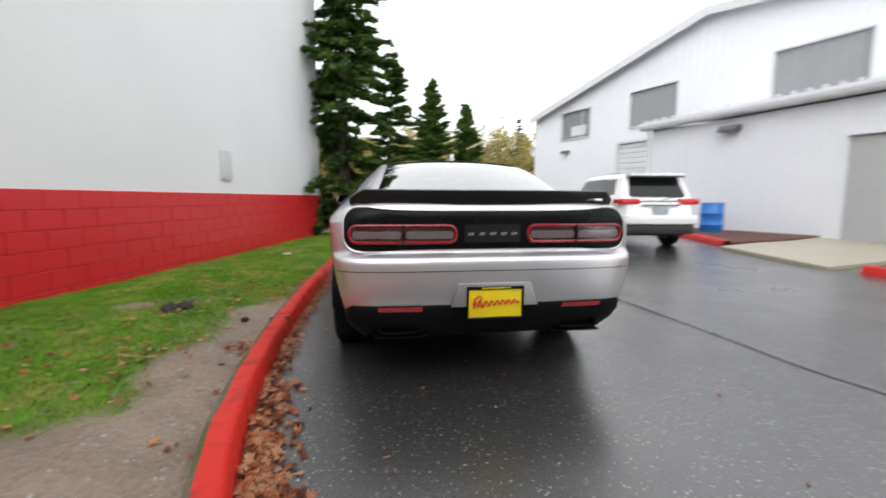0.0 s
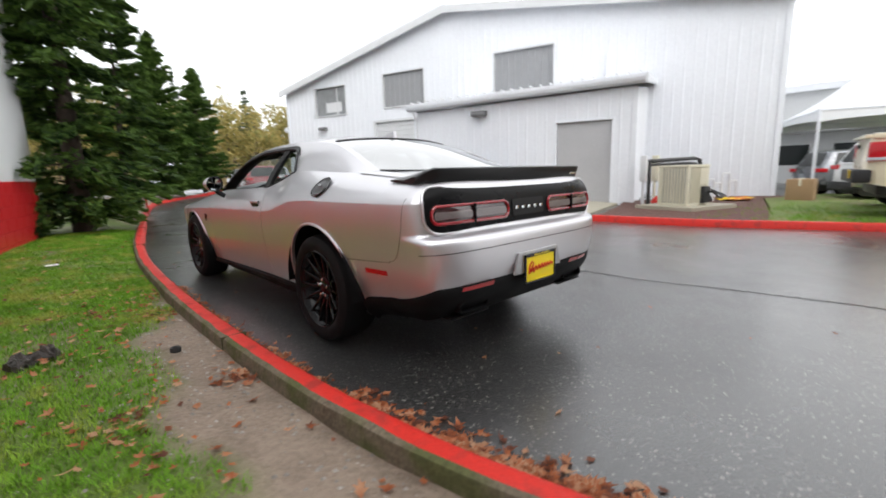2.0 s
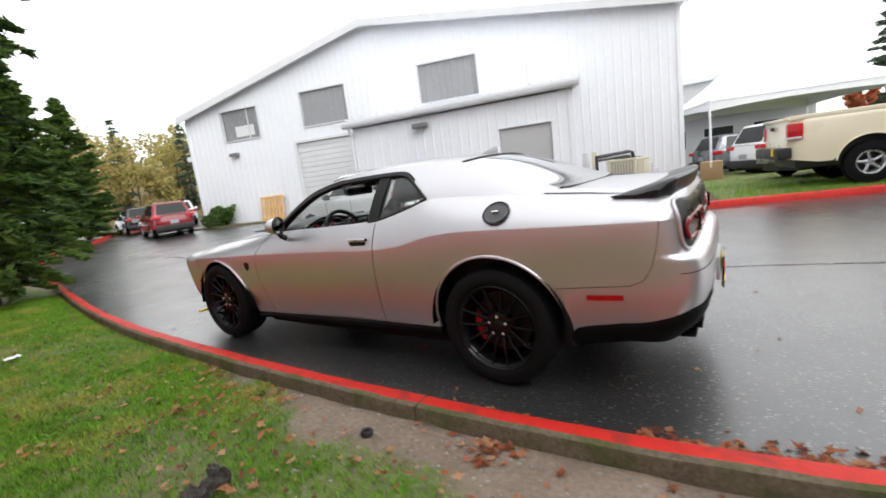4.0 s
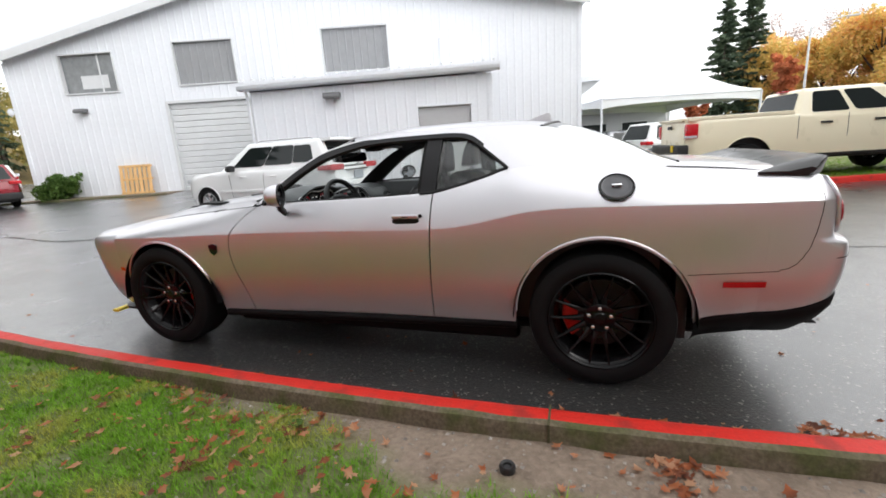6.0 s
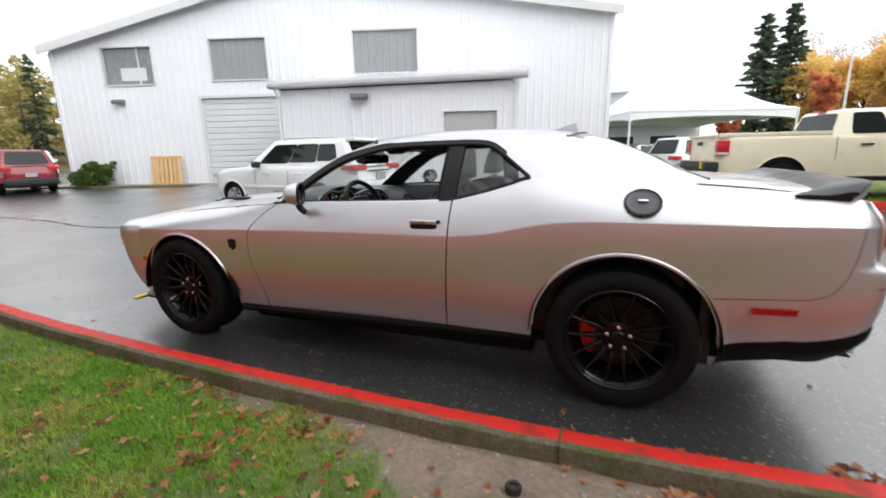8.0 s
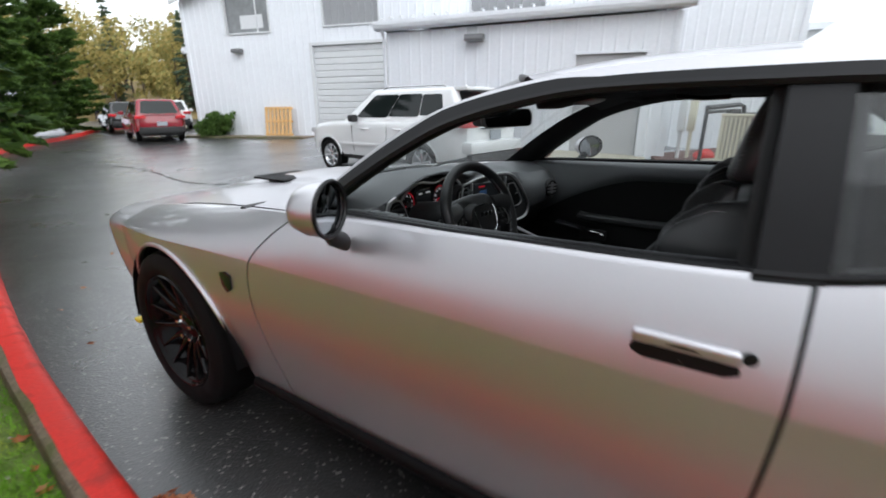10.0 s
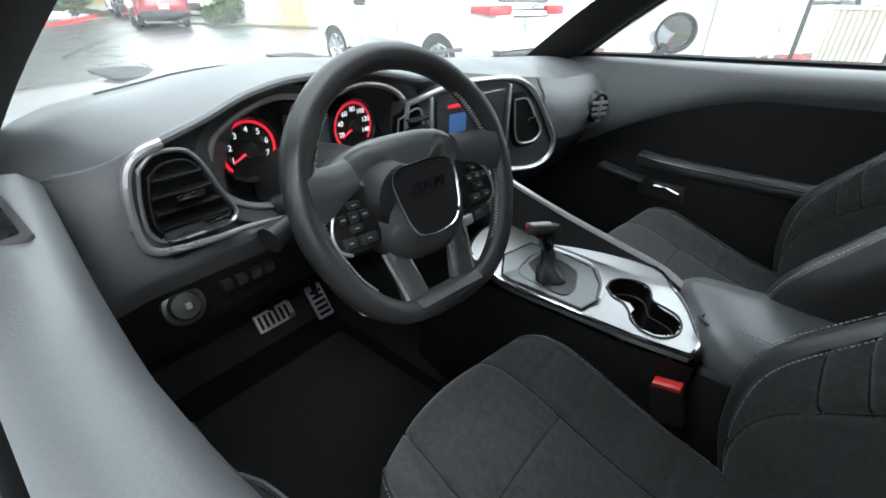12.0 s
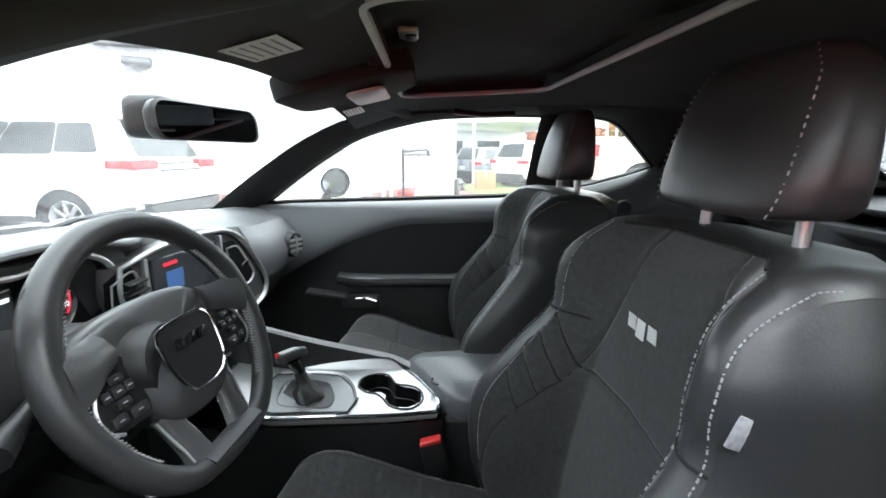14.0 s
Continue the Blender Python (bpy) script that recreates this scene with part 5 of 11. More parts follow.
def bonnet_point(u, v):
    """u 0 at the cowl, 1 at the nose; v across."""
    q = 2 * v - 1
    tip = nose_point(0.81, q)
    k = abs(q)
    back_y = 2.47 - 0.33 * k**2.2
    y = back_y + (tip.y - back_y) * u
    edge = Vector((math.copysign(curve_at(XS, min(y, 3.4)), q), y, curve_at(ZS, min(y, 3.4))))
    x = q * (abs(edge.x) if y < 3.4 else abs(edge.x)) if k < 1 else edge.x
    x = x * (1 - u**6) + tip.x * u**6
    crown = curve_at([(2.1, 1.0), (2.45, 0.985), (2.7, 0.968), (3.0, 0.945), (3.4, 0.90), (3.7, 0.855), (3.95, 0.81)], y)
    z = edge.z + (crown - edge.z) * (1 - k**3)
    # raised centre
    z += 0.022 * max(0.0, 1 - (x / 0.34) ** 4) * max(0.0, min(1.0, (3.5 - y) / 0.4)) * max(0.0, min(1.0, (y - 2.2) / 0.2))
    return Vector((x, y, z * (1 - u**8) + tip.z * u**8))


part("bonnet", patch(bonnet_point, 34, 44), PAINT, car, angle=30)
for s in (-1, 1):
    part("bonnet_vent", box(s * 0.30 - 0.07, s * 0.30 + 0.07, 2.85, 3.1, 0.955, 0.966, 0.004), BLACK_PLASTIC, car, "black heat vent")
    seam([bonnet_point(u / 20, 0.5 + s * 0.488) + Vector((0, 0, 0.001)) for u in range(0, 18)])
part("bonnet_scoop", prism([(-0.16, 3.42), (0.16, 3.42), (0.12, 3.30), (-0.12, 3.30)], 0.01, "xy", 0.908, 0.003), BLACK_PLASTIC, car, "black air scoop")
part("cowl", patch(lambda u, v: Vector(((2 * v - 1) * (0.80 - 0.02 * u), 2.10 + (0.36 + 0.10 * u) * (1 - abs(2 * v - 1) ** 2.2) - 0.03 * (1 - u), 0.965)), 3, 24), BLACK_PLASTIC, car)
for x0, x1 in ((-0.62, 0.02), (0.0, 0.60)):
    part("wiper", tube([(x0, 2.29, 1.0), ((x0 + x1) / 2, 2.36, 1.012), (x1, 2.40, 1.005)], 0.008, 6), BLACK_SATIN, car, "black wiper resting on the screen")
MIRROR_AT = lambda s: Matrix.Translation((s * 1.004, 1.788, 1.072)) @ Matrix.Rotation(radians(24 if s < 0 else -38), 4, "Z") @ Matrix.Scale(0.94 if s < 0 else 0.86, 4)
# roof aerial, fuel flap, handles, badge, mirrors
part("aerial_fin", prism([(0.30, 1.405), (0.46, 1.425), (0.40, 1.445), (0.33, 1.465), (0.31, 1.465)], 0.03, "yz", -0.015, 0.004), PAINT, car, "shark-fin aerial")
fy, fz = -0.065, 1.045
fx = -skin(fy, fz)
slope = (skin(fy, fz - 0.04) - skin(fy, fz + 0.04)) / 0.08
fm = Matrix.Translation((fx, fy, fz)) @ Matrix.Rotation(math.atan(slope), 4, "Y")
cap = part("fuel_cap", turned(lathe([(0.004, 0.076), (-0.004, 0.077), (-0.010, 0.070), (-0.006, 0.060), (-0.008, 0.045), (-0.008, 0.0)], 36, "x", closed=False), fm), mat("fuel_cap_grey", (0.09, 0.09, 0.095), 0.4, 0.5, vary=0.1, bump=0.05), car, "round dark race-style fuel cap")
part("cap_ring", turned(tube([(-0.006, 0.079 * math.cos(a), 0.079 * math.sin(a)) for a in [6.28319 * i / 40 for i in range(40)]], 0.005, 6, closed=True), fm), BLACK_GLOSS, cap, "black ring")
part("cap_grip", turned(box(-0.022, -0.006, -0.022, 0.022, -0.005, 0.005, 0.002), fm), CHROME, cap)
for s in (-1, 1):
    hx = skin(1.035, 0.905)
    dh = part("door_handle", turned(box(-0.012, 0.007, -0.080, 0.080, -0.008, 0.016, 0.008, seg=3), Matrix.Translation((s * (hx + 0.004), 1.035, 0.918))), PAINT, car, "body-coloured door handle")
    part("door_lock", turned(lathe([(0.0, 0.011), (0.004, 0.010), (0.004, 0.0)], 14, "x", closed=False), Matrix.Translation((s * (hx + 0.004), 0.945, 0.925)) @ Matrix.Diagonal((s, 1, 1, 1))), BLACK_SATIN, dh, "small round lock")
    # black dish laid on the door skin in place of the recess's shade
    part("handle_cup_shade", turned(lathe([(0.004, 0.001), (0.004, 0.05), (0.0, 0.062), (-0.004, 0.064)], 24, "x", closed=False), Matrix.Translation((s * (hx + 0.005), 1.035, 0.893)) @ Matrix.Diagonal((s * 1.0, 1.30, 0.58, 1)) @ Matrix.Rotation(radians(9), 4, "Y")), BLACK_SATIN, dh, "black dish standing for the shaded recess under the handle")
    part("fender_badge", prism([(-0.03, -0.02), (0.0, -0.04), (0.03, -0.015), (0.035, 0.03), (0.0, 0.04), (-0.035, 0.03)], 0.006, "yz", 0.0, 0.002), BLACK_GLOSS, car, "small dark fender badge").matrix_basis = Matrix.Translation((s * skin(2.43, 0.722) - (0.006 if s < 0 else 0), 2.43, 0.722))
    # mirror
    mir = part("door_mirror", turned(lathe([(-0.075, 0.004), (-0.070, 0.045), (-0.045, 0.075), (0.0, 0.092), (0.045, 0.096), (0.062, 0.094)], 30, "y", closed=False), MIRROR_AT(s) @ Matrix.Translation((0, 0.038, 0)) @ Matrix.Rotation(radians(180), 4, "Z") @ Matrix.Diagonal((0.98, 0.74, 0.72, 1))), PAINT, car, "silver door mirror")
    part("mirror_glass", turned(lathe([(0.0, 0.0), (0.002, 0.088)], 30, "y", closed=False), MIRROR_AT(s) @ Matrix.Diagonal((0.96, 1.0, 0.70, 1))), mat("mirror_silver", (0.42, 0.44, 0.46), 0.03, 1.0, vary=0.02, bump=0, rvary=0.0) if "mirror_silver" not in bpy.data.materials else bpy.data.materials["mirror_silver"], mir, "mirror glass")
    part("mirror_rim", turned(tube([(0.100 * math.cos(a) * 0.90, 0, 0.100 * math.sin(a) * 0.69) for a in [6.28319 * i / 36 for i in range(36)]], 0.006, 6, closed=True), MIRROR_AT(s) @ Matrix.Translation((0, -0.006, 0))), BLACK_SATIN, mir)
    part("mirror_arm", tube([(s * 0.992, 1.815, 1.03), (s * 0.965, 1.83, 0.99), (s * 0.91, 1.845, 0.958)], lambda t: 0.030 - 0.004 * t, 10, flat=0.7), BLACK_SATIN, mir, "dark mirror arm")

# ---- wheels ----
WHEEL_BLACK = mat("wheel_black", (0.005, 0.005, 0.0055), 0.20, vary=0.1, bump=0.0, spec=0.16, coat=0.12, rvary=0.04)


def wheel(parent, m, spokes=7, rim_r=0.262, tyre_r=0.366, width=0.27, rim_mat=WHEEL_BLACK, caliper=RED_PAINT, split=True, turn=0.0, grip=180):
    """A wheel whose outer face looks along +x, hub at the origin."""
    w = new("wheel")
    w.parent = parent
    w.matrix_basis = m
    h = width / 2
    prof = [(-h * 0.92, rim_r), (-h, rim_r + 0.025), (-h, rim_r + 0.06), (-h * 0.86, tyre_r - 0.012), (-h * 0.6, tyre_r - 0.001), (0, tyre_r), (h * 0.6, tyre_r - 0.001), (h * 0.86, tyre_r - 0.012), (h, rim_r + 0.062), (h * 1.02, rim_r + 0.035), (h * 0.97, rim_r + 0.012), (h * 0.9, rim_r)]
    ty = part("tyre", lathe(prof, 64, "x", closed=False), RUBBER, w, "black low-profile tyre" if split else "black tyre", angle=35)
    part("tread_groove", lathe([(-0.075, tyre_r + 0.0005), (-0.07, tyre_r - 0.002), (-0.062, tyre_r + 0.0005)], 48, "x", closed=False), BLACK_PLASTIC, ty)
    rim = part("rim", lathe([(h * 0.93, rim_r + 0.002), (h * 0.97, rim_r - 0.004), (h * 0.94, rim_r - 0.011), (h * 0.86, rim_r - 0.013), (h * 0.84, rim_r - 0.016), (h * 0.75, rim_r - 0.030), (h * 0.58, rim_r - 0.032), (h * 0.48, rim_r - 0.046), (-h * 0.9, rim_r - 0.05)], 64, "x", closed=False), rim_mat, w, angle=50)
    for k in range(spokes):
        a0 = 6.28319 * (k + turn) / spokes
        own = bmesh.new()
        if split:
            for d in (-1, 1):
                pts = [(h * 0.50, 0.050, d * 0.013), (h * 0.58, 0.085, d * 0.020), (h * 0.66, 0.115, d * 0.028), (h * 0.74, 0.165, d * 0.037), (h * 0.82, 0.215, d * 0.045), (h * 0.86, rim_r - 0.008, d * 0.051)]
                line = smooth_path(pts, 16)
                half = lambda q: 0.0185 - 0.0130 * min(1, q * 1.5)
                deep = lambda q: 0.030 - 0.012 * q
                sweep([[Vector((x + a * 0.002 - b * deep(k / 16), r, t + a * half(k / 16) * c)) for k, (x, r, t) in enumerate(line)] for a, b, c in ((-1, 1, 1.0), (-1, 0.15, 1.0), (-0.55, 0, 0.8), (0.55, 0, 0.8), (1, 0.15, 1.0), (1, 1, 1.0), (-1, 1, 1.0))], own)
            web = smooth_path([(h * 0.46, 0.05, 0), (h * 0.53, 0.09, 0), (h * 0.56, 0.112, 0)], 6)
            sweep([[Vector((x, r, w * (0.012 + 0.16 * max(0, r - 0.05)))) for x, r, _ in web] for w in (-1, 0, 1)], own)
        else:
            tube([Vector((h * 0.55, 0.05, 0)), Vector((h * 0.62, rim_r * 0.6, 0)), Vector((h * 0.55, rim_r - 0.01, 0))], 0.03, 8, own)
        turned(own, Matrix.Rotation(a0, 4, "X"))
        part("spoke", own, rim_mat, rim, angle=60)
    part("hub", lathe([(h * 0.2, 0.085), (h * 0.55, 0.078), (h * 0.60, 0.062), (h * 0.62, 0.035), (h * 0.66, 0.030), (h * 0.665, 0.0)], 32, "x", closed=False), rim_mat, rim, angle=40)
    for k in range(5):
        a = 6.28319 * (k + 0.25) / 5
        part("lug_nut", turned(lathe([(h * 0.55, 0.011), (h * 0.68, 0.010), (h * 0.70, 0.006), (h * 0.70, 0.0)], 6, "x", closed=False), Matrix.Translation((0, 0.057 * math.cos(a), 0.057 * math.sin(a)))), CHROME, rim)
    part("brake_disc", lathe([(-0.005, 0.06), (-0.005, 0.185), (-0.03, 0.185), (-0.03, 0.06)], 40, "x", closed=False), STEEL, w)
    own = bmesh.new()
    sweep([[Vector((x, r * math.cos(a), r * math.sin(a))) for a in [radians(grip - 22 + 64 * i / 10) for i in range(11)]] for x, r in ((0.006, 0.108), (0.022, 0.114), (0.022, 0.185), (0.006, 0.192), (-0.03, 0.192))], own)
    if caliper:
        part("caliper", own, caliper, w, "red brake caliper", angle=50)
    else:
        own.free()
    return w


for y, turn in ((0.0, 0.25), (2.946, 0.4)):
    for s in (-1, 1):
        m = Matrix.Translation((s * 0.815, y, 0.366))
        m = m @ (Matrix.Rotation(math.pi, 4, "Z") if s < 0 else Matrix.Identity(4))
        wheel(car, m, turn=turn, grip=180 if (y < 1) == (s < 0) else 0)

# ---- the cabin ----
PAD = mat("grey_soft_pad", (0.098, 0.102, 0.107), 0.44, vary=0.10, scale=4, fine=420, bump=0.22, dist=0.0008)
# darker copy of PAD: shade on the driver's door is put into the colour
PAD_SHADED = mat("shaded_soft_pad", (0.068, 0.072, 0.077), 0.42, vary=0.12, scale=4, fine=420, bump=0.22, dist=0.0008)
TRIM_DARK = mat("black_trim", (0.013, 0.013, 0.0135), 0.44, vary=0.12, fine=300, bump=0.15, dist=0.0008)
WHEEL_LEATHER = mat("wheel_leather", (0.042, 0.0425, 0.0435), 0.42, vary=0.12, scale=5, fine=330, bump=0.22, dist=0.0008)
LEATHER = mat("black_leather", (0.030, 0.0305, 0.0315), 0.40, vary=0.12, scale=5, fine=330, bump=0.25, dist=0.0008)
SUEDE = mat("charcoal_suede", (0.035, 0.035, 0.0355), 0.92, vary=0.45, scale=9, fine=90, bump=0.25, dist=0.0015, sheen=0.34)
CARPET = mat("black_carpet", (0.005, 0.005, 0.005), 0.95, vary=0.3, fine=220, bump=0.5, dist=0.003)
HEADLINER = mat("charcoal_headliner", (0.013, 0.0134, 0.0138), 0.9, vary=0.12, fine=260, bump=0.2, dist=0.001)
SATIN = mat("satin_silver", (0.46, 0.46, 0.465), 0.36, 0.7, vary=0.06, scale=6, fine=300, bump=0.04, dist=0.0006)
TRIM_RING = mat("trim_ring", (0.58, 0.58, 0.59), 0.34, 0.85, vary=0.05, bump=0)
DASH_TRIM = mat("charcoal_dash_trim", (0.046, 0.047, 0.048), 0.46, vary=0.10, fine=320, bump=0.15, dist=0.0008)
VENT_BLACK = mat("vent_black", (0.004, 0.004, 0.0045), 0.5, spec=0.12, vary=0.1, bump=0)
GRAPHITE = mat("graphite_trim", (0.10, 0.10, 0.105), 0.35, 0.6, vary=0.08, fine=200, bump=0.05)
STITCH = mat("pale_stitching", (0.30, 0.30, 0.31), 0.8, vary=0.1, bump=0)
DIAL = mat("dial_black", (0.008, 0.008, 0.009), 0.3, vary=0.1, bump=0)
GLOW_RED = glow("dial_red", (0.75, 0.02, 0.04), 0.16)
GLOW_WHITE = glow("dial_white", (0.9, 0.9, 0.92), 0.16)
GLOW_AMBER = glow("dial_amber", (0.9, 0.25, 0.05), 0.12)
GLOW_BLUE = glow("screen_blue", (0.05, 0.12, 0.3), 0.08)
SCREEN = mat("screen_glass", (0.05, 0.055, 0.06), 0.06, vary=0.1, bump=0, coat=0.5, rvary=0.02)
PAPER = mat("label_paper", (0.82, 0.82, 0.80), 0.7, vary=0.1, bump=0.05)
BUCKLE_RED = mat("buckle_red", (0.60, 0.02, 0.02), 0.4, vary=0.05, bump=0)

# shell: headliner, bulkheads, floor
bm = patch(lambda u, v: roof_point(0.01 + 0.98 * u, (2 * v - 1) * 0.985, 0.045), 24, 40)
for f in [f for f in bm.faces if -0.48 < f.calc_center_median().x < 0.35 and 1.06 < f.calc_center_median().y < 1.45]:
    bm.faces.remove(f)
headliner = part("headliner", bm, HEADLINER, car, "charcoal cloth headliner", angle=180)
# sunroof: shade panel a little above, framed by a pale seal
SRX, SRY0, SRY1 = 0.36, 1.04, 1.465


def ceil_z(x, y):
    t = (y - 0.30) / 1.32
    return roof_point(min(1, max(0, t)), x / 0.60, 0.045).z


sunroof = part("sunroof_shade", patch(lambda u, v: Vector((-0.53 + 0.93 * u, 1.00 + 0.50 * v, ceil_z(-0.53 + 0.93 * u, 1.00 + 0.50 * v) + 0.022)), 16, 12), HEADLINER, car, "closed sunroof shade", angle=180)
loop = [(a - 0.07, 1.252 + b) for a, b in rounded(2 * SRX + 0.14, SRY1 - SRY0, 0.05, 6)]
own = bmesh.new()
sweep([[Vector((a, b, ceil_z(a, b) + 0.024)) for a, b in loop + loop[:1]], [Vector((a, b, ceil_z(a, b) - 0.004)) for a, b in loop + loop[:1]], [Vector((a * 1.03, 1.252 + (b - 1.252) * 1.04, ceil_z(a * 1.03, b) - 0.006)) for a, b in loop + loop[:1]], [Vector((a * 1.06, 1.252 + (b - 1.252) * 1.09, ceil_z(a * 1.06, b) + 0.004)) for a, b in loop + loop[:1]]], own)
part("sunroof_frame", own, HEADLINER, sunroof, angle=60)
part("sunroof_seal", tube([(a * 0.985, 1.252 + (b - 1.252) * 0.985, ceil_z(a, b) - 0.004) for a, b in loop], 0.0065, 8, closed=True), mat("grey_seal", (0.42, 0.42, 0.43), 0.5, bump=0.1), sunroof, "pale grey seal")
hz = ceil_z(-0.18, 1.42) + 0.012
part("shade_pull", prism([(a - 0.18, b + 1.422) for a, b in rounded(0.055, 0.032, 0.007, 3)], 0.008, "xy", hz, 0.002), SATIN, sunroof, "pale finger pull")
part("pull_recess", prism([(a - 0.173, b + 1.418) for a, b in rounded(0.034, 0.018, 0.004, 3)], 0.003, "xy", hz - 0.003), DIAL, sunroof)
part("firewall", box(-0.82, 0.82, 2.44, 2.50, 0.22, 0.965, 0.02), TRIM_DARK, car)
part("carpet", patch(lambda u, v: Vector((-0.80 + 1.6 * v, 0.0 + 2.46 * u, 0.262 + 0.20 * max(0.0, (u * 2.46 - 2.30) / 0.4) ** 1.2 + 0.10 * max(0.0, 1 - (abs(-0.8 + 1.6 * v) / 0.16) ** 2))), 30, 30), CARPET, car, "black carpet")
part("floor_mat", turned(box(-0.24, 0.22, -0.30, 0.32, 0, 0.012, 0.005), Matrix.Translation((-0.40, 1.92, 0.272))), CARPET, car, "black floor mat")
part("rear_bulkhead", box(-0.80, 0.80, -0.42, -0.36, 0.24, 1.085, 0.01), TRIM_DARK, car)
part("parcel_shelf", box(-0.66, 0.66, -0.38, 0.16, 1.04, 1.06, 0.008), TRIM_DARK, car)

# inner pillars
for s in (-1, 1):
    own = bmesh.new()
    ys = [1.30 + 0.80 * i / 24 for i in range(25)]
    inner = [screen_point(min(1, max(0.0, (y - 1.45) / 0.655)), s * (0.87 if s < 0 else 0.84)) - Vector((0, 0, 0.020)) for y in ys]
    mid = [rail(y, s) - Vector((s * 0.035, 0.02, 0.045)) for y in ys]
    low = [flank(y, win_k(y), s) - Vector((s * 0.022, 0, 0.006)) for y in ys]
    sweep([inner, [a.lerp(b, 0.5) - Vector((s * 0.012, 0, 0.012)) for a, b in zip(inner, mid)], mid, [a.lerp(b, 0.5) - Vector((s * 0.012, 0, 0.004)) for a, b in zip(mid, low)], low, [flank(y, win_k(y), s) + Vector((s * 0.002, 0, 0.006)) for y in ys]], own)
    part("a_pillar_trim", own, HEADLINER, car, "charcoal pillar trim", angle=70)
    own = bmesh.new()
    ys = [0.47 + 0.86 * i / 20 for i in range(21)]
    sweep([[roof_point(min(1, max(0, (y - 0.34) / 1.11)), s * 0.90, 0.047) for y in ys], [rail(y, s) - Vector((s * 0.03, 0, 0.045)) for y in ys], [flank(y, win_k(y), s) - Vector((s * 0.022, 0, 0.004)) for y in ys], [flank(y, win_k(y), s) + Vector((s * 0.002, 0, 0.006)) for y in ys]], own)
    part("cant_trim", own, HEADLINER, car, angle=70)
    own = bmesh.new()
    ys = [-0.34 + 0.82 * i / 20 for i in range(21)]
    sweep([[back_point(min(1, max(0, (0.34 - y) / 0.70)), s * 0.90) - Vector((0, 0, 0.02)) for y in ys], [rail(y, s) - Vector((s * 0.035, 0, 0.035)) for y in ys], [flank(y, 0.5, s) - Vector((s * 0.035, 0, 0)) for y in ys], [flank(y, 0.0, s) - Vector((s * 0.035, 0, 0.02)) for y in ys]], own)
    part("c_pillar_trim", own, HEADLINER, car, angle=70)
    own = bmesh.new()
    sweep([[flank(y, win_k(y) * k, s) - Vector((s * (0.035 if 0 < i < 3 else 0.02), 0, 0)) for k in [0.0, 0.25, 0.5, 0.75, 1.0]] for i, y in enumerate((0.850, 0.872, 0.962, 0.985))], own)
    part("b_pillar_trim", own, HEADLINER, car, angle=70)
part("header_trim", patch(lambda u, v: roof_point(0.94 + 0.06 * u, (2 * v - 1) * 0.93, 0.045 + 0.012 * math.sin(math.pi * u)), 6, 30), HEADLINER, car, angle=180)

# painted roll along the top of the driver's door, inside the shoulder
def door_roll(y, s):
    return 0.013 + 0.012 * min(1.0, max(0.0, (y - 1.55) / 0.35)) if s < 0 else 0.0


own = bmesh.new()
ys = [0.965 + 1.10 * i / 30 for i in range(31)]
sweep([[Vector((-curve_at(XS, y) + door_roll(y, -1) * k, y, curve_at(ZS, y) + dz)) for y in ys] for k, dz in ((0.0, 0.0), (0.35, 0.006), (0.75, 0.010), (0.97, 0.010), (1.06, -0.004))], own)
part("door_top", own, PAINT, car, angle=60)


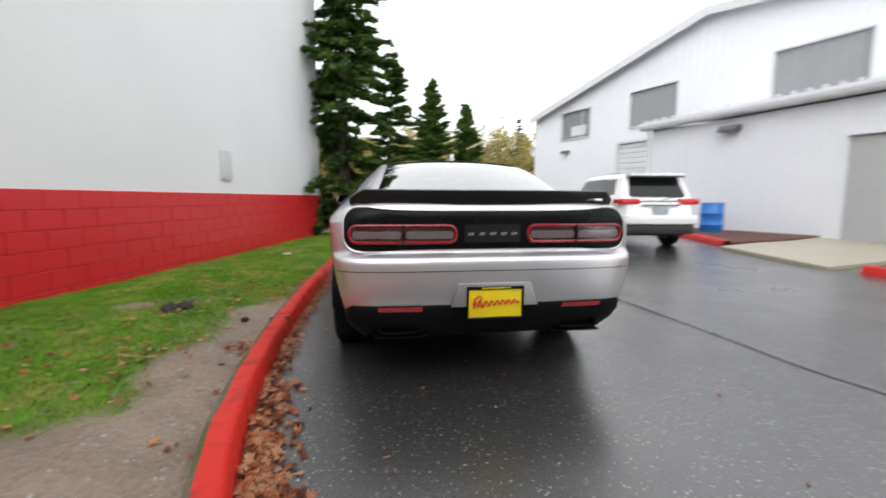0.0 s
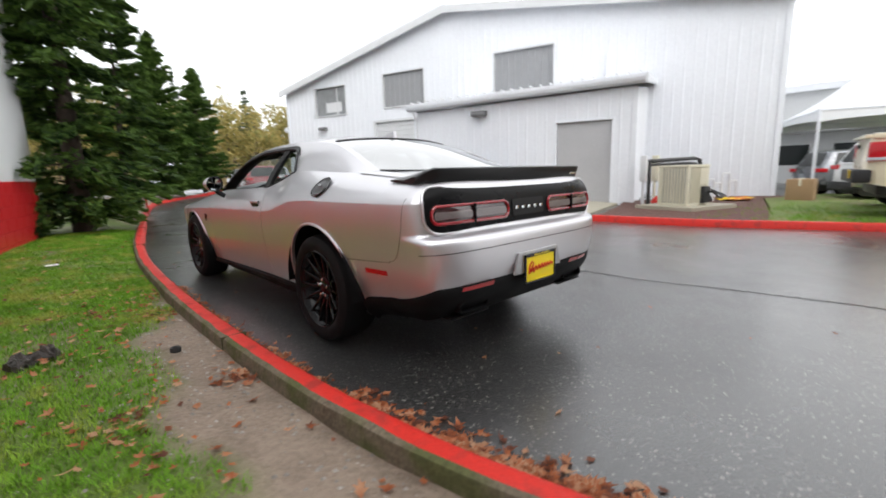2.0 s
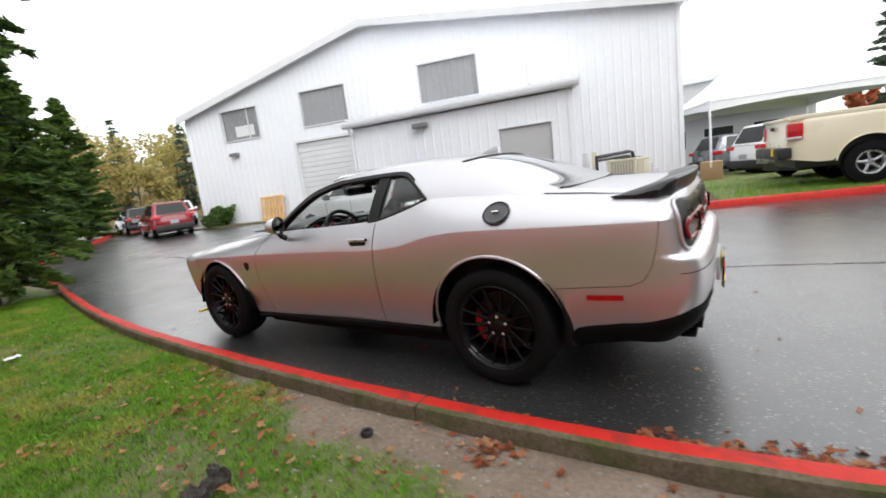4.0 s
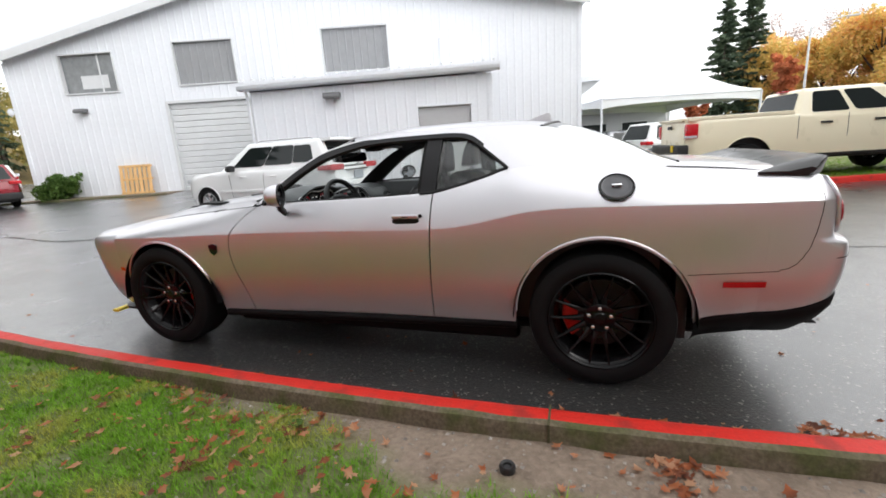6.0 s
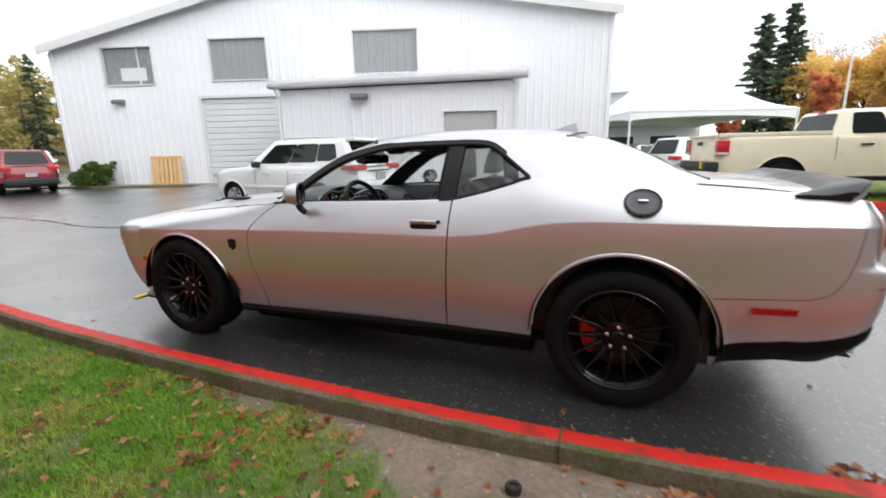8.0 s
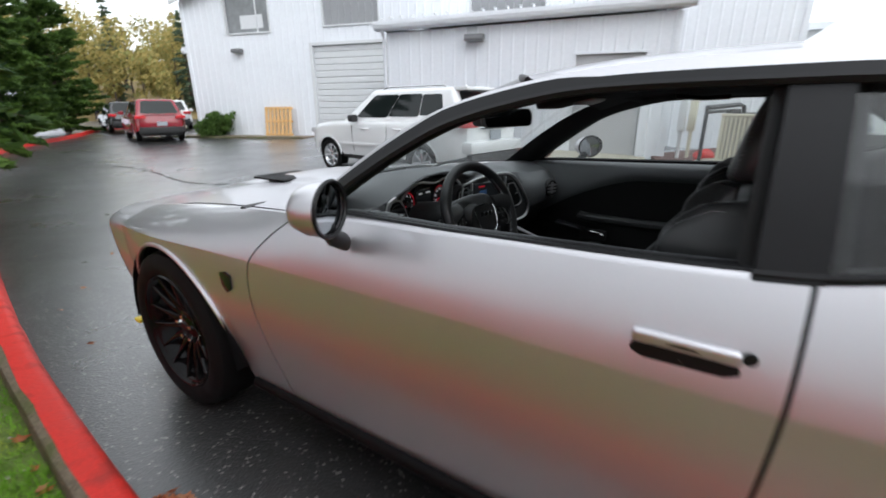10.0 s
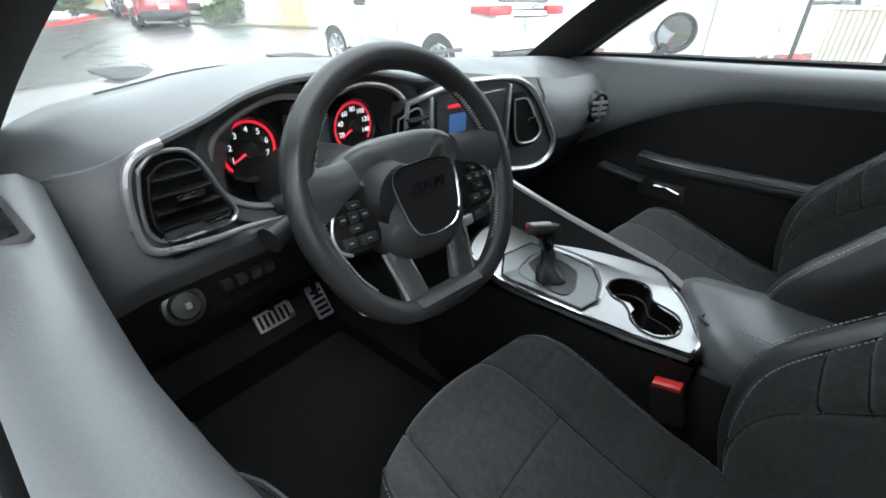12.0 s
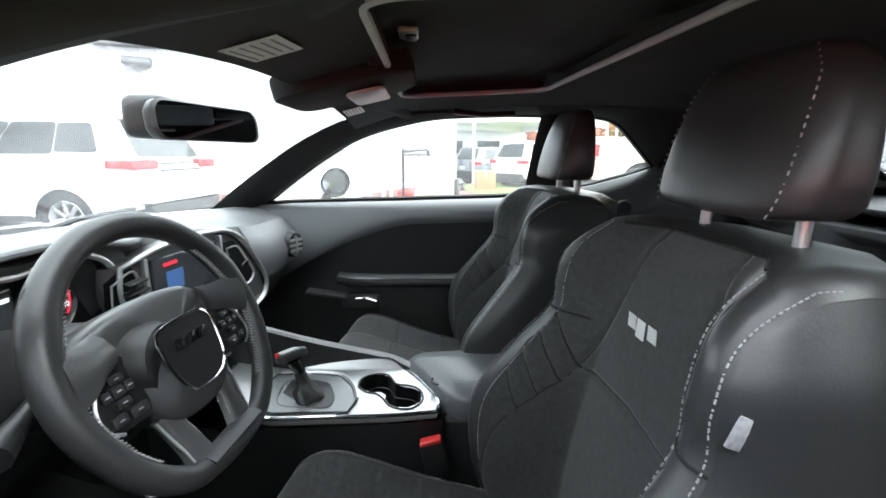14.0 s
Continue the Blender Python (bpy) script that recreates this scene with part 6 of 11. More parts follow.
# door cards: soft top pad, dark scooped middle, armrest, pull
def door_card(s):
    card = new("door_card")
    card.parent = car
    card["label"] = "black door card with a grey padded top"
    yb, yf = 0.96, 1.992 if s < 0 else 2.12
    own = bmesh.new()
    prof = [(-0.050, -0.012), (-0.052, 0.000), (-0.062, 0.003), (-0.095, -0.004), (-0.114, -0.018), (-0.126, -0.045), (-0.128, -0.068), (-0.118, -0.084)]

    def pad_line(k):
        out = []
        for i in range(41):
            y = yb + (yf - yb) * i / 40
            dx, dz = prof[k]
            sweepdown = 0.0
            if k >= 5:
                sweepdown = -0.30 * max(0.0, (y - 1.45) / 0.67) ** 1.5
            inset = 0.017 * (1 - k / 5) if s < 0 and k < 5 else 0.0
            dz += 0.012 * (1 - k / 5) if s < 0 and k < 5 else 0.0
            if s < 0 and k >= 3:
                inset += 0.034 * min(1.0, max(0.0, (y - 1.60) / 0.39))
            out.append(Vector((s * (curve_at(XS, y) + dx - inset), y, curve_at(ZS, y) + dz + sweepdown)))
        return out
    sweep([pad_line(k) for k in range(len(prof))], own)
    # the driver's side takes the copy with shade in its colour
    part("top_pad", own, PAD_SHADED if s < 0 else PAD, card, "grey soft top pad", angle=60)
    own = bmesh.new()
    last = pad_line(len(prof) - 1)
    sweep([last, [Vector((s * 0.755, p.y, p.z - 0.035)) for p in last], [Vector((s * 0.765, p.y, min(p.z - 0.05, 0.76))) for p in last], [Vector((s * 0.760, p.y, 0.62)) for p in last], [Vector((s * 0.735, p.y, 0.50)) for p in last], [Vector((s * 0.74, p.y, 0.30)) for p in last], [Vector((s * 0.80, p.y, 0.25)) for p in last]], own)
    part("panel", own, TRIM_DARK, card, "black moulded panel", angle=60)
    own = bmesh.new()
    pts = smooth_path([(s * 0.742, 1.00, 0.715), (s * 0.712, 1.15, 0.715), (s * 0.705, 1.45, 0.712), (s * 0.715, 1.66, 0.712), (s * 0.750, 1.735, 0.71)], 30)
    tube(pts, lambda t: 0.028, 10, own, flat=0.75)
    arm = part("armrest", own, LEATHER, card, "black padded armrest", angle=60)
    part("piping", tube([Vector(p) + Vector((-s * 0.028, 0, 0.012)) for p in pts], 0.0035, 6), GRAPHITE, arm)
    cup = part("pull_cup", turned(box(-0.01, 0.012, -0.075, 0.075, -0.03, 0.03, 0.012), Matrix.Translation((s * 0.748, 1.65, 0.612))), GRAPHITE, card, "inner handle cup")
    part("pull_lever", tube([(s * 0.732, 1.59, 0.618), (s * 0.728, 1.63, 0.632), (s * 0.730, 1.67, 0.630)], 0.006, 8), CHROME, cup, "chrome door lever")
    part("switch_panel", turned(box(-0.03, 0.03, -0.08, 0.08, -0.006, 0.006, 0.004), Matrix.Translation((s * 0.72, 1.78, 0.655)) @ Matrix.Rotation(radians(8), 4, "X")), GRAPHITE, card)
    return card


door_card(-1)
door_card(1)
# demister grille in the driver's door top
dv = part("door_grille", turned(prism(rounded(0.032, 0.135, 0.006, 3), 0.004, "xy", 0, 0.001), Matrix.Translation((-0.768, 1.832, 1.0060)) @ Matrix.Rotation(radians(-4), 4, "Y")), GRAPHITE, car, "demister grille in the door top")
part("grille_slot", turned(prism(rounded(0.019, 0.115, 0.004, 3), 0.002, "xy", 0.0035), Matrix.Translation((-0.768, 1.832, 1.0060)) @ Matrix.Rotation(radians(-4), 4, "Y")), DIAL, dv)
for s in (-1, 1):
    own = bmesh.new()
    ys = [0.965 + 1.10 * i / 24 for i in range(25)]
    if s < 0:
        lines = ((-0.001, 0.008), (-0.006, 0.015), (-0.018, 0.015), (-0.023, 0.000), (-0.027, -0.001), (-0.031, 0.012), (-0.047, 0.012), (-0.055, -0.004))
    else:
        lines = ((0.002, -0.002), (-0.006, 0.008), (-0.016, 0.004), (-0.030, -0.010))
    sweep([[Vector((s * (curve_at(XS, y) - door_roll(y, s) + dx), y, curve_at(ZS, y) + dz)) for y in ys] for dx, dz in lines], own)
    part("belt_seal", own, BLACK_SATIN, car, "black rubber window seal", angle=50)
for s in (-1, 1):
    own = bmesh.new()
    ys = [-0.30 + 1.27 * i / 24 for i in range(25)]
    sweep([[Vector((s * (curve_at(XS, y) - dx), y, curve_at(ZS, y) + dz)) for y in ys] for dx, dz in ((0.018, 0.004), (0.07, 0.006), (0.105, -0.03), (0.125, -0.13))], own)
    sweep([[Vector((s * (curve_at(XS, y) - 0.125), y, curve_at(ZS, y) - 0.13)) for y in ys], [Vector((s * 0.70, y, 0.60)) for y in ys], [Vector((s * 0.72, y, 0.28)) for y in ys]], own)
    qt = part("quarter_trim", own, TRIM_DARK, car, "black rear side trim", angle=60)
    part("tweeter", turned(lathe([(0.0, 0.034), (0.006, 0.032), (0.008, 0.026), (0.004, 0.024), (0.004, 0.0)], 24, "x", closed=False), Matrix.Translation((s * 0.690, 0.63, 1.0)) @ Matrix.Diagonal((-s, 1, 1, 1))), BLACK_SATIN, qt)

# dashboard
DASH = {
    # x: (y, z) from the screen's foot over the crest to the underside
    -0.74: [(2.20, 0.985), (2.12, 1.000), (2.06, 0.996), (2.028, 0.978), (2.018, 0.95), (2.012, 0.90), (2.012, 0.84), (1.99, 0.78), (2.03, 0.70), (2.08, 0.62), (2.18, 0.58)],
    -0.70: [(2.235, 0.985), (2.14, 1.020), (2.05, 1.018), (1.980, 0.984), (1.962, 0.95), (1.955, 0.90), (1.958, 0.84), (1.99, 0.78), (2.03, 0.70), (2.08, 0.62), (2.18, 0.58)],
    -0.66: [(2.27, 0.985), (2.15, 1.032), (2.04, 1.034), (1.955, 0.992), (1.942, 0.955), (1.940, 0.90), (1.945, 0.845), (1.985, 0.79), (2.03, 0.70), (2.08, 0.62), (2.18, 0.58)],
    -0.62: [(2.30, 0.985), (2.16, 1.038), (2.05, 1.046), (1.942, 1.008), (1.950, 0.985), (1.945, 0.90), (1.945, 0.845), (1.985, 0.79), (2.03, 0.70), (2.08, 0.62), (2.18, 0.58)],
    -0.54: [(2.35, 0.985), (2.17, 1.046), (2.05, 1.060), (1.942, 1.031), (1.962, 1.012), (1.955, 0.90), (1.950, 0.850), (1.985, 0.79), (2.03, 0.70), (2.09, 0.62), (2.19, 0.58)],
    -0.48: [(2.39, 0.985), (2.18, 1.052), (2.05, 1.071), (1.942, 1.052), (1.985, 1.034), (2.050, 0.875), (1.955, 0.852), (1.985, 0.79), (2.03, 0.70), (2.09, 0.62), (2.19, 0.58)],
    -0.40: [(2.42, 0.985), (2.19, 1.054), (2.06, 1.076), (1.942, 1.064), (2.010, 1.050), (2.055, 0.872), (1.960, 0.852), (1.985, 0.79), (2.03, 0.70), (2.10, 0.62), (2.20, 0.58)],
    -0.25: [(2.44, 0.985), (2.20, 1.048), (2.07, 1.068), (1.945, 1.058), (2.010, 1.044), (2.055, 0.872), (1.960, 0.852), (1.985, 0.78), (2.03, 0.70), (2.10, 0.62), (2.20, 0.58)],
    -0.12: [(2.45, 0.985), (2.20, 1.040), (2.07, 1.050), (1.950, 1.032), (1.985, 1.012), (2.000, 0.900), (1.945, 0.845), (1.955, 0.77), (1.98, 0.70), (2.04, 0.62), (2.18, 0.58)],
    0.02: [(2.46, 0.985), (2.20, 1.035), (2.07, 1.038), (1.985, 1.025), (1.955, 0.99), (1.945, 0.90), (1.925, 0.83), (1.92, 0.76), (1.93, 0.70), (1.97, 0.62), (2.15, 0.58)],
    0.25: [(2.43, 0.985), (2.18, 1.022), (2.06, 1.018), (1.965, 0.995), (1.945, 0.955), (1.945, 0.88), (1.945, 0.82), (1.96, 0.75), (2.0, 0.68), (2.07, 0.60), (2.18, 0.57)],
    0.38: [(2.39, 0.985), (2.16, 1.014), (2.05, 1.006), (1.955, 0.980), (1.925, 0.935), (1.915, 0.87), (1.925, 0.81), (1.96, 0.745), (2.0, 0.67), (2.07, 0.595), (2.18, 0.57)],
    0.50: [(2.35, 0.985), (2.15, 1.008), (2.04, 0.998), (1.955, 0.965), (1.91, 0.915), (1.895, 0.86), (1.91, 0.80), (1.95, 0.74), (2.0, 0.66), (2.07, 0.59), (2.18, 0.57)],
    0.74: [(2.20, 0.985), (2.10, 0.998), (2.02, 0.988), (1.945, 0.955), (1.90, 0.91), (1.88, 0.86), (1.90, 0.80), (1.95, 0.74), (2.0, 0.66), (2.07, 0.59), (2.18, 0.57)],
}
dx_keys = sorted(DASH)


def dash_point(x, k):
    i, f = int(k), k - int(k)
    i2 = min(10, i + 1)
    def at(j):
        return Vector((x, curve_at([(q, DASH[q][j][0]) for q in dx_keys], x), curve_at([(q, DASH[q][j][1]) for q in dx_keys], x)))
    return at(i).lerp(at(i2), f)


own = bmesh.new()
xs = [-0.74 + 1.48 * i / 60 for i in range(61)]
sweep([[dash_point(x, k) for x in xs] for k in [0, 0.5, 1, 1.5, 2, 2.3, 2.6, 2.8, 2.93, 3]], own)
dash = part("dashboard", own, PAD, car, "grey padded dashboard", angle=55)
own = bmesh.new()
sweep([[dash_point(x, k) for x in xs] for k in [3, 3.2, 3.6, 4, 4.5, 5, 5.5, 6, 6.5, 7]], own)
part("dash_face", own, DASH_TRIM, dash, "charcoal dash face", angle=55)
own = bmesh.new()
sweep([[dash_point(x, k) for x in xs] for k in [7, 8, 9, 10]], own)
part("knee_panel", own, TRIM_DARK, dash, angle=55)
own = bmesh.new()
xs2 = [0.36 + 0.38 * i / 20 for i in range(21)]
sweep([[dash_point(x, k) + Vector((0, -0.004, 0)) for x in xs2] for k in [3, 3.3, 3.6, 4, 4.5, 5, 5.5, 6]], own)
part("passenger_pad", own, PAD, dash, "grey padded passenger side", angle=55)
part("hood_lip", tube([dash_point(x, 3) + Vector((0, 0.003, -0.002)) for x in [-0.70 + 0.70 * i / 60 for i in range(61)]], 0.0065, 8), PAD, dash, "rolled padded lip over the instruments")
part("dash_crease", tube([dash_point(x, 1.25) + Vector((0, 0, 0.001)) for x in [-0.60 + 0.3 * i / 20 for i in range(21)]], 0.0025, 5), DIAL, dash)


def ring(pts, y_of, r, material, parent, label="", n=70):
    """A rounded loop drawn in x and z, lying at y_of(x, z)."""
    loop = smooth_path([(*p, 0) for p in pts + pts[:1]], n)[:-1]
    return part("bezel", tube([(x, y_of(x, z), z) for x, z, _ in loop], r, 8, closed=True, flat=0.7), material, parent, label)


# instrument cluster behind the wheel
CL_Y = 1.985
cl_pts = [(-0.54, 0.955), (-0.523, 0.995), (-0.478, 1.022), (-0.418, 1.036), (-0.363, 1.028), (-0.323, 1.024), (-0.263, 1.034), (-0.203, 1.026), (-0.153, 0.998), (-0.133, 0.95), (-0.143, 0.905), (-0.193, 0.88), (-0.278, 0.868), (-0.378, 0.868), (-0.478, 0.88), (-0.526, 0.912)]
cluster = new("instrument_cluster")
cluster.parent = dash
own = bmesh.new()
loop = smooth_path([(*p, 0) for p in cl_pts + cl_pts[:1]], 60)[:-1]
own.faces.new([own.verts.new((x, CL_Y + 0.030, z)) for x, z, _ in loop])
sweep([[Vector((x, CL_Y + 0.030, z)) for x, z, _ in loop + loop[:1]], [Vector((x, CL_Y - 0.012, z)) for x, z, _ in loop + loop[:1]]], own)
part("binnacle", own, DIAL, cluster, "black instrument binnacle", angle=40)
ring(cl_pts, lambda x, z: CL_Y - 0.016, 0.0060, TRIM_RING, cluster, "satin silver surround")
own = bmesh.new()
lip_at = lambda x: dash_point(x, 3).z - 0.006
sweep([[Vector((x, CL_Y - 0.014, z)) for x, z, _ in loop + loop[:1]], [Vector((-0.338 + (x + 0.338) * 1.05, CL_Y - 0.020, min(lip_at(x), 0.95 + (z - 0.95) * 1.10))) for x, z, _ in loop + loop[:1]], [Vector((-0.338 + (x + 0.338) * 1.13, CL_Y - 0.030, min(lip_at(x) - 0.002, 0.95 + (z - 0.95) * 1.24))) for x, z, _ in loop + loop[:1]], [Vector((-0.338 + (x + 0.338) * 1.17, CL_Y - 0.015, min(lip_at(x) - 0.004, 0.95 + (z - 0.95) * 1.28))) for x, z, _ in loop + loop[:1]]], own)
part("cluster_hood", own, DASH_TRIM, cluster, angle=60)


def gauge(cx, cz, r, numerals, needle, span=(220, -40)):
    g = part("gauge", turned(lathe([(0.0, 0.0), (0.0, r * 1.05), (-0.008, r * 1.12), (-0.010, r * 1.16), (0.004, r * 1.2)], 40, "y", closed=False), Matrix.Translation((cx, CL_Y + 0.018, cz))), DIAL, cluster, "round black gauge with red ring")
    a0, a1 = radians(span[0]), radians(span[1])
    own = bmesh.new()
    for i in range(36):
        a, b = a0 + (a1 - a0) * i / 36, a0 + (a1 - a0) * (i + 1) / 36
        sweep([[Vector((cx + q * math.cos(a), CL_Y + 0.015, cz + q * math.sin(a))) for q in (r * 0.93, r * 1.04)], [Vector((cx + q * math.cos(b), CL_Y + 0.015, cz + q * math.sin(b))) for q in (r * 0.93, r * 1.04)]], own)
    part("red_ring", own, GLOW_RED, g, "lit red scale ring")
    for i, n in enumerate(numerals):
        a = a0 + (a1 - a0) * (i + 0.5) / len(numerals)
        m = Matrix.Translation((cx + r * 0.72 * math.cos(a), CL_Y + 0.014, cz + r * 0.72 * math.sin(a))) @ Matrix.Rotation(radians(90), 4, "X")
        ob = writing("numeral", n, r * 0.30, m, GLOW_WHITE, g, 0.0004)
    a = radians(needle)
    own = bmesh.new()
    tube([(cx, CL_Y + 0.010, cz), (cx + r * 0.8 * math.cos(a), CL_Y + 0.010, cz + r * 0.8 * math.sin(a))], lambda t: 0.003 - 0.0018 * t, 6, own)
    part("needle", own, GLOW_RED, g, "red needle")
    part("gauge_hub", turned(lathe([(0.0, 0.012), (-0.006, 0.010), (-0.006, 0.0)], 16, "y", closed=False), Matrix.Translation((cx, CL_Y + 0.013, cz))), TRIM_DARK, g)
    return g


gauge(-0.461, 0.960, 0.043, ["1", "2", "3", "4", "5", "6", "7"], 205)
gauge(-0.254, 0.957, 0.043, ["20", "40", "60", "80", "100", "120", "140"], 208)
own = bmesh.new()
info = part("info_display", box(-0.393, -0.303, CL_Y + 0.020, CL_Y + 0.026, 0.90, 1.0, 0.004), SCREEN, cluster, "small dark display")
for x0, x1, z, q in ((-0.383, -0.363, 0.985, GLOW_WHITE), (-0.338, -0.313, 0.985, GLOW_WHITE), (-0.378, -0.353, 0.925, GLOW_AMBER), (-0.343, -0.318, 0.925, GLOW_AMBER), (-0.363, -0.333, 0.908, GLOW_AMBER)):
    part("display_bar", box(x0, x1, CL_Y + 0.017, CL_Y + 0.0195, z - 0.003, z + 0.003), q, info, smooth=False)

# left outer vent in its silver loop
VY = lambda x, z: 1.926 + 0.10 * max(0, z - 0.93)
vent_pts = [(-0.632, 0.988), (-0.611, 1.002), (-0.578, 1.000), (-0.563, 0.982), (-0.547, 0.937), (-0.535, 0.906), (-0.542, 0.895), (-0.573, 0.892), (-0.632, 0.897), (-0.644, 0.914), (-0.641, 0.954)]


def vent(parent, pts, y_of, bar_r, slats, outer=True, tab=True, flip=False):
    v = new("air_vent")
    v.parent = parent
    cx = sum(p[0] for p in pts) / len(pts)
    cz = sum(p[1] for p in pts) / len(pts)
    if outer:
        ring(pts, y_of, bar_r, TRIM_RING, v, "satin silver vent surround")
    inner = [(cx + (a - cx) * 0.84, cz + (b - cz) * 0.80) for a, b in pts]
    ring(inner, lambda x, z: y_of(x, z) - 0.004, bar_r * 0.55, TRIM_DARK if outer else SATIN, v)
    own = bmesh.new()
    lp = smooth_path([(*p, 0) for p in pts + pts[:1]], 40)[:-1]
    own.faces.new([own.verts.new((x, y_of(x, z) + 0.004, z)) for x, z, _ in lp])
    part("vent_plate", own, VENT_BLACK, v)
    own = bmesh.new()
    lp = smooth_path([(*p, 0) for p in inner + inner[:1]], 40)[:-1]
    own.faces.new([own.verts.new((x, y_of(x, z) + 0.001, z)) for x, z, _ in lp])
    part("vent_mouth", own, VENT_BLACK, v)
    lo, hi = min(p[1] for p in inner), max(p[1] for p in inner)
    for i in range(slats):
        z = lo + (hi - lo) * (i + 0.7) / (slats + 0.4)
        xsn = [p[0] for p in lp if abs(p[1] - z) < 0.016]
        if len(xsn) > 1:
            part("slat", turned(box(min(xsn) + 0.004, max(xsn) - 0.004, -0.010, 0.004, -0.002, 0.002, 0.001), Matrix.Translation((0, y_of(0, z), z)) @ Matrix.Rotation(radians(20), 4, "X")), VENT_BLACK, v)
    if tab:
        part("vent_tab", box(cx - 0.018, cx + 0.018, y_of(cx, cz) - 0.018, y_of(cx, cz) - 0.008, cz + 0.004, cz + 0.012, 0.003), CHROME, v, "bright vent tab")
    return v


lv = vent(dash, vent_pts, VY, 0.0036, 4)
part("vent_button", box(-0.583, -0.548, VY(0, 0.903) - 0.012, VY(0, 0.903) - 0.002, 0.899, 0.909, 0.003), CHROME, lv, "chrome-edged switch")
part("vent_sill", box(-0.630, -0.545, VY(0, 0.9) - 0.006, VY(0, 0.9) + 0.0, 0.897, 0.913, 0.003), GRAPHITE, lv, "grey sill of the vent")
part("trim_blade", tube([Vector((x, VY(x, z) - 0.004, z)) for x, z in smooth_path([(-0.600, 1.014), (-0.622, 1.009), (-0.640, 0.998), (-0.650, 0.977), (-0.656, 0.945), (-0.657, 0.912), (-0.651, 0.893), (-0.634, 0.884), (-0.576, 0.878), (-0.521, 0.877), (-0.455, 0.870)], 48)], lambda t: 0.006 - 0.003 * t * t, 8), TRIM_RING, dash, "silver blade round the vent")
own = bmesh.new()
xs3 = [-0.74 + 0.115 * i / 14 for i in range(15)]
sweep([[dash_point(x, k) + Vector((0, -0.004, 0)) for x in xs3] for k in [3, 3.3, 3.7, 4, 4.5, 5, 5.5, 6, 6.5]], own)
part("driver_end_pad", own, PAD, dash, "grey padded dash end", angle=55)
own = bmesh.new()
xs4 = [-0.74 + 0.28 * i / 14 for i in range(15)]
sweep([[dash_point(x, k) + Vector((0, -0.005 + 0.001 * (k > 6.4), 0)) for x in xs4] for k in [5.75, 6, 6.3, 6.6, 6.9]], own)
part("lower_end_pad", own, PAD, dash, "grey padding under the vent", angle=55)

# centre stack
CY = lambda x, z: 1.935 - 0.13 * x
stack_pts = [(-0.161, 0.99), (-0.055, 1.009), (0.073, 1.013), (0.171, 1.003), (0.237, 0.969), (0.309, 0.89), (0.353, 0.826), (0.342, 0.784), (0.272, 0.768), (0.179, 0.781), (0.073, 0.803), (-0.055, 0.842), (-0.149, 0.894), (-0.168, 0.94)]
stack = new("centre_stack")
stack.parent = dash
own = bmesh.new()
lp = smooth_path([(*p, 0) for p in stack_pts + stack_pts[:1]], 60)[:-1]
own.faces.new([own.verts.new((x, CY(x, z) - 0.004, z)) for x, z, _ in lp])
sweep([[Vector((x, CY(x, z) - 0.004, z)) for x, z, _ in lp + lp[:1]], [Vector((x * 1.02, CY(x, z) + 0.03, z)) for x, z, _ in lp + lp[:1]]], own)
part("stack_panel", own, GRAPHITE, stack, "graphite centre panel", angle=40)
ring(stack_pts, lambda x, z: CY(x, z) - 0.010, 0.0070, TRIM_RING, stack, "satin silver surround")
vent(stack, [(-0.195, 0.972), (-0.135, 0.989), (-0.120, 0.934), (-0.130, 0.889), (-0.195, 0.909)], lambda x, z: CY(x, z) - 0.010, 0.005, 4, outer=False)
vent(stack, [(0.148, 0.973), (0.207, 0.968), (0.253, 0.913), (0.291, 0.855), (0.256, 0.829), (0.175, 0.848)], lambda x, z: CY(x, z) - 0.010, 0.006, 5, outer=False)
STACK_TURN = Matrix.Translation((0.0, CY(0, 0), 0)) @ Matrix.Rotation(math.atan(-0.13), 4, "Z")
scr = part("touchscreen", turned(box(-0.088, 0.128, -0.014, -0.005, 0.866, 0.988, 0.004), STACK_TURN), SCREEN, stack, "glossy touchscreen with sky reflection")
part("screen_tile", turned(box(-0.055, -0.005, -0.0156, -0.0142, 0.915, 0.955), STACK_TURN), GLOW_BLUE, scr, "blue screen area", smooth=False)
part("screen_tile", turned(box(-0.060, -0.020, -0.0156, -0.0142, 0.968, 0.975), STACK_TURN), GLOW_RED, scr, smooth=False)
for x0 in (-0.108, 0.140):
    part("screen_bar", turned(box(x0, x0 + 0.010, -0.014, -0.003, 0.850, 0.996, 0.003), STACK_TURN), TRIM_RING, stack, "satin silver upright beside the screen")
# controls under the screen
for i, (z, y) in enumerate(((0.805, 1.900), (0.770, 1.890), (0.735, 1.880))):
    for j in range(3):
        part("climate_button", turned(box(-0.030, 0.030, -0.012, 0.010, -0.012, 0.012, 0.004), Matrix.Translation((-0.065 + j * 0.070, y, z - 0.01)) @ Matrix.Rotation(radians(-18), 4, "X")), GRAPHITE if (i + j) % 2 else SATIN, stack, "climate control button")
part("lower_centre_panel", box(-0.13, 0.17, 1.895, 1.96, 0.62, 0.84, 0.02), TRIM_DARK, stack)
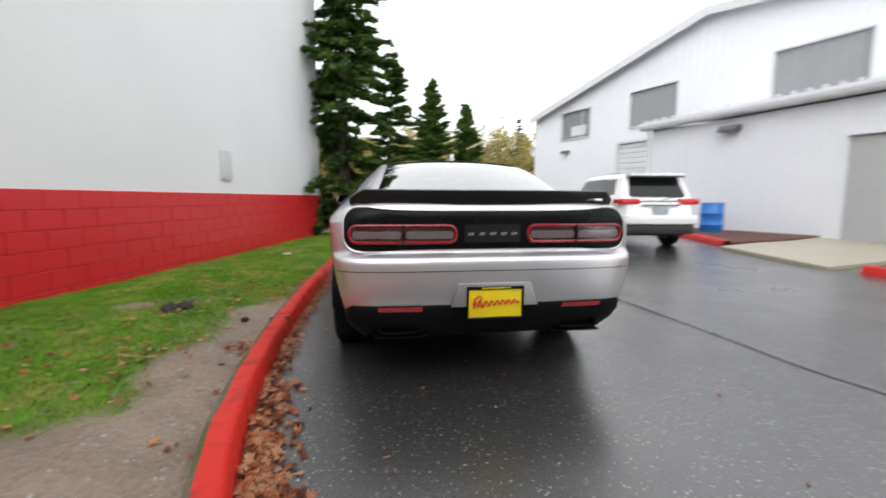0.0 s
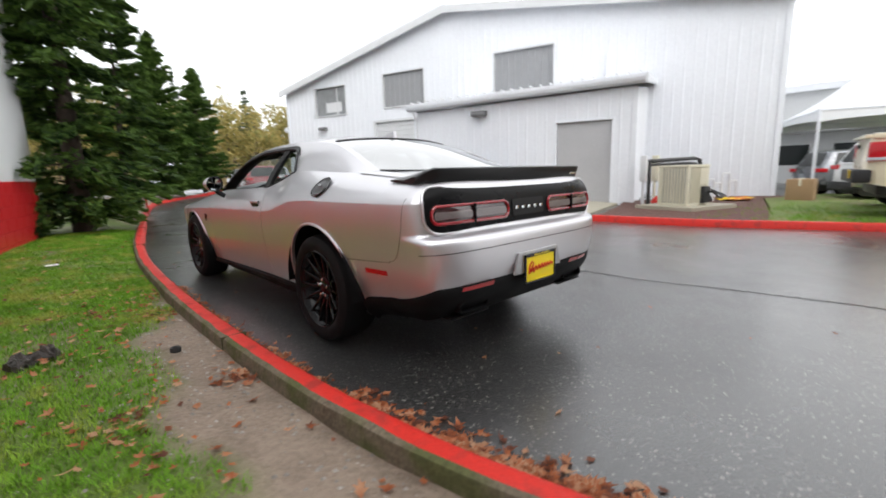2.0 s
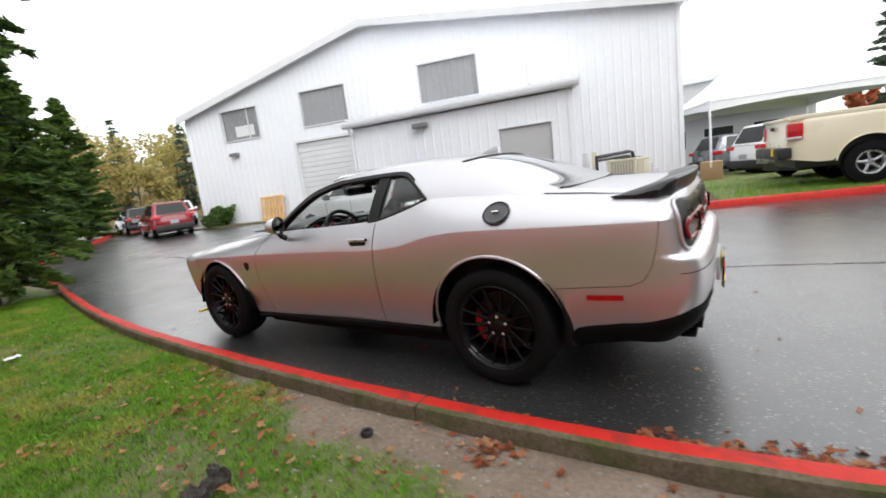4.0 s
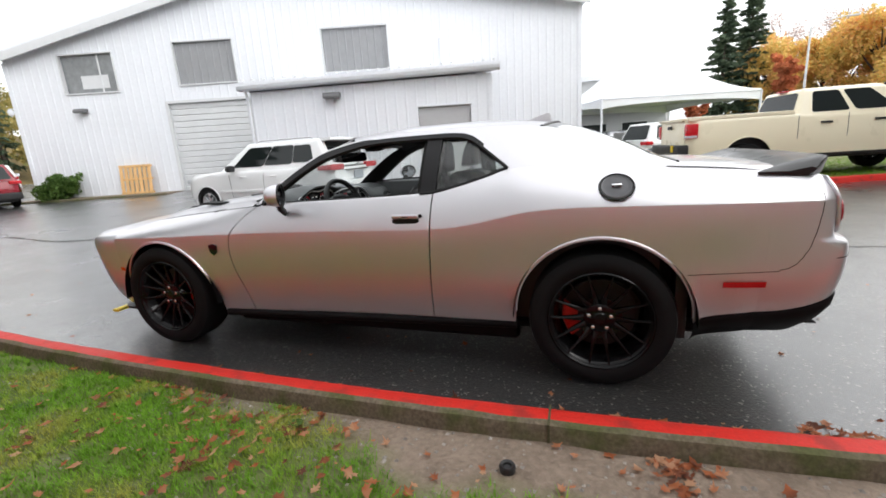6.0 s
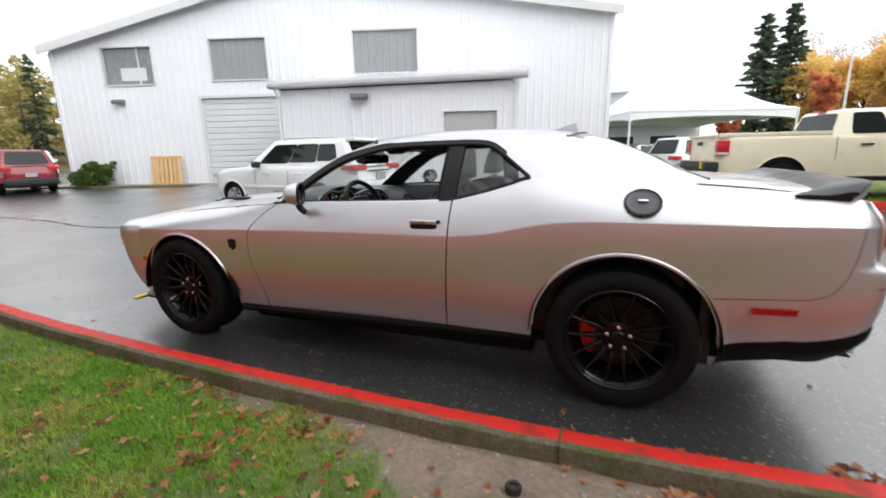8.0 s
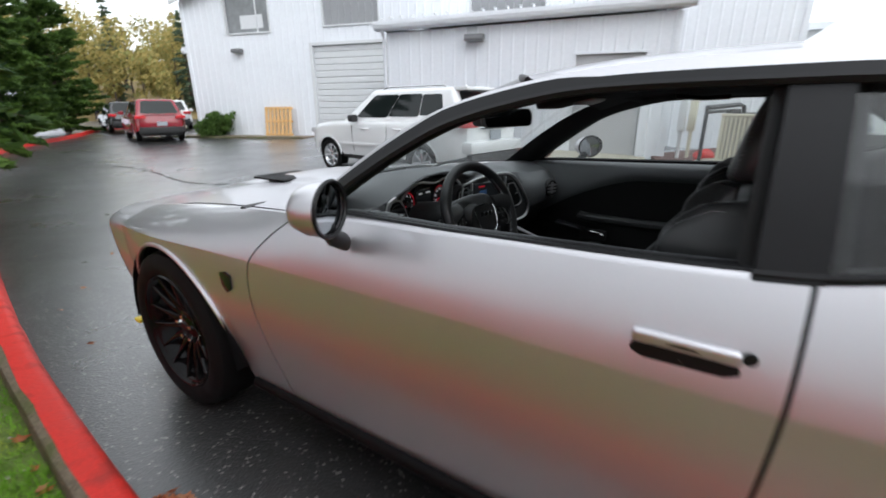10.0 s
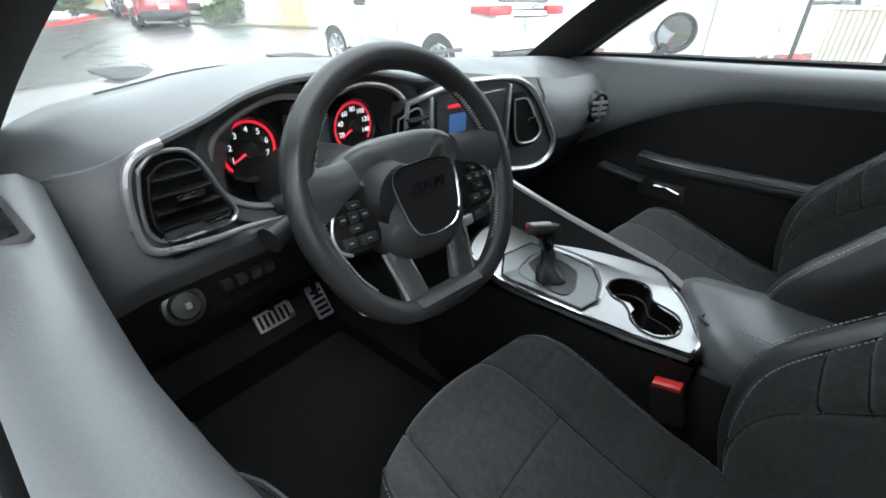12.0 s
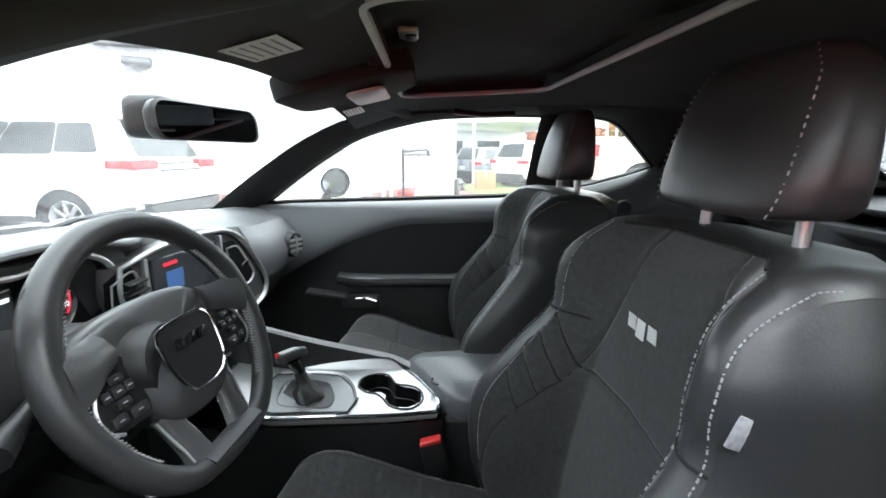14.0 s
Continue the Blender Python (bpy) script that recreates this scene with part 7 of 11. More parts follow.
# round end vent on the passenger side
ev = part("end_vent", turned(lathe([(0.0, 0.0), (-0.002, 0.034), (-0.010, 0.042), (0.0, 0.048), (0.012, 0.050)], 28, "y", closed=False), Matrix.Translation((0.635, 1.874, 0.872)) @ Matrix.Rotation(radians(-24), 4, "Z") @ Matrix.Diagonal((0.85, 1, 1, 1))), TRIM_DARK, dash, "round dash-end vent")
for i in range(3):
    part("slat", turned(box(-0.030, 0.030, -0.014, -0.006, -0.006, 0.004, 0.002), Matrix.Translation((0.635, 1.874, 0.852 + i * 0.018)) @ Matrix.Rotation(radians(-24), 4, "Z")), SATIN, ev)
part("slat", turned(box(-0.004, 0.004, -0.016, -0.006, -0.032, 0.032, 0.002), Matrix.Translation((0.635, 1.874, 0.872)) @ Matrix.Rotation(radians(-24), 4, "Z")), SATIN, ev)
# lamp switch panel, stalk and pedals
lk_ = part("lamp_switch", turned(lathe([(0.0, 0.032), (-0.006, 0.030), (-0.008, 0.024), (-0.016, 0.020), (-0.018, 0.0)], 28, "y", closed=False), Matrix.Translation((-0.620, 1.990, 0.757)) @ Matrix.Rotation(radians(-25), 4, "X")), TRIM_DARK, dash, "rotary headlamp switch")
part("switch_mark", box(-0.624, -0.616, 1.962, 1.967, 0.764, 0.774, 0.001), STITCH, lk_)
for i in range(4):
    part("dimmer_button", box(-0.563 + i * 0.024, -0.545 + i * 0.024, 1.975, 1.99, 0.755, 0.772, 0.003), TRIM_DARK, dash, "small dash switch")
part("column_shroud", turned(lathe([(-0.05, 0.045), (-0.03, 0.055), (0.10, 0.070), (0.22, 0.075)], 20, "y", closed=True), Matrix.Translation((-0.388, 1.79, 0.920)) @ Matrix.Rotation(radians(-10), 4, "X")), TRIM_DARK, dash, "black column shroud")
part("indicator_stalk", tube([(-0.43, 1.86, 0.915), (-0.49, 1.845, 0.905), (-0.545, 1.83, 0.895)], lambda t: 0.011 + 0.008 * (t > 0.5), 10), TRIM_DARK, dash, "indicator stalk")
for cx, cz, w, h, n in ((-0.32, 0.365, 0.115, 0.055, 6), (-0.17, 0.335, 0.055, 0.11, 5)):
    pd = part("pedal", turned(box(-w / 2, w / 2, -0.006, 0.006, -h / 2, h / 2, 0.005), Matrix.Translation((cx, 2.35, cz)) @ Matrix.Rotation(radians(-35), 4, "X")), SATIN, car, "metal-faced pedal")
    for i in range(n):
        q = box(-w / 2 + 0.008 + i * (w - 0.016) / n, -w / 2 + 0.016 + i * (w - 0.016) / n, -0.010, -0.004, -h / 2 + 0.008, h / 2 - 0.008, 0.002) if w > h else box(-w / 2 + 0.008, w / 2 - 0.008, -0.010, -0.004, -h / 2 + 0.01 + i * (h - 0.02) / n, -h / 2 + 0.02 + i * (h - 0.02) / n, 0.002)
        part("pedal_pad", turned(q, Matrix.Translation((cx, 2.35, cz)) @ Matrix.Rotation(radians(-35), 4, "X")), BLACK_PLASTIC, pd)
    part("pedal_arm", tube([(cx, 2.36, cz + 0.02), (cx, 2.42, cz + 0.2)], 0.01, 6), TRIM_DARK, pd)

# steering wheel
SW = Matrix.Translation((-0.3555, 1.7452, 0.9387)) @ Matrix.Rotation(radians(-8), 4, "Z") @ Matrix.Rotation(radians(-22.8), 4, "X")
wheel_rim = new("steering_wheel")
wheel_rim.parent = car
wheel_rim["label"] = "thick black leather steering wheel"
wheel_rim.matrix_basis = SW


def rim_xz(a, off=0.0):
    """The rim's middle line: round, a little squared at its foot."""
    low = max(0.0, -math.sin(a))
    r = 0.1735 + 0.011 * max(0.0, (low - 0.45) / 0.55) ** 0.8 - 0.009 * max(0.0, (low - 0.9) / 0.1) + off
    return r * math.cos(a), r * math.sin(a)


def rim_r(t):
    a = t * 6.28319
    grip = math.exp(-((math.degrees(a) - 25) / 14) ** 2) + math.exp(-((math.degrees(a) - 155) / 14) ** 2)
    foot = max(0.0, -math.sin(a) - 0.70) / 0.30
    return 0.0178 + 0.0022 * grip - 0.0022 * min(1, foot)


own = bmesh.new()
tube([(rim_xz(6.28319 * i / 120)[0], 0.0, rim_xz(6.28319 * i / 120)[1]) for i in range(120)], lambda t: rim_r(t), 16, own, closed=True)
part("rim", own, mat("rim_leather", (0.022, 0.0223, 0.023), 0.42, vary=0.15, scale=6, fine=330, bump=0.3, dist=0.0008), wheel_rim, "black leather rim", angle=180)
own = bmesh.new()
for side in (0, 180):
    for i in range(96):
        a = radians(side + (-46 + 92 * i / 95))
        x, z = rim_xz(a, -rim_r(a % 6.28319 / 6.28319) - 0.0004)
        tx, tz = -math.sin(a), math.cos(a)
        e = 0.0045 if i % 2 else -0.0045
        tube([(x - tx * 0.002, -0.004 - e, z - tz * 0.002), (x + tx * 0.002, -0.004 + e, z + tz * 0.002)], 0.0008, 4, own)
part("stitching", own, STITCH, wheel_rim, "pale cross stitching")
for a in (140, 40, -135, -108, -72, -45):
    x, z = rim_xz(radians(a))
    rr = rim_r((a % 360) / 360) + 0.0006
    part("rim_seam", turned(tube([(rr * math.cos(q), rr * math.sin(q), 0) for q in [6.28319 * i / 20 for i in range(20)]], 0.0009, 4, closed=True), Matrix.Translation((x, 0, z)) @ Matrix.Rotation(radians(90 - a + 180), 4, "Y") @ Matrix.Rotation(radians(90), 4, "X")), STITCH if a in (-108, -135) else TRIM_DARK, wheel_rim)
# airbag pad with its broad brow
hub_pts = [(-0.092, 0.020), (-0.116, 0.032), (-0.113, 0.048), (-0.088, 0.064), (-0.048, 0.073), (0.0, 0.075), (0.048, 0.073), (0.088, 0.064), (0.113, 0.048), (0.116, 0.032), (0.092, 0.020), (0.086, -0.010), (0.082, -0.048), (0.066, -0.082), (0.036, -0.101), (0.0, -0.105), (-0.036, -0.101), (-0.066, -0.082), (-0.082, -0.048), (-0.086, -0.010)]
lp = smooth_path([(*p, 0) for p in hub_pts + hub_pts[:1]], 64)[:-1]
own = bmesh.new()
sweep([[Vector((x * k, y + 0.010 * max(0, z / 0.07) ** 2 + 0.016 * max(0, abs(x) - 0.07) / 0.045, z * k)) for x, z, _ in lp + lp[:1]] for k, y in ((0.98, 0.055), (1.01, 0.022), (1.0, 0.010), (0.95, 0.001), (0.86, -0.006), (0.70, -0.0105), (0.4, -0.013), (0.02, -0.0135))], own)
hub = part("hub_pad", own, WHEEL_LEATHER, wheel_rim, "black airbag pad", angle=180)
em = [(-0.050, 0.010), (-0.042, 0.023), (0.0, 0.028), (0.046, 0.025), (0.057, 0.012), (0.058, -0.020), (0.050, -0.052), (0.034, -0.068), (0.004, -0.074), (-0.026, -0.069), (-0.040, -0.050), (-0.049, -0.015)]
lp2 = smooth_path([(*p, 0) for p in em + em[:1]], 60)[:-1]
own = bmesh.new()
own.faces.new([own.verts.new((x, -0.0150, z)) for x, z, _ in lp2])
part("shield_field", own, BLACK_SATIN, hub, "satin black shield", smooth=False)
part("shield_outline", tube([(x, -0.0150, z) for x, z, _ in lp2], 0.0021, 6, closed=True), CHROME, hub, "chrome shield outline")
for i in range(3):
    part("hub_badge", prism([(-0.028 + 0.022 * i, -0.012), (-0.011 + 0.022 * i, -0.012), (-0.005 + 0.022 * i, 0.003), (-0.022 + 0.022 * i, 0.003)], 0.003, "xz", -0.0185, 0.001), BLACK_GLOSS, hub, "dark plain badge bar")
for s in (-1, 1):
    # arm from the pad to the rim, with its tray of buttons
    own = bmesh.new()
    sweep([[Vector((s * x, y, z)) for x, y, z in row] for row in ([(0.095, 0.022, 0.046), (0.118, 0.016, 0.042), (0.140, 0.008, 0.042), (0.166, 0.002, 0.052)], [(0.095, 0.014, 0.038), (0.118, 0.006, 0.036), (0.140, -0.002, 0.034), (0.166, -0.004, 0.038)], [(0.095, 0.010, 0.028), (0.118, 0.003, 0.024), (0.142, -0.003, 0.016), (0.166, -0.004, 0.016)], [(0.095, 0.014, 0.020), (0.118, 0.010, 0.012), (0.142, 0.006, -0.002), (0.164, 0.006, -0.012)])], own)
    part("spoke", thick(own, 0.014), WHEEL_LEATHER, wheel_rim, "leather-covered spoke", angle=70)
    tray = [(0.076, 0.018), (0.108, 0.012), (0.130, 0.002), (0.143, -0.020), (0.146, -0.042), (0.136, -0.058), (0.110, -0.062), (0.080, -0.058)]
    tr = smooth_path([(*p, 0) for p in tray + tray[:1]], 48)[:-1]
    own = bmesh.new()
    own.faces.new([own.verts.new((s * x, 0.004, z)) for x, z, _ in tr])
    sweep([[Vector((s * x, 0.004, z)) for x, z, _ in tr + tr[:1]], [Vector((s * x, 0.03, z)) for x, z, _ in tr + tr[:1]]], own)
    pod = part("button_pod", own, BLACK_SATIN, wheel_rim, "black tray with control buttons")
    for bx, bz, w, h in ((0.108, -0.002, 0.020, 0.010), (0.096, -0.016, 0.012, 0.012), (0.112, -0.016, 0.016, 0.014), (0.128, -0.016, 0.012, 0.012), (0.112, -0.031, 0.020, 0.010), (0.099, -0.048, 0.026, 0.013), (0.126, -0.047, 0.020, 0.013)):
        part("button", turned(prism(rounded(w, h, 0.003, 3), 0.006, "xz", -0.002, 0.0015), Matrix.Translation((s * bx, 0.0, bz))), TRIM_DARK, pod)
        part("button_mark", turned(box(-0.003, 0.003, -0.0035, -0.0022, -0.0008, 0.0008), Matrix.Translation((s * bx, 0.0, bz))), STITCH, pod, smooth=False)
    part("pod_rim", tube([(s * x, 0.001, z) for x, z, _ in smooth_path([(*p, 0) for p in ((0.122, 0.008), (0.137, -0.008), (0.146, -0.030), (0.143, -0.052), (0.128, -0.063))], 20)], 0.0022, 6), SATIN, pod, "satin pod edge")
    # lower leg
    leg = smooth_path([(0.060, 0.016, -0.080), (0.056, 0.012, -0.105), (0.050, 0.008, -0.135), (0.046, 0.004, -0.170)], 14)
    own = bmesh.new()
    sweep([[Vector((s * (x + d * (1 + 0.5 * (i / 14) ** 2)), y + b, z)) for i, (x, y, z) in enumerate(leg)] for d, b in ((-0.020, 0.008), (-0.016, -0.001), (-0.006, -0.004), (0.006, -0.004), (0.014, -0.001), (0.017, 0.008))], own)
    part("lower_spoke", thick(own, 0.012), WHEEL_LEATHER, wheel_rim, "leather lower spoke", angle=70)
    part("spoke_edge", tube([(s * (x + 0.018), y - 0.001, z) for x, y, z in leg], lambda t: 0.0042, 6, flat=0.6), SATIN, wheel_rim, "satin silver spoke edge")
    part("spoke_edge", tube([(s * (x - 0.019), y + 0.001, z) for x, y, z in leg[2:]], 0.0016, 6), SATIN, wheel_rim, "satin silver spoke edge")
own = bmesh.new()
sweep([[Vector((x, y, z)) for x in [-0.060 + 0.12 * i / 12 for i in range(13)]] for y, z in ((0.010, -0.160), (-0.006, -0.162), (-0.014, -0.170))], own)
part("foot_bridge", thick(own, 0.008), WHEEL_LEATHER, wheel_rim, "leather bridge at the foot of the wheel", angle=60)

# centre console
console = new("centre_console")
console.parent = car
console["label"] = "centre console with satin silver top plate"
CZ = 0.655
own = bmesh.new()
plan = [(-0.120, 1.36), (-0.135, 1.50), (-0.140, 1.80), (-0.12, 1.97), (0.15, 1.97), (0.135, 1.80), (0.128, 1.50), (0.125, 1.42), (0.02, 1.345)]
sweep([[Vector((x, y, z)) for x, y in plan + plan[:1]] for z in (0.26, CZ - 0.008)], own)
part("console_body", own, TRIM_DARK, console, "black console side", angle=30)
plate_pts = [(-0.108, 1.372), (-0.118, 1.45), (-0.122, 1.60), (-0.122, 1.76), (-0.10, 1.83), (0.03, 1.86), (0.085, 1.84), (0.098, 1.70), (0.104, 1.56), (0.098, 1.475), (0.060, 1.430), (-0.02, 1.385), (-0.075, 1.365)]
lpp = smooth_path([(*p, 0) for p in plate_pts + plate_pts[:1]], 72)[:-1]


def console_z(x, y):
    return CZ + 0.25 * max(0.0, y - 1.72) + 0.030 * max(0.0, (x - 0.082) / 0.03)


own = bmesh.new()
cups = ((0.013, 1.512, 0.041), (-0.051, 1.443, 0.0415))
sweep([[Vector((x, y, console_z(x, y) - 0.012)) for x, y, _ in lpp + lpp[:1]], [Vector((x, y, console_z(x, y) + 0.002)) for x, y, _ in lpp + lpp[:1]], [Vector((-0.01 + (x + 0.01) * 0.97, 1.6 + (y - 1.6) * 0.985, console_z(x, y) + 0.005)) for x, y, _ in lpp + lpp[:1]]], own)
ys = [1.369 + (1.852 - 1.369) * i / 96 for i in range(97)]
grid = []
for y in ys:
    cr = [p.x + (q.x - p.x) * (y - p.y) / (q.y - p.y) for p, q in [(Vector(lpp[i]), Vector(lpp[(i + 1) % len(lpp)])) for i in range(len(lpp))] if (p.y - y) * (q.y - y) < 0]
    lo_x, hi_x = (min(cr), max(cr)) if len(cr) > 1 else (-0.06, -0.05)
    grid.append([own.verts.new((lo_x + (hi_x - lo_x) * j / 44, y, console_z(lo_x + (hi_x - lo_x) * j / 44, y) + 0.005)) for j in range(45)])
for ra, rb in zip(grid, grid[1:]):
    for j in range(44):
        mid = (ra[j].co + rb[j + 1].co) / 2
        if all((mid.x - cx) ** 2 + (mid.y - cy) ** 2 > r * r for cx, cy, r in cups) and not (abs(mid.x + 0.012 - (mid.y - 1.478)) < 0.036 and abs(mid.x + 0.012 + mid.y - 1.478) < 0.05):
            own.faces.new((ra[j], ra[j + 1], rb[j + 1], rb[j]))
part("top_plate", own, SATIN, console, "satin silver plate", angle=50)
part("plate_edge", tube([(x, y, console_z(x, y) + 0.004) for x, y, _ in lpp], 0.0045, 8, closed=True), CHROME, console, "bright plate edge")
hole = smooth_path([(-0.006, 1.552, 0), (0.020, 1.553, 0), (0.042, 1.541, 0), (0.056, 1.512, 0), (0.050, 1.488, 0), (0.028, 1.474, 0), (0.006, 1.464, 0), (-0.001, 1.440, 0), (-0.012, 1.416, 0), (-0.036, 1.402, 0), (-0.070, 1.402, 0), (-0.096, 1.422, 0), (-0.099, 1.448, 0), (-0.082, 1.476, 0), (-0.056, 1.490, 0), (-0.036, 1.508, 0), (-0.030, 1.530, 0), (-0.006, 1.552, 0)], 72)[:-1]
own = bmesh.new()
sweep([[Vector((x, y, CZ + z)) for x, y, _ in hole + hole[:1]] for z in (0.0065, 0.004, -0.03, -0.075)], own)
own.faces.new([own.verts.new((x, y, CZ - 0.075)) for x, y, _ in hole])
cup = part("cup_holder", own, DIAL, console, "black twin cup holder", angle=30)
part("cup_lip", tube([(x, y, CZ + 0.006) for x, y, _ in hole], 0.0022, 6, closed=True), TRIM_DARK, cup)
part("cup_step", tube([(-0.021 + (x + 0.021) * 0.93, 1.477 + (y - 1.477) * 0.95, CZ - 0.030) for x, y, _ in hole], 0.0015, 6, closed=True), GRAPHITE, cup, "moulded step inside the cup holder")
# shifter: gate, boot, lever
gate_pts = [(-0.112, 1.560), (-0.068, 1.548), (-0.010, 1.565), (0.042, 1.602), (0.058, 1.690), (0.040, 1.752), (-0.055, 1.768), (-0.112, 1.735)]
lpg = []
for i, q in enumerate(gate_pts):
    a, b = gate_pts[i - 1], gate_pts[(i + 1) % len(gate_pts)]
    lpg += [(q[0] + (a[0] - q[0]) * 0.12, q[1] + (a[1] - q[1]) * 0.12, 0), (q[0], q[1], 0), (q[0] + (b[0] - q[0]) * 0.12, q[1] + (b[1] - q[1]) * 0.12, 0)]
own = bmesh.new()
own.faces.new([own.verts.new((x, y, console_z(min(x, 0.08), y) + 0.0085)) for x, y, _ in lpg])
sweep([[Vector((x, y, console_z(min(x, 0.08), y) + 0.0085)) for x, y, _ in lpg + lpg[:1]], [Vector((x, y, console_z(min(x, 0.08), y))) for x, y, _ in lpg + lpg[:1]]], own)
gate = part("shift_surround", own, mat("grey_gate_panel", (0.20, 0.205, 0.21), 0.38, 0.5, vary=0.06, fine=200, bump=0.04), console, "grey shifter surround", smooth=False)
part("surround_edge", tube([(x, y, console_z(min(x, 0.08), y) + 0.009) for x, y, _ in lpg], 0.0022, 6, closed=True), DIAL, gate)
part("surround_bar", tube([(x, y, console_z(x, y) + 0.011) for x, y, _ in smooth_path([(0.045, 1.745, 0), (0.058, 1.690, 0), (0.044, 1.602, 0), (-0.010, 1.562, 0), (-0.066, 1.546, 0)], 24)], 0.0055, 8, flat=0.6), SATIN, gate, "bright edge of the surround")
own = bmesh.new()
slot = [(-0.096, 1.66), (-0.094, 1.605), (-0.064, 1.598), (-0.018, 1.612), (0.004, 1.625), (0.026, 1.70), (0.012, 1.722), (-0.03, 1.726), (-0.082, 1.712)]
own.faces.new([own.verts.new((x, y, console_z(x, y) + 0.0105)) for x, y, _ in smooth_path([(*q, 0) for q in slot + slot[:1]], 40)[:-1]])
part("gate_slot", own, DIAL, gate, smooth=False)
part("slot_ring", tube([(x, y, console_z(x, y) + 0.0105) for x, y, _ in smooth_path([(*q, 0) for q in slot + slot[:1]], 40)[:-1]], 0.0018, 6, closed=True), GRAPHITE, gate)
own = bmesh.new()
rows = []
for z, r in ((0.006, 0.036), (0.012, 0.034), (0.018, 0.027), (0.027, 0.020), (0.040, 0.015), (0.062, 0.012)):
    rows.append([Vector((-0.048 + 0.006 * z / 0.06 + r * (1 + 0.18 * math.cos(4 * a + z * 60)) * math.cos(a), 1.655 + 0.020 * z / 0.06 + r * 0.95 * (1 + 0.14 * math.cos(4 * a + 1 + z * 40)) * math.sin(a), CZ + 0.006 + z)) for a in [6.28319 * i / 28 for i in range(29)]])
sweep(rows, own)
part("boot", own, TRIM_DARK, gate, "creased leather boot", angle=180)
lever = part("shift_lever", tube([(-0.043, 1.674, 0.722), (-0.046, 1.684, 0.752)], lambda t: 0.013 + 0.004 * t, 12), BLACK_GLOSS, gate, "black lever neck")
GRIP = Matrix.Translation((-0.046, 1.689, 0.768)) @ Matrix.Rotation(radians(-42), 4, "Z") @ Matrix.Rotation(radians(-14), 4, "X")
part("lever_grip", turned(prism(rounded(0.070, 0.032, 0.013, 5), 0.020, "xy", -0.014, 0.008), GRIP), LEATHER, lever, "leather T-shaped lever grip")
part("grip_cap", turned(prism(rounded(0.046, 0.024, 0.008, 4), 0.006, "xy", 0.003, 0.002), GRIP @ Matrix.Translation((-0.006, 0, 0))), SATIN, lever, "satin cap of the grip")
part("grip_button", turned(box(-0.036, -0.029, -0.005, 0.005, 0.001, 0.010, 0.002), GRIP), BUCKLE_RED, lever, "red release button")
part("passenger_rail", tube([Vector(p) for p in smooth_path([(0.092, 1.43, 0.662), (0.108, 1.48, 0.678), (0.108, 1.58, 0.702), (0.094, 1.70, 0.738), (0.072, 1.82, 0.785), (0.065, 1.88, 0.81)], 30)], 0.0085, 8), SATIN, console, "silver grab rail")
own = bmesh.new()
rp = smooth_path([(0.092, 1.43, 0.662), (0.108, 1.48, 0.678), (0.108, 1.58, 0.702), (0.094, 1.70, 0.738), (0.072, 1.82, 0.785), (0.065, 1.88, 0.81)], 30)
sweep([[Vector(p) for p in rp], [Vector((p[0] + 0.01, p[1], 0.45)) for p in rp]], own)
part("rail_side", thick(own, 0.01), TRIM_DARK, console)
# padded armrest lid
own = bmesh.new()
lid = [(-0.100, 0.98), (-0.105, 1.30), (-0.075, 1.355), (0.03, 1.405), (0.105, 1.44), (0.128, 1.40), (0.128, 0.98)]
lpl = smooth_path([(*p, 0) for p in lid + lid[:1]], 48)[:-1]
sweep([[Vector((0.01 + (x - 0.01) * k, 1.2 + (y - 1.2) * k, z)) for x, y, _ in lpl + lpl[:1]] for k, z in ((0.98, 0.615), (1.0, 0.645), (0.985, 0.672), (0.92, 0.688), (0.6, 0.692), (0.02, 0.692))], own)
arm = part("armrest_lid", own, PAD, console, "grey leather armrest lid", angle=60)
part("lid_base", box(-0.11, 0.12, 0.85, 1.36, 0.26, 0.635, 0.02), TRIM_DARK, console)
part("lid_latch", turned(tube([(0.018 * math.cos(a), 0.026 * math.sin(a), 0) for a in [3.1416 * i / 10 for i in range(11)]], 0.003, 6), Matrix.Translation((-0.02, 1.355, 0.682))), TRIM_DARK, arm)


def stitches(name, pts, parent, step=0.007, ln=0.0045, r=0.0008):
    """A row of single stitches along a line."""
    own = bmesh.new()
    d = 0.0
    for a, b in zip(pts, pts[1:]):
        a, b = Vector(a), Vector(b)
        seg = (b - a).length
        while d < seg:
            p = a.lerp(b, d / seg)
            q = a.lerp(b, min(1, (d + ln) / seg))
            if (q - p).length > 1e-5:
                tube([p, q], r, 4, own)
            d += step
        d -= seg
    ob = part(name, own, STITCH, parent, "pale stitching")
    return tagged(ob, kind="stuff")


for dx in (0.0, 0.010):
    stitches("stitching", [(-0.045 + dx, 1.335, 0.692), (-0.055 + dx, 1.15, 0.694), (-0.055 + dx, 1.0, 0.694)], arm)
# belt buckle
bk = part("belt_buckle", turned(box(-0.012, 0.012, -0.025, 0.025, -0.06, 0.012, 0.006), Matrix.Translation((-0.151, 1.381, 0.606)) @ Matrix.Rotation(radians(-14), 4, "X")), TRIM_DARK, car, "seat belt buckle with red button")
part("buckle_button", turned(box(-0.011, 0.011, -0.022, 0.022, 0.010, 0.018, 0.003), Matrix.Translation((-0.151, 1.381, 0.606)) @ Matrix.Rotation(radians(-14), 4, "X")), BUCKLE_RED, bk, "red release button")

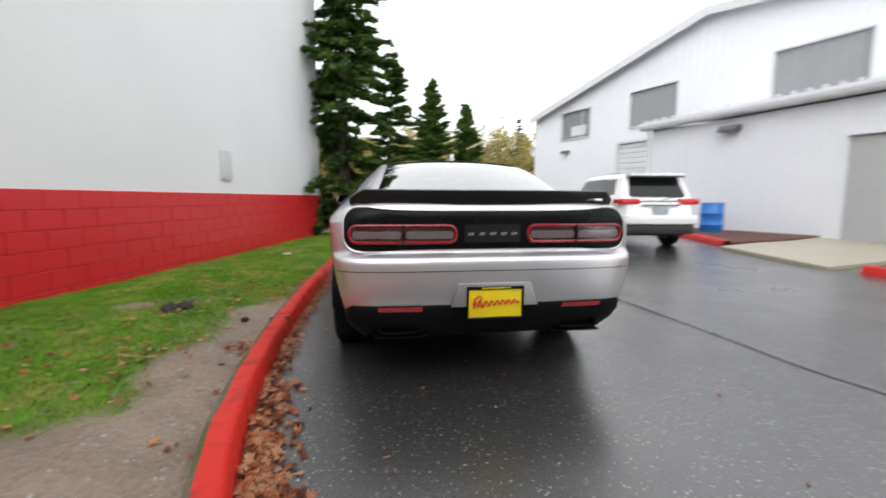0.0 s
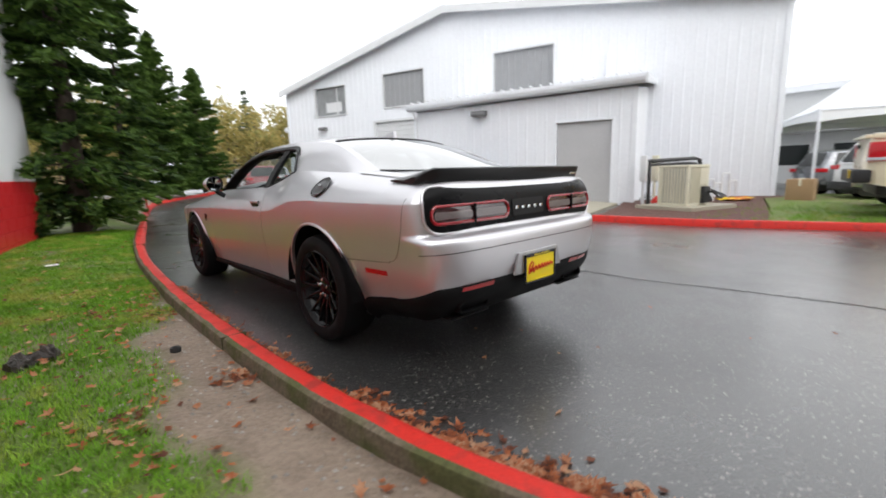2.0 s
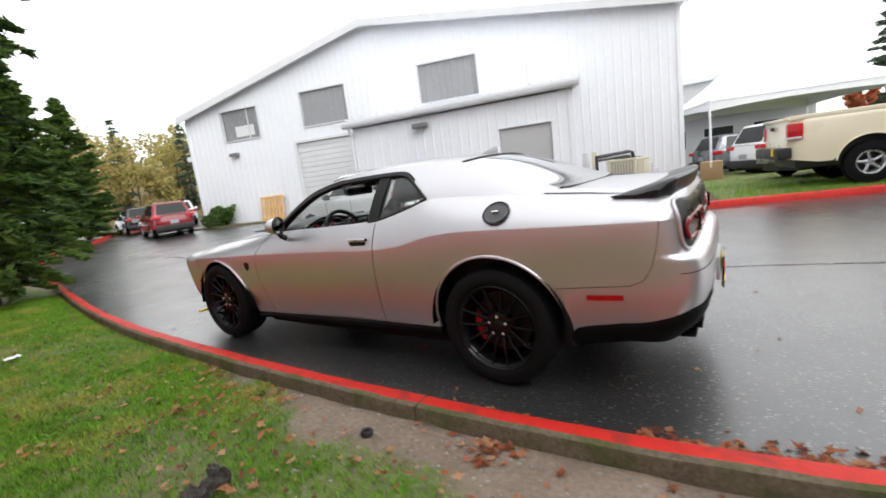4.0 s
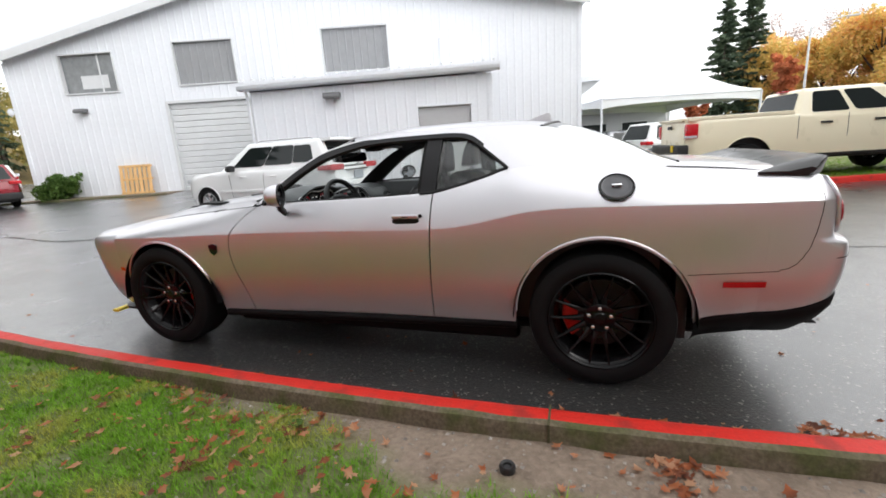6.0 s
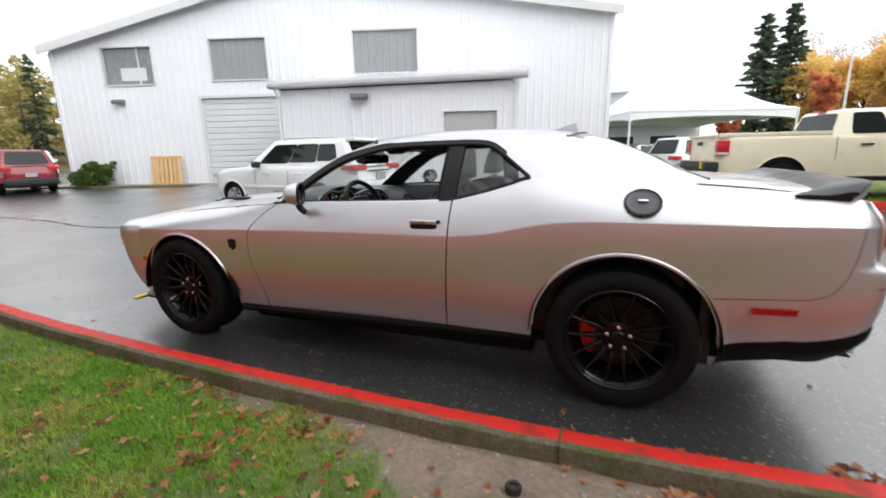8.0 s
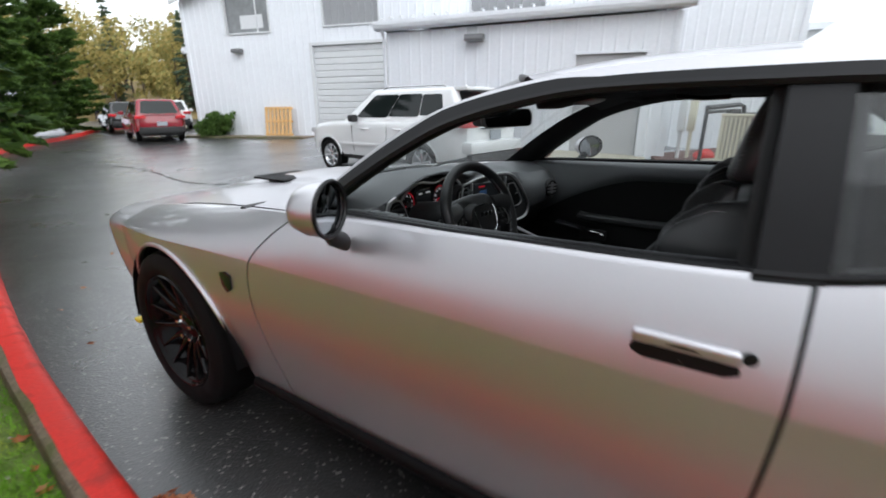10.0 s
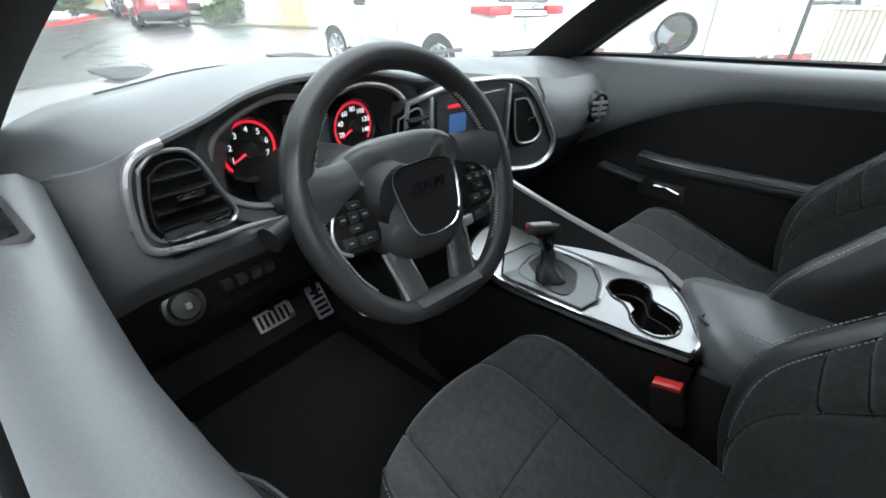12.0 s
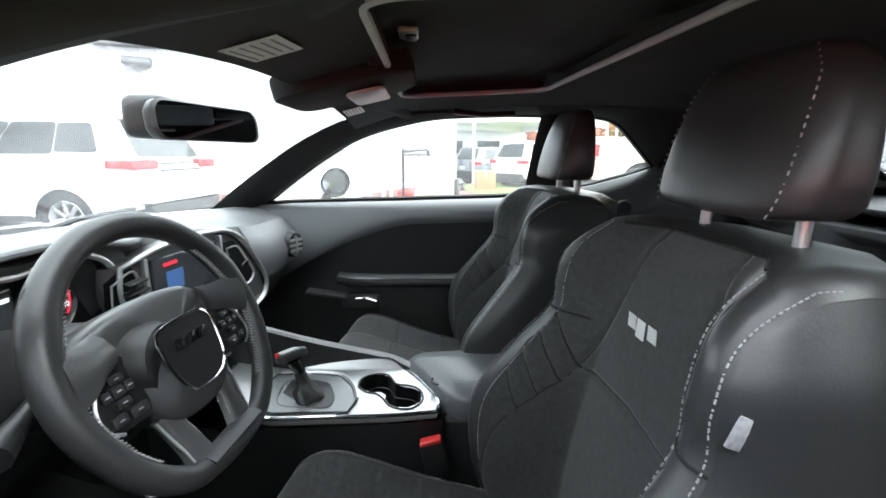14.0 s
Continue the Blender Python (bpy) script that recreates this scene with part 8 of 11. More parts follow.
# seats
BACK_Y = [(0.48, 1.155), (0.65, 1.132), (0.79, 1.108), (0.925, 1.080), (1.02, 1.052), (1.06, 1.034), (1.085, 1.010)]
BOLSTER = [(0.48, 0.115), (0.57, 0.155), (0.68, 0.175), (0.74, 0.165), (0.82, 0.120), (0.915, 0.068), (0.97, 0.078), (1.03, 0.083), (1.085, 0.060)]
BACK_W = [(0.48, 0.250), (0.60, 0.272), (0.72, 0.275), (0.84, 0.258), (0.93, 0.238), (1.02, 0.232), (1.085, 0.215)]
BADGE_GREY = mat("badge_grey", (0.62, 0.62, 0.62), 0.6, bump=0.1)
# near-black tubes in this colour draw the shade of the seats' sewn lines
SEAM_SHADE = mat("seam_shadow", (0.008, 0.008, 0.008), 0.9, vary=0.1, bump=0)


def seat(cx, inner):
    """A winged sports seat; inner is the side (-1 or 1) towards the console."""
    st = new("seat")
    st.parent = car
    st["label"] = "black leather and suede sports seat"

    def back(u, z):
        """u -1..1 across the front of the backrest at a height."""
        k = abs(u)
        f = min(1.0, max(0.0, (k - 0.46) / 0.44))
        lift = curve_at(BOLSTER, z) * (f * f * (3 - 2 * f)) ** 0.9
        if k > 0.92:
            lift -= 0.25 * (k - 0.92) ** 1.3
        drop = 0.022 * max(0.0, (k - 0.84) / 0.16) ** 2 * max(0.0, min(1.0, (z - 1.0) / 0.085))
        return Vector((cx + u * curve_at(BACK_W, z), curve_at(BACK_Y, z) + lift, z - drop))

    def seam_u(z):
        """Where the middle panel ends: narrow at the shoulders, wide below."""
        return curve_at([(0.48, 0.86), (0.65, 0.76), (0.82, 0.57), (0.95, 0.45), (1.085, 0.38)], z)

    def groove(u, z):
        """Sewn lines: the panel's edges, the cross seam and the slanting ribs."""
        k, su = abs(u), seam_u(z)
        d = 0.0075 * math.exp(-((k - su) / 0.014) ** 2)
        if k < su:
            d += 0.0075 * math.exp(-((z - 0.832 + 0.02 * k) / 0.0045) ** 2)
        else:
            rise_z = z - 0.11 * (k - su) / max(0.1, 0.92 - su)
            for j in range(4):
                d += 0.0085 * math.exp(-((rise_z - (0.820 - 0.037 * j)) / 0.0050) ** 2)
            d -= 0.0050 * max(0.0, math.sin((rise_z - 0.82) / 0.037 * math.pi)) ** 2 if 0.70 < rise_z < 0.82 else 0.0
        return d
    zs = [0.48 + 0.605 * i / 150 for i in range(151)]
    us = [-0.82 + 1.64 * i / 110 for i in range(111)]
    own = bmesh.new()
    sweep([[back(u, z) - Vector((0, groove(u, z), 0)) for z in zs] for u in us], own)
    part("back_panel", own, SUEDE, st, "charcoal suede backrest with sewn ribs", angle=180)
    zr = zs[::5]

    def sunk(u, z):
        return back(u, z) - Vector((0, groove(u, z) - 0.0006, 0))
    # dark tubes sunk into the grooves stand for their shade
    part("cross_seam_shade", tube([sunk(-0.56 + 1.12 * i / 40, 0.832 - 0.02 * abs(-0.56 + 1.12 * i / 40)) for i in range(41)], 0.0017, 5), SEAM_SHADE, st)
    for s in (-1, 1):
        part("panel_seam_shade", tube([sunk(s * seam_u(z), z) for z in zs[4::4]], 0.0017, 5), SEAM_SHADE, st)
        for j in range(4):
            line = []
            for i in range(15):
                z = 0.82 - 0.037 * j
                k = 0.0
                for _ in range(6):
                    su = seam_u(z)
                    k = su + (0.81 - su) * i / 14
                    z = 0.82 - 0.037 * j + 0.11 * (k - su) / max(0.1, 0.92 - su)
                line.append(sunk(s * k, z))
            part("rib_seam_shade", tube(line, 0.0019, 5), SEAM_SHADE, st)
        own = bmesh.new()
        sweep([[back(s * (0.82 + 0.18 * i / 7), z) for z in zr] for i in range(8)], own)
        part("bolster_strip", own, LEATHER, st, "smooth leather edge of the bolster", angle=180)
        own = bmesh.new()
        rim = [back(s * 1.0, z) for z in zr]
        deep = []
        for p, z in zip(rim, zr):
            t = max(0.0, min(1.0, (z - 0.93) / 0.155))
            deep.append(Vector((p.x - s * (0.020 - 0.008 * t), (curve_at(BACK_Y, z) - 0.185) * (1 - t) + (p.y - 0.175) * t, p.z - 0.020 * t)))
        sweep([[p.lerp(q, k) + Vector((s * b * min(1.0, (1.085 - z) / 0.08), 0, (0.020 * k + curve_at([(0, 0), (0.126, 0.008), (0.37, 0.012), (0.71, 0.006), (1, -0.020)], k)) * max(0.0, (z - 1.0) / 0.085))) for p, q, z in zip(rim, deep, zr)] for k, b in ((0.0, 0.0), (0.06, 0.009), (0.16, 0.016), (0.4, 0.022), (0.7, 0.018), (0.92, 0.006), (1.0, 0.0))], own)
        part("bolster_side", own, LEATHER, st, "black leather side of the backrest", angle=180)
        stitches("stitching", [back(s * 0.80, z) + Vector((0, 0.003, 0.001)) for z in zs[102::3]], st, r=0.0009)
        stitches("stitching", [back(s * 0.80, z) + Vector((0, 0.003, 0.001)) for z in zs[8:104:3]], st, r=0.0009)
        stitches("stitching", [back(s * 0.985, z) + Vector((0, 0.003, 0.002)) for z in zs[:148:3]] + [back(s * 0.985, 1.085) + Vector((-s * 0.002 * i, 0.002 - 0.020 * i, 0.0115 + 0.001 * i - 0.0003 * i * i)) for i in range(1, 8)], st, r=0.0010)
        part("wing_seam_shade", tube([back(s * (0.60 + 0.40 * i / 12), 0.915) + Vector((0, 0.001, 0)) for i in range(13)], 0.0022, 6), SEAM_SHADE, st)
    wide = [-1 + 2 * i / 60 for i in range(61)]
    own = bmesh.new()
    top = [back(u, 1.085) for u in wide]
    sweep([top, [p + Vector((0, -0.022, 0.008)) for p in top], [p + Vector((-0.003 * u, -0.065, 0.012)) for p, u in zip(top, wide)], [p + Vector((-0.006 * u, -0.125, 0.006)) for p, u in zip(top, wide)], [p + Vector((-0.012 * u, -0.175, -0.020)) for p, u in zip(top, wide)], [Vector((cx + u * 0.222, 0.862, 0.95)) for u in wide], [Vector((cx + u * 0.250, 0.925, 0.70)) for u in wide], [Vector((cx + u * 0.230, 0.97, 0.44)) for u in wide]], own)
    part("back_shell", own, LEATHER, st, "leather top and back of the seat", angle=180)
    part("top_seam_shade", tube([p + Vector((0, 0.0, 0.002)) for p in top[8:53]], 0.0022, 6), SEAM_SHADE, st)
    # plain slanted pale badge on the middle panel
    for i, (h0, h1) in enumerate(((0.0, 1.0), (-0.35, 1.0), (0.0, 1.0))):
        u0 = 0.235 - 0.118 * i
        own = bmesh.new()
        low, high = 0.942, 0.960
        q = [(u0, low + (high - low) * h0, 0.01), (u0 - 0.095, low + (high - low) * h0, 0.01), (u0 - 0.095, high, -0.03), (u0, high, -0.03)]
        own.faces.new([own.verts.new(back(a - d, z) + Vector((0, 0.004, 0))) for a, z, d in q])
        part("badge_bar", thick(own, 0.0015), BADGE_GREY, st, "plain pale embroidered badge", smooth=False)

    # cushion, highest at the front and falling towards the back
    def cush(u, v):
        """v 0 at the back, 1 at the front edge."""
        y = 1.12 + 0.585 * v
        z = curve_at([(0, 0.455), (0.42, 0.502), (0.67, 0.548), (0.86, 0.585), (0.94, 0.586), (0.98, 0.566), (1.0, 0.530)], v)
        w = 0.262 * curve_at([(0, 0.95), (0.4, 1.0), (0.72, 1.0), (0.86, 0.94), (0.95, 0.83), (1, 0.70)], v)
        k = abs(u)
        f = min(1.0, max(0.0, (k - 0.44) / 0.36))
        lift = curve_at([(0, 0.02), (0.3, 0.028), (0.6, 0.034), (0.8, 0.036), (0.93, 0.022), (1, 0.0)], v) * (f * f * (3 - 2 * f))
        if k > 0.80:
            lift -= 0.13 * ((k - 0.80) / 0.20) ** 2.0
        return Vector((cx + u * w, y - 0.03 * k**2.5 * v - 0.035 * k**2 * v**4, z + lift))

    def cgroove(u, v):
        k = abs(u)
        d = 0.0055 * math.exp(-((k - 0.43 - 0.08 * max(0, v - 0.6)) / 0.016) ** 2)
        if k < 0.43:
            d += 0.0055 * math.exp(-((v - 0.675) / 0.008) ** 2)
        elif k < 0.80:
            for j in range(5):
                d += 0.0045 * math.exp(-((v - (0.22 + 0.14 * j) - 0.05 * (k - 0.43)) / 0.008) ** 2)
        return d
    own = bmesh.new()
    cu = [-0.80 + 1.60 * i / 90 for i in range(91)]
    cv = [i / 90 for i in range(91)]
    sweep([[cush(u, v) - Vector((0, 0, cgroove(u, v))) for v in cv] for u in cu], own)
    part("cushion", own, SUEDE, st, "charcoal suede cushion", angle=180)
    for s in (-1, 1):
        own = bmesh.new()
        sweep([[cush(s * (0.80 + 0.20 * i / 6), v) for v in cv[::3]] for i in range(7)] + [[Vector((cush(s, v).x - s * 0.01, cush(s, v).y, 0.36)) for v in cv[::3]]], own)
        part("cushion_side", own, LEATHER, st, "black leather cushion side", angle=60)
        # the cushion's grooves get dark tubes for shade too
        part("panel_seam_shade", tube([cush(s * (0.43 + 0.08 * max(0, v - 0.6)), v) - Vector((0, 0, 0.0045)) for v in cv[6::3]], 0.0016, 5), SEAM_SHADE, st)
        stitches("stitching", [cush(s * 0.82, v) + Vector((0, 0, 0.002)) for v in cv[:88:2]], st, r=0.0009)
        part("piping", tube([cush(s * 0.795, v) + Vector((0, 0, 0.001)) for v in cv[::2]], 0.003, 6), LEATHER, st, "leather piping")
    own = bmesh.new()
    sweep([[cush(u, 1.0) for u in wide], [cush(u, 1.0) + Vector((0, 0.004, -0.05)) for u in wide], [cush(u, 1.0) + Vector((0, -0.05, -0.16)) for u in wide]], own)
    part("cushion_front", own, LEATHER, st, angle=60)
    part("cross_seam_shade", tube([cush(-0.43 + 0.86 * i / 20, 0.675) - Vector((0, 0, 0.0045)) for i in range(21)], 0.0016, 5), SEAM_SHADE, st)
    part("seat_base", box(cx - 0.2, cx + 0.2, 1.12, 1.60, 0.265, 0.42, 0.03), TRIM_DARK, st)

    # head restraint on two posts
    def head(a, v, k):
        """A loop of the head restraint: a round it, v up, k how far out."""
        w = 0.146 * curve_at([(0, 0.90), (0.12, 0.98), (0.35, 1.0), (0.7, 0.93), (0.9, 0.84), (1, 0.78)], v)
        x = math.copysign(abs(math.cos(a)) ** 0.42, math.cos(a)) * k
        f = 0.5 + 0.5 * math.copysign(abs(math.sin(a)) ** 0.55, math.sin(a)) * k
        front = 1.040 - 0.055 * v - 0.016 * abs(x) ** 3 + 0.006 * math.sin(math.pi * v)
        rear = 0.915 + 0.008 * v
        return Vector((cx + x * w, rear + (front - rear) * f, 1.128 + 0.196 * v))
    own = bmesh.new()
    loop_a = [6.28319 * i / 48 for i in range(48)]
    rows = [[head(a, v, k) for a in loop_a] for v, k in ((0.0, 0.80), (0.012, 0.90), (0.04, 0.97), (0.10, 1.0), (0.25, 1.0), (0.45, 1.0), (0.65, 1.0), (0.80, 0.99), (0.89, 0.96), (0.95, 0.90), (0.985, 0.80), (1.0, 0.62))]
    sweep([r + r[:1] for r in rows], own)
    own.faces.new([own.verts.new(p) for p in rows[0]])
    own.faces.new([own.verts.new(p) for p in rows[-1]])
    bmesh.ops.remove_doubles(own, verts=own.verts, dist=0.0005)
    hd = part("head_restraint", own, LEATHER, st, "black leather head restraint", angle=75)
    for s in (-1, 1):
        part("post", tube([(cx + s * 0.088, 0.958, 1.04), (cx + s * 0.088, 0.955, 1.16)], 0.0085, 12), SATIN, hd, "chrome post")
        side_a = math.acos(0.83 ** (1 / 0.42))
        stitches("stitching", [head(side_a if s > 0 else math.pi - side_a, 0.02 + 0.95 * i / 24, 1.0 if i < 21 else 0.98 - 0.035 * (i - 21)) + Vector((0, 0.002, 0)) for i in range(25)], hd, step=0.010, r=0.0011)
    return st


seat(-0.375, 1)
seat(0.385, -1)
# white tag on the driver's outer bolster, belt and guide
part("seat_tag", turned(box(-0.002, 0.002, -0.007, 0.007, -0.016, 0.016, 0.001), Matrix.Translation((-0.618, 1.122, 0.962)) @ Matrix.Rotation(radians(20), 4, "X")), mat("cloth_tag", (0.30, 0.30, 0.32), 0.8, vary=0.4, scale=60, fine=160, bump=0.1), car, "small pale cloth tag")
for s in (-1, 1):
    part("belt_guide", tube([(s * 0.58, 0.88, 1.06), (s * 0.595, 0.90, 1.12), (s * 0.62, 0.89, 1.15), (s * 0.650, 0.87, 1.12), (s * 0.65, 0.86, 1.05)], 0.018, 8, flat=0.5), TRIM_DARK, car, "black belt guide loop")
    own = bmesh.new()
    sweep([[Vector((s * 0.66, 0.80, 1.06)), Vector((s * 0.70, 0.90, 0.80)), Vector((s * 0.72, 1.0, 0.40))], [Vector((s * 0.66, 0.845, 1.06)), Vector((s * 0.70, 0.945, 0.80)), Vector((s * 0.72, 1.045, 0.40))]], own)
    part("seat_belt", thick(own, 0.002), BLACK_PLASTIC, car, "black seat belt")
# rear bench
own = bmesh.new()
patch(lambda u, v: Vector((-0.62 + 1.24 * u, 0.18 + 0.14 * (1 - v) + 0.05 * math.sin(math.pi * v) - 0.03 * math.cos(u * 12.566), 0.50 + 0.50 * v)), 40, 14, own)
part("rear_backrest", own, LEATHER, car, "black leather rear bench back", angle=180)
patch_b = patch(lambda u, v: Vector((-0.62 + 1.24 * u, 0.30 + 0.48 * v, 0.50 + 0.03 * math.sin(math.pi * v) - 0.02 * math.cos(u * 12.566) - 0.1 * v**8)), 40, 14)
part("rear_cushion", patch_b, LEATHER, car, "black leather rear bench", angle=180)
part("bench_top", box(-0.62, 0.62, 0.08, 0.21, 0.96, 1.01, 0.02), LEATHER, car)

# visors, overhead console, mirror
for s, tag in ((-1, (-0.412, 1.575, 0.105, 0.060)), (1, (0.335, 1.592, 0.090, 0.050))):
    vz = lambda x, y: roof_point(0.98, x / 0.6, 0.045).z - 0.022 - (y - 1.42) * 0.28 + 0.040
    lo_x, hi_x = (-0.60, -0.14) if s < 0 else (0.14, 0.60)
    own = bmesh.new()
    patch(lambda u, v: Vector((lo_x + (hi_x - lo_x) * u, 1.4575 + 0.175 * v, vz(lo_x + (hi_x - lo_x) * u, 1.4575 + 0.175 * v) + 0.014)), 20, 8, own)
    thick(own, 0.014)
    bmesh.ops.recalc_face_normals(own, faces=own.faces)
    low_off = min(v.co.z - vz(v.co.x, v.co.y) for v in own.verts)
    visor = part("sun_visor", own, HEADLINER, car, "charcoal sun visor with a white label", angle=40)
    own = bmesh.new()
    cx, cy, w, h = tag
    own.faces.new([own.verts.new((cx + a, cy + b, vz(cx + a, cy + b) + low_off - 0.003)) for a, b in ((-w / 2, -h / 2), (w / 2, -h / 2), (w / 2, h / 2), (-w / 2, h / 2))])
    lab = part("visor_label", own, PAPER, visor, "white printed label", smooth=False)
    for j in range(5):
        own = bmesh.new()
        b = -h / 2 + h * (j + 0.7) / 5.6
        own.faces.new([own.verts.new((cx + a, cy + bb, vz(cx + a, cy + bb) + low_off - 0.004)) for a, bb in ((-w * 0.40, b), (w * (0.38 - 0.1 * (j % 2)), b), (w * (0.38 - 0.1 * (j % 2)), b + h * 0.05), (-w * 0.40, b + h * 0.05))])
        part("print_bar", own, GRAPHITE, lab, smooth=False)
    part("visor_clip", box(0.10 * s - 0.02 if s > 0 else -0.16, 0.10 * s + 0.06 if s > 0 else -0.10, 1.475, 1.495, vz(0.1, 1.49) - 0.004, vz(0.1, 1.49) + 0.02, 0.004), TRIM_DARK, visor)
# closing panels between the visors and the roof's front edge
for s in (-1, 1):
    own = bmesh.new()
    xs = [s * (0.12 + 0.56 * i / 14) for i in range(15)]
    vq = lambda x, y: roof_point(0.98, min(1, abs(x) / 0.6) * (1 if x > 0 else -1), 0.045).z + 0.018 - (y - 1.42) * 0.28
    sweep([[Vector((x, 1.605, vq(x, 1.605) + 0.004)) for x in xs], [Vector((x, 1.600, vq(x, 1.60) + 0.03)) for x in xs], [roof_point(0.99, max(-0.99, min(0.99, x / 0.66)), 0.03) for x in xs]], own)
    part("header_panel", own, HEADLINER, car, "charcoal header panel", angle=70)
oh_z = 1.345
ohc = part("overhead_console", turned(prism(rounded(0.25, 0.27, 0.05, 5), 0.045, "xy", -0.03, 0.012), Matrix.Translation((0.0, 1.55, oh_z)) @ Matrix.Rotation(radians(-13), 4, "X")), HEADLINER, car, "overhead console with pale lamp lenses")
part("lamp_lens", turned(prism(rounded(0.17, 0.075, 0.018, 4), 0.006, "xy", -0.036, 0.002), Matrix.Translation((0.0, 1.515, oh_z)) @ Matrix.Rotation(radians(-13), 4, "X")), mat("frosted_lens", (0.42, 0.42, 0.42), 0.35, vary=0.06, bump=0.05), ohc, "frosted lamp lens")
for j in (-1, 1):
    part("lamp_button", turned(prism(rounded(0.05, 0.022, 0.006, 3), 0.005, "xy", -0.036, 0.001), Matrix.Translation((j * 0.05, 1.60, oh_z)) @ Matrix.Rotation(radians(-13), 4, "X")), GRAPHITE, ohc)
part("grab_pocket", tube([(0.53, 1.30, 1.335), (0.535, 1.20, 1.325), (0.53, 1.10, 1.33)], 0.012, 8, flat=0.6), TRIM_DARK, car, "ceiling grab handle")
MM = Matrix.Translation((0.0, 1.828, 1.256)) @ Matrix.Rotation(radians(-17), 4, "Z") @ Matrix.Rotation(radians(-6), 4, "X")
own = bmesh.new()
mp = rounded(0.285, 0.072, 0.026, 6)
sweep([[Vector((a * k, y, b * k)) for a, b in mp + mp[:1]] for k, y in ((0.93, 0.0), (1.0, 0.002), (1.0, 0.014), (0.9, 0.034), (0.5, 0.046))], own)
own.faces.new([own.verts.new((a * 0.5, 0.046, b * 0.5)) for a, b in mp])
rvm = part("rear_view_mirror", turned(own, MM), TRIM_DARK, car, "black rear-view mirror on the screen")
own = bmesh.new()
own.faces.new([own.verts.new((a * 0.94, 0.001, b * 0.92)) for a, b in mp])
part("mirror_face", turned(own, MM), bpy.data.materials["mirror_silver"], rvm, "mirror face", smooth=False)
part("mirror_stem", tube([(0.0, 1.865, 1.265), (0.0, 1.90, 1.285), (0.0, 1.925, 1.293)], 0.013, 8), TRIM_DARK, rvm)
part("sensor_housing", box(-0.095, 0.085, 1.868, 1.955, 1.222, 1.302, 0.026, seg=4), TRIM_DARK, rvm, "black sensor housing behind the mirror")


# ---- other vehicles, further off ----
VEH_WHITE = mat("white_car_paint", (0.80, 0.81, 0.82), 0.25, rvary=0.01, vary=0.012, bump=0, coat=0.8)
VEH_BEIGE = mat("beige_car_paint", (0.85, 0.77, 0.57), 0.28, rvary=0.01, vary=0.012, bump=0, coat=0.7)
VEH_RED = mat("red_car_paint", (0.24, 0.012, 0.022), 0.25, rvary=0.01, vary=0.02, bump=0, coat=0.8)
VEH_BLACK = mat("black_car_paint", (0.012, 0.012, 0.014), 0.2, vary=0.05, bump=0, coat=0.8)
VEH_GREY = mat("grey_car_paint", (0.22, 0.23, 0.25), 0.3, metal=0.4, vary=0.05, bump=0, coat=0.8)
VEH_GLASS = mat("dark_car_glass", (0.012, 0.016, 0.016), 0.05, rvary=0.01, vary=0.1, bump=0, spec=0.3, coat=0.0)
VEH_LAMP = mat("red_lamp_plastic", (0.55, 0.012, 0.02), 0.18, vary=0.1, bump=0, coat=0.5)
VEH_CLEAR = mat("clear_lamp_plastic", (0.55, 0.57, 0.6), 0.12, vary=0.1, bump=0, coat=0.5)
VEH_TRIM = mat("black_bumper_plastic", (0.02, 0.02, 0.021), 0.55, vary=0.15, bump=0.1)
VEH_RIM = mat("silver_wheel", (0.55, 0.56, 0.58), 0.25, metal=0.8, vary=0.08, bump=0)
TAG_YELLOW = mat("yellow_tag", (0.75, 0.52, 0.02), 0.5, vary=0.05, bump=0)
PLATE_GREY = mat("grey_plate", (0.35, 0.38, 0.42), 0.4, vary=0.1, bump=0)


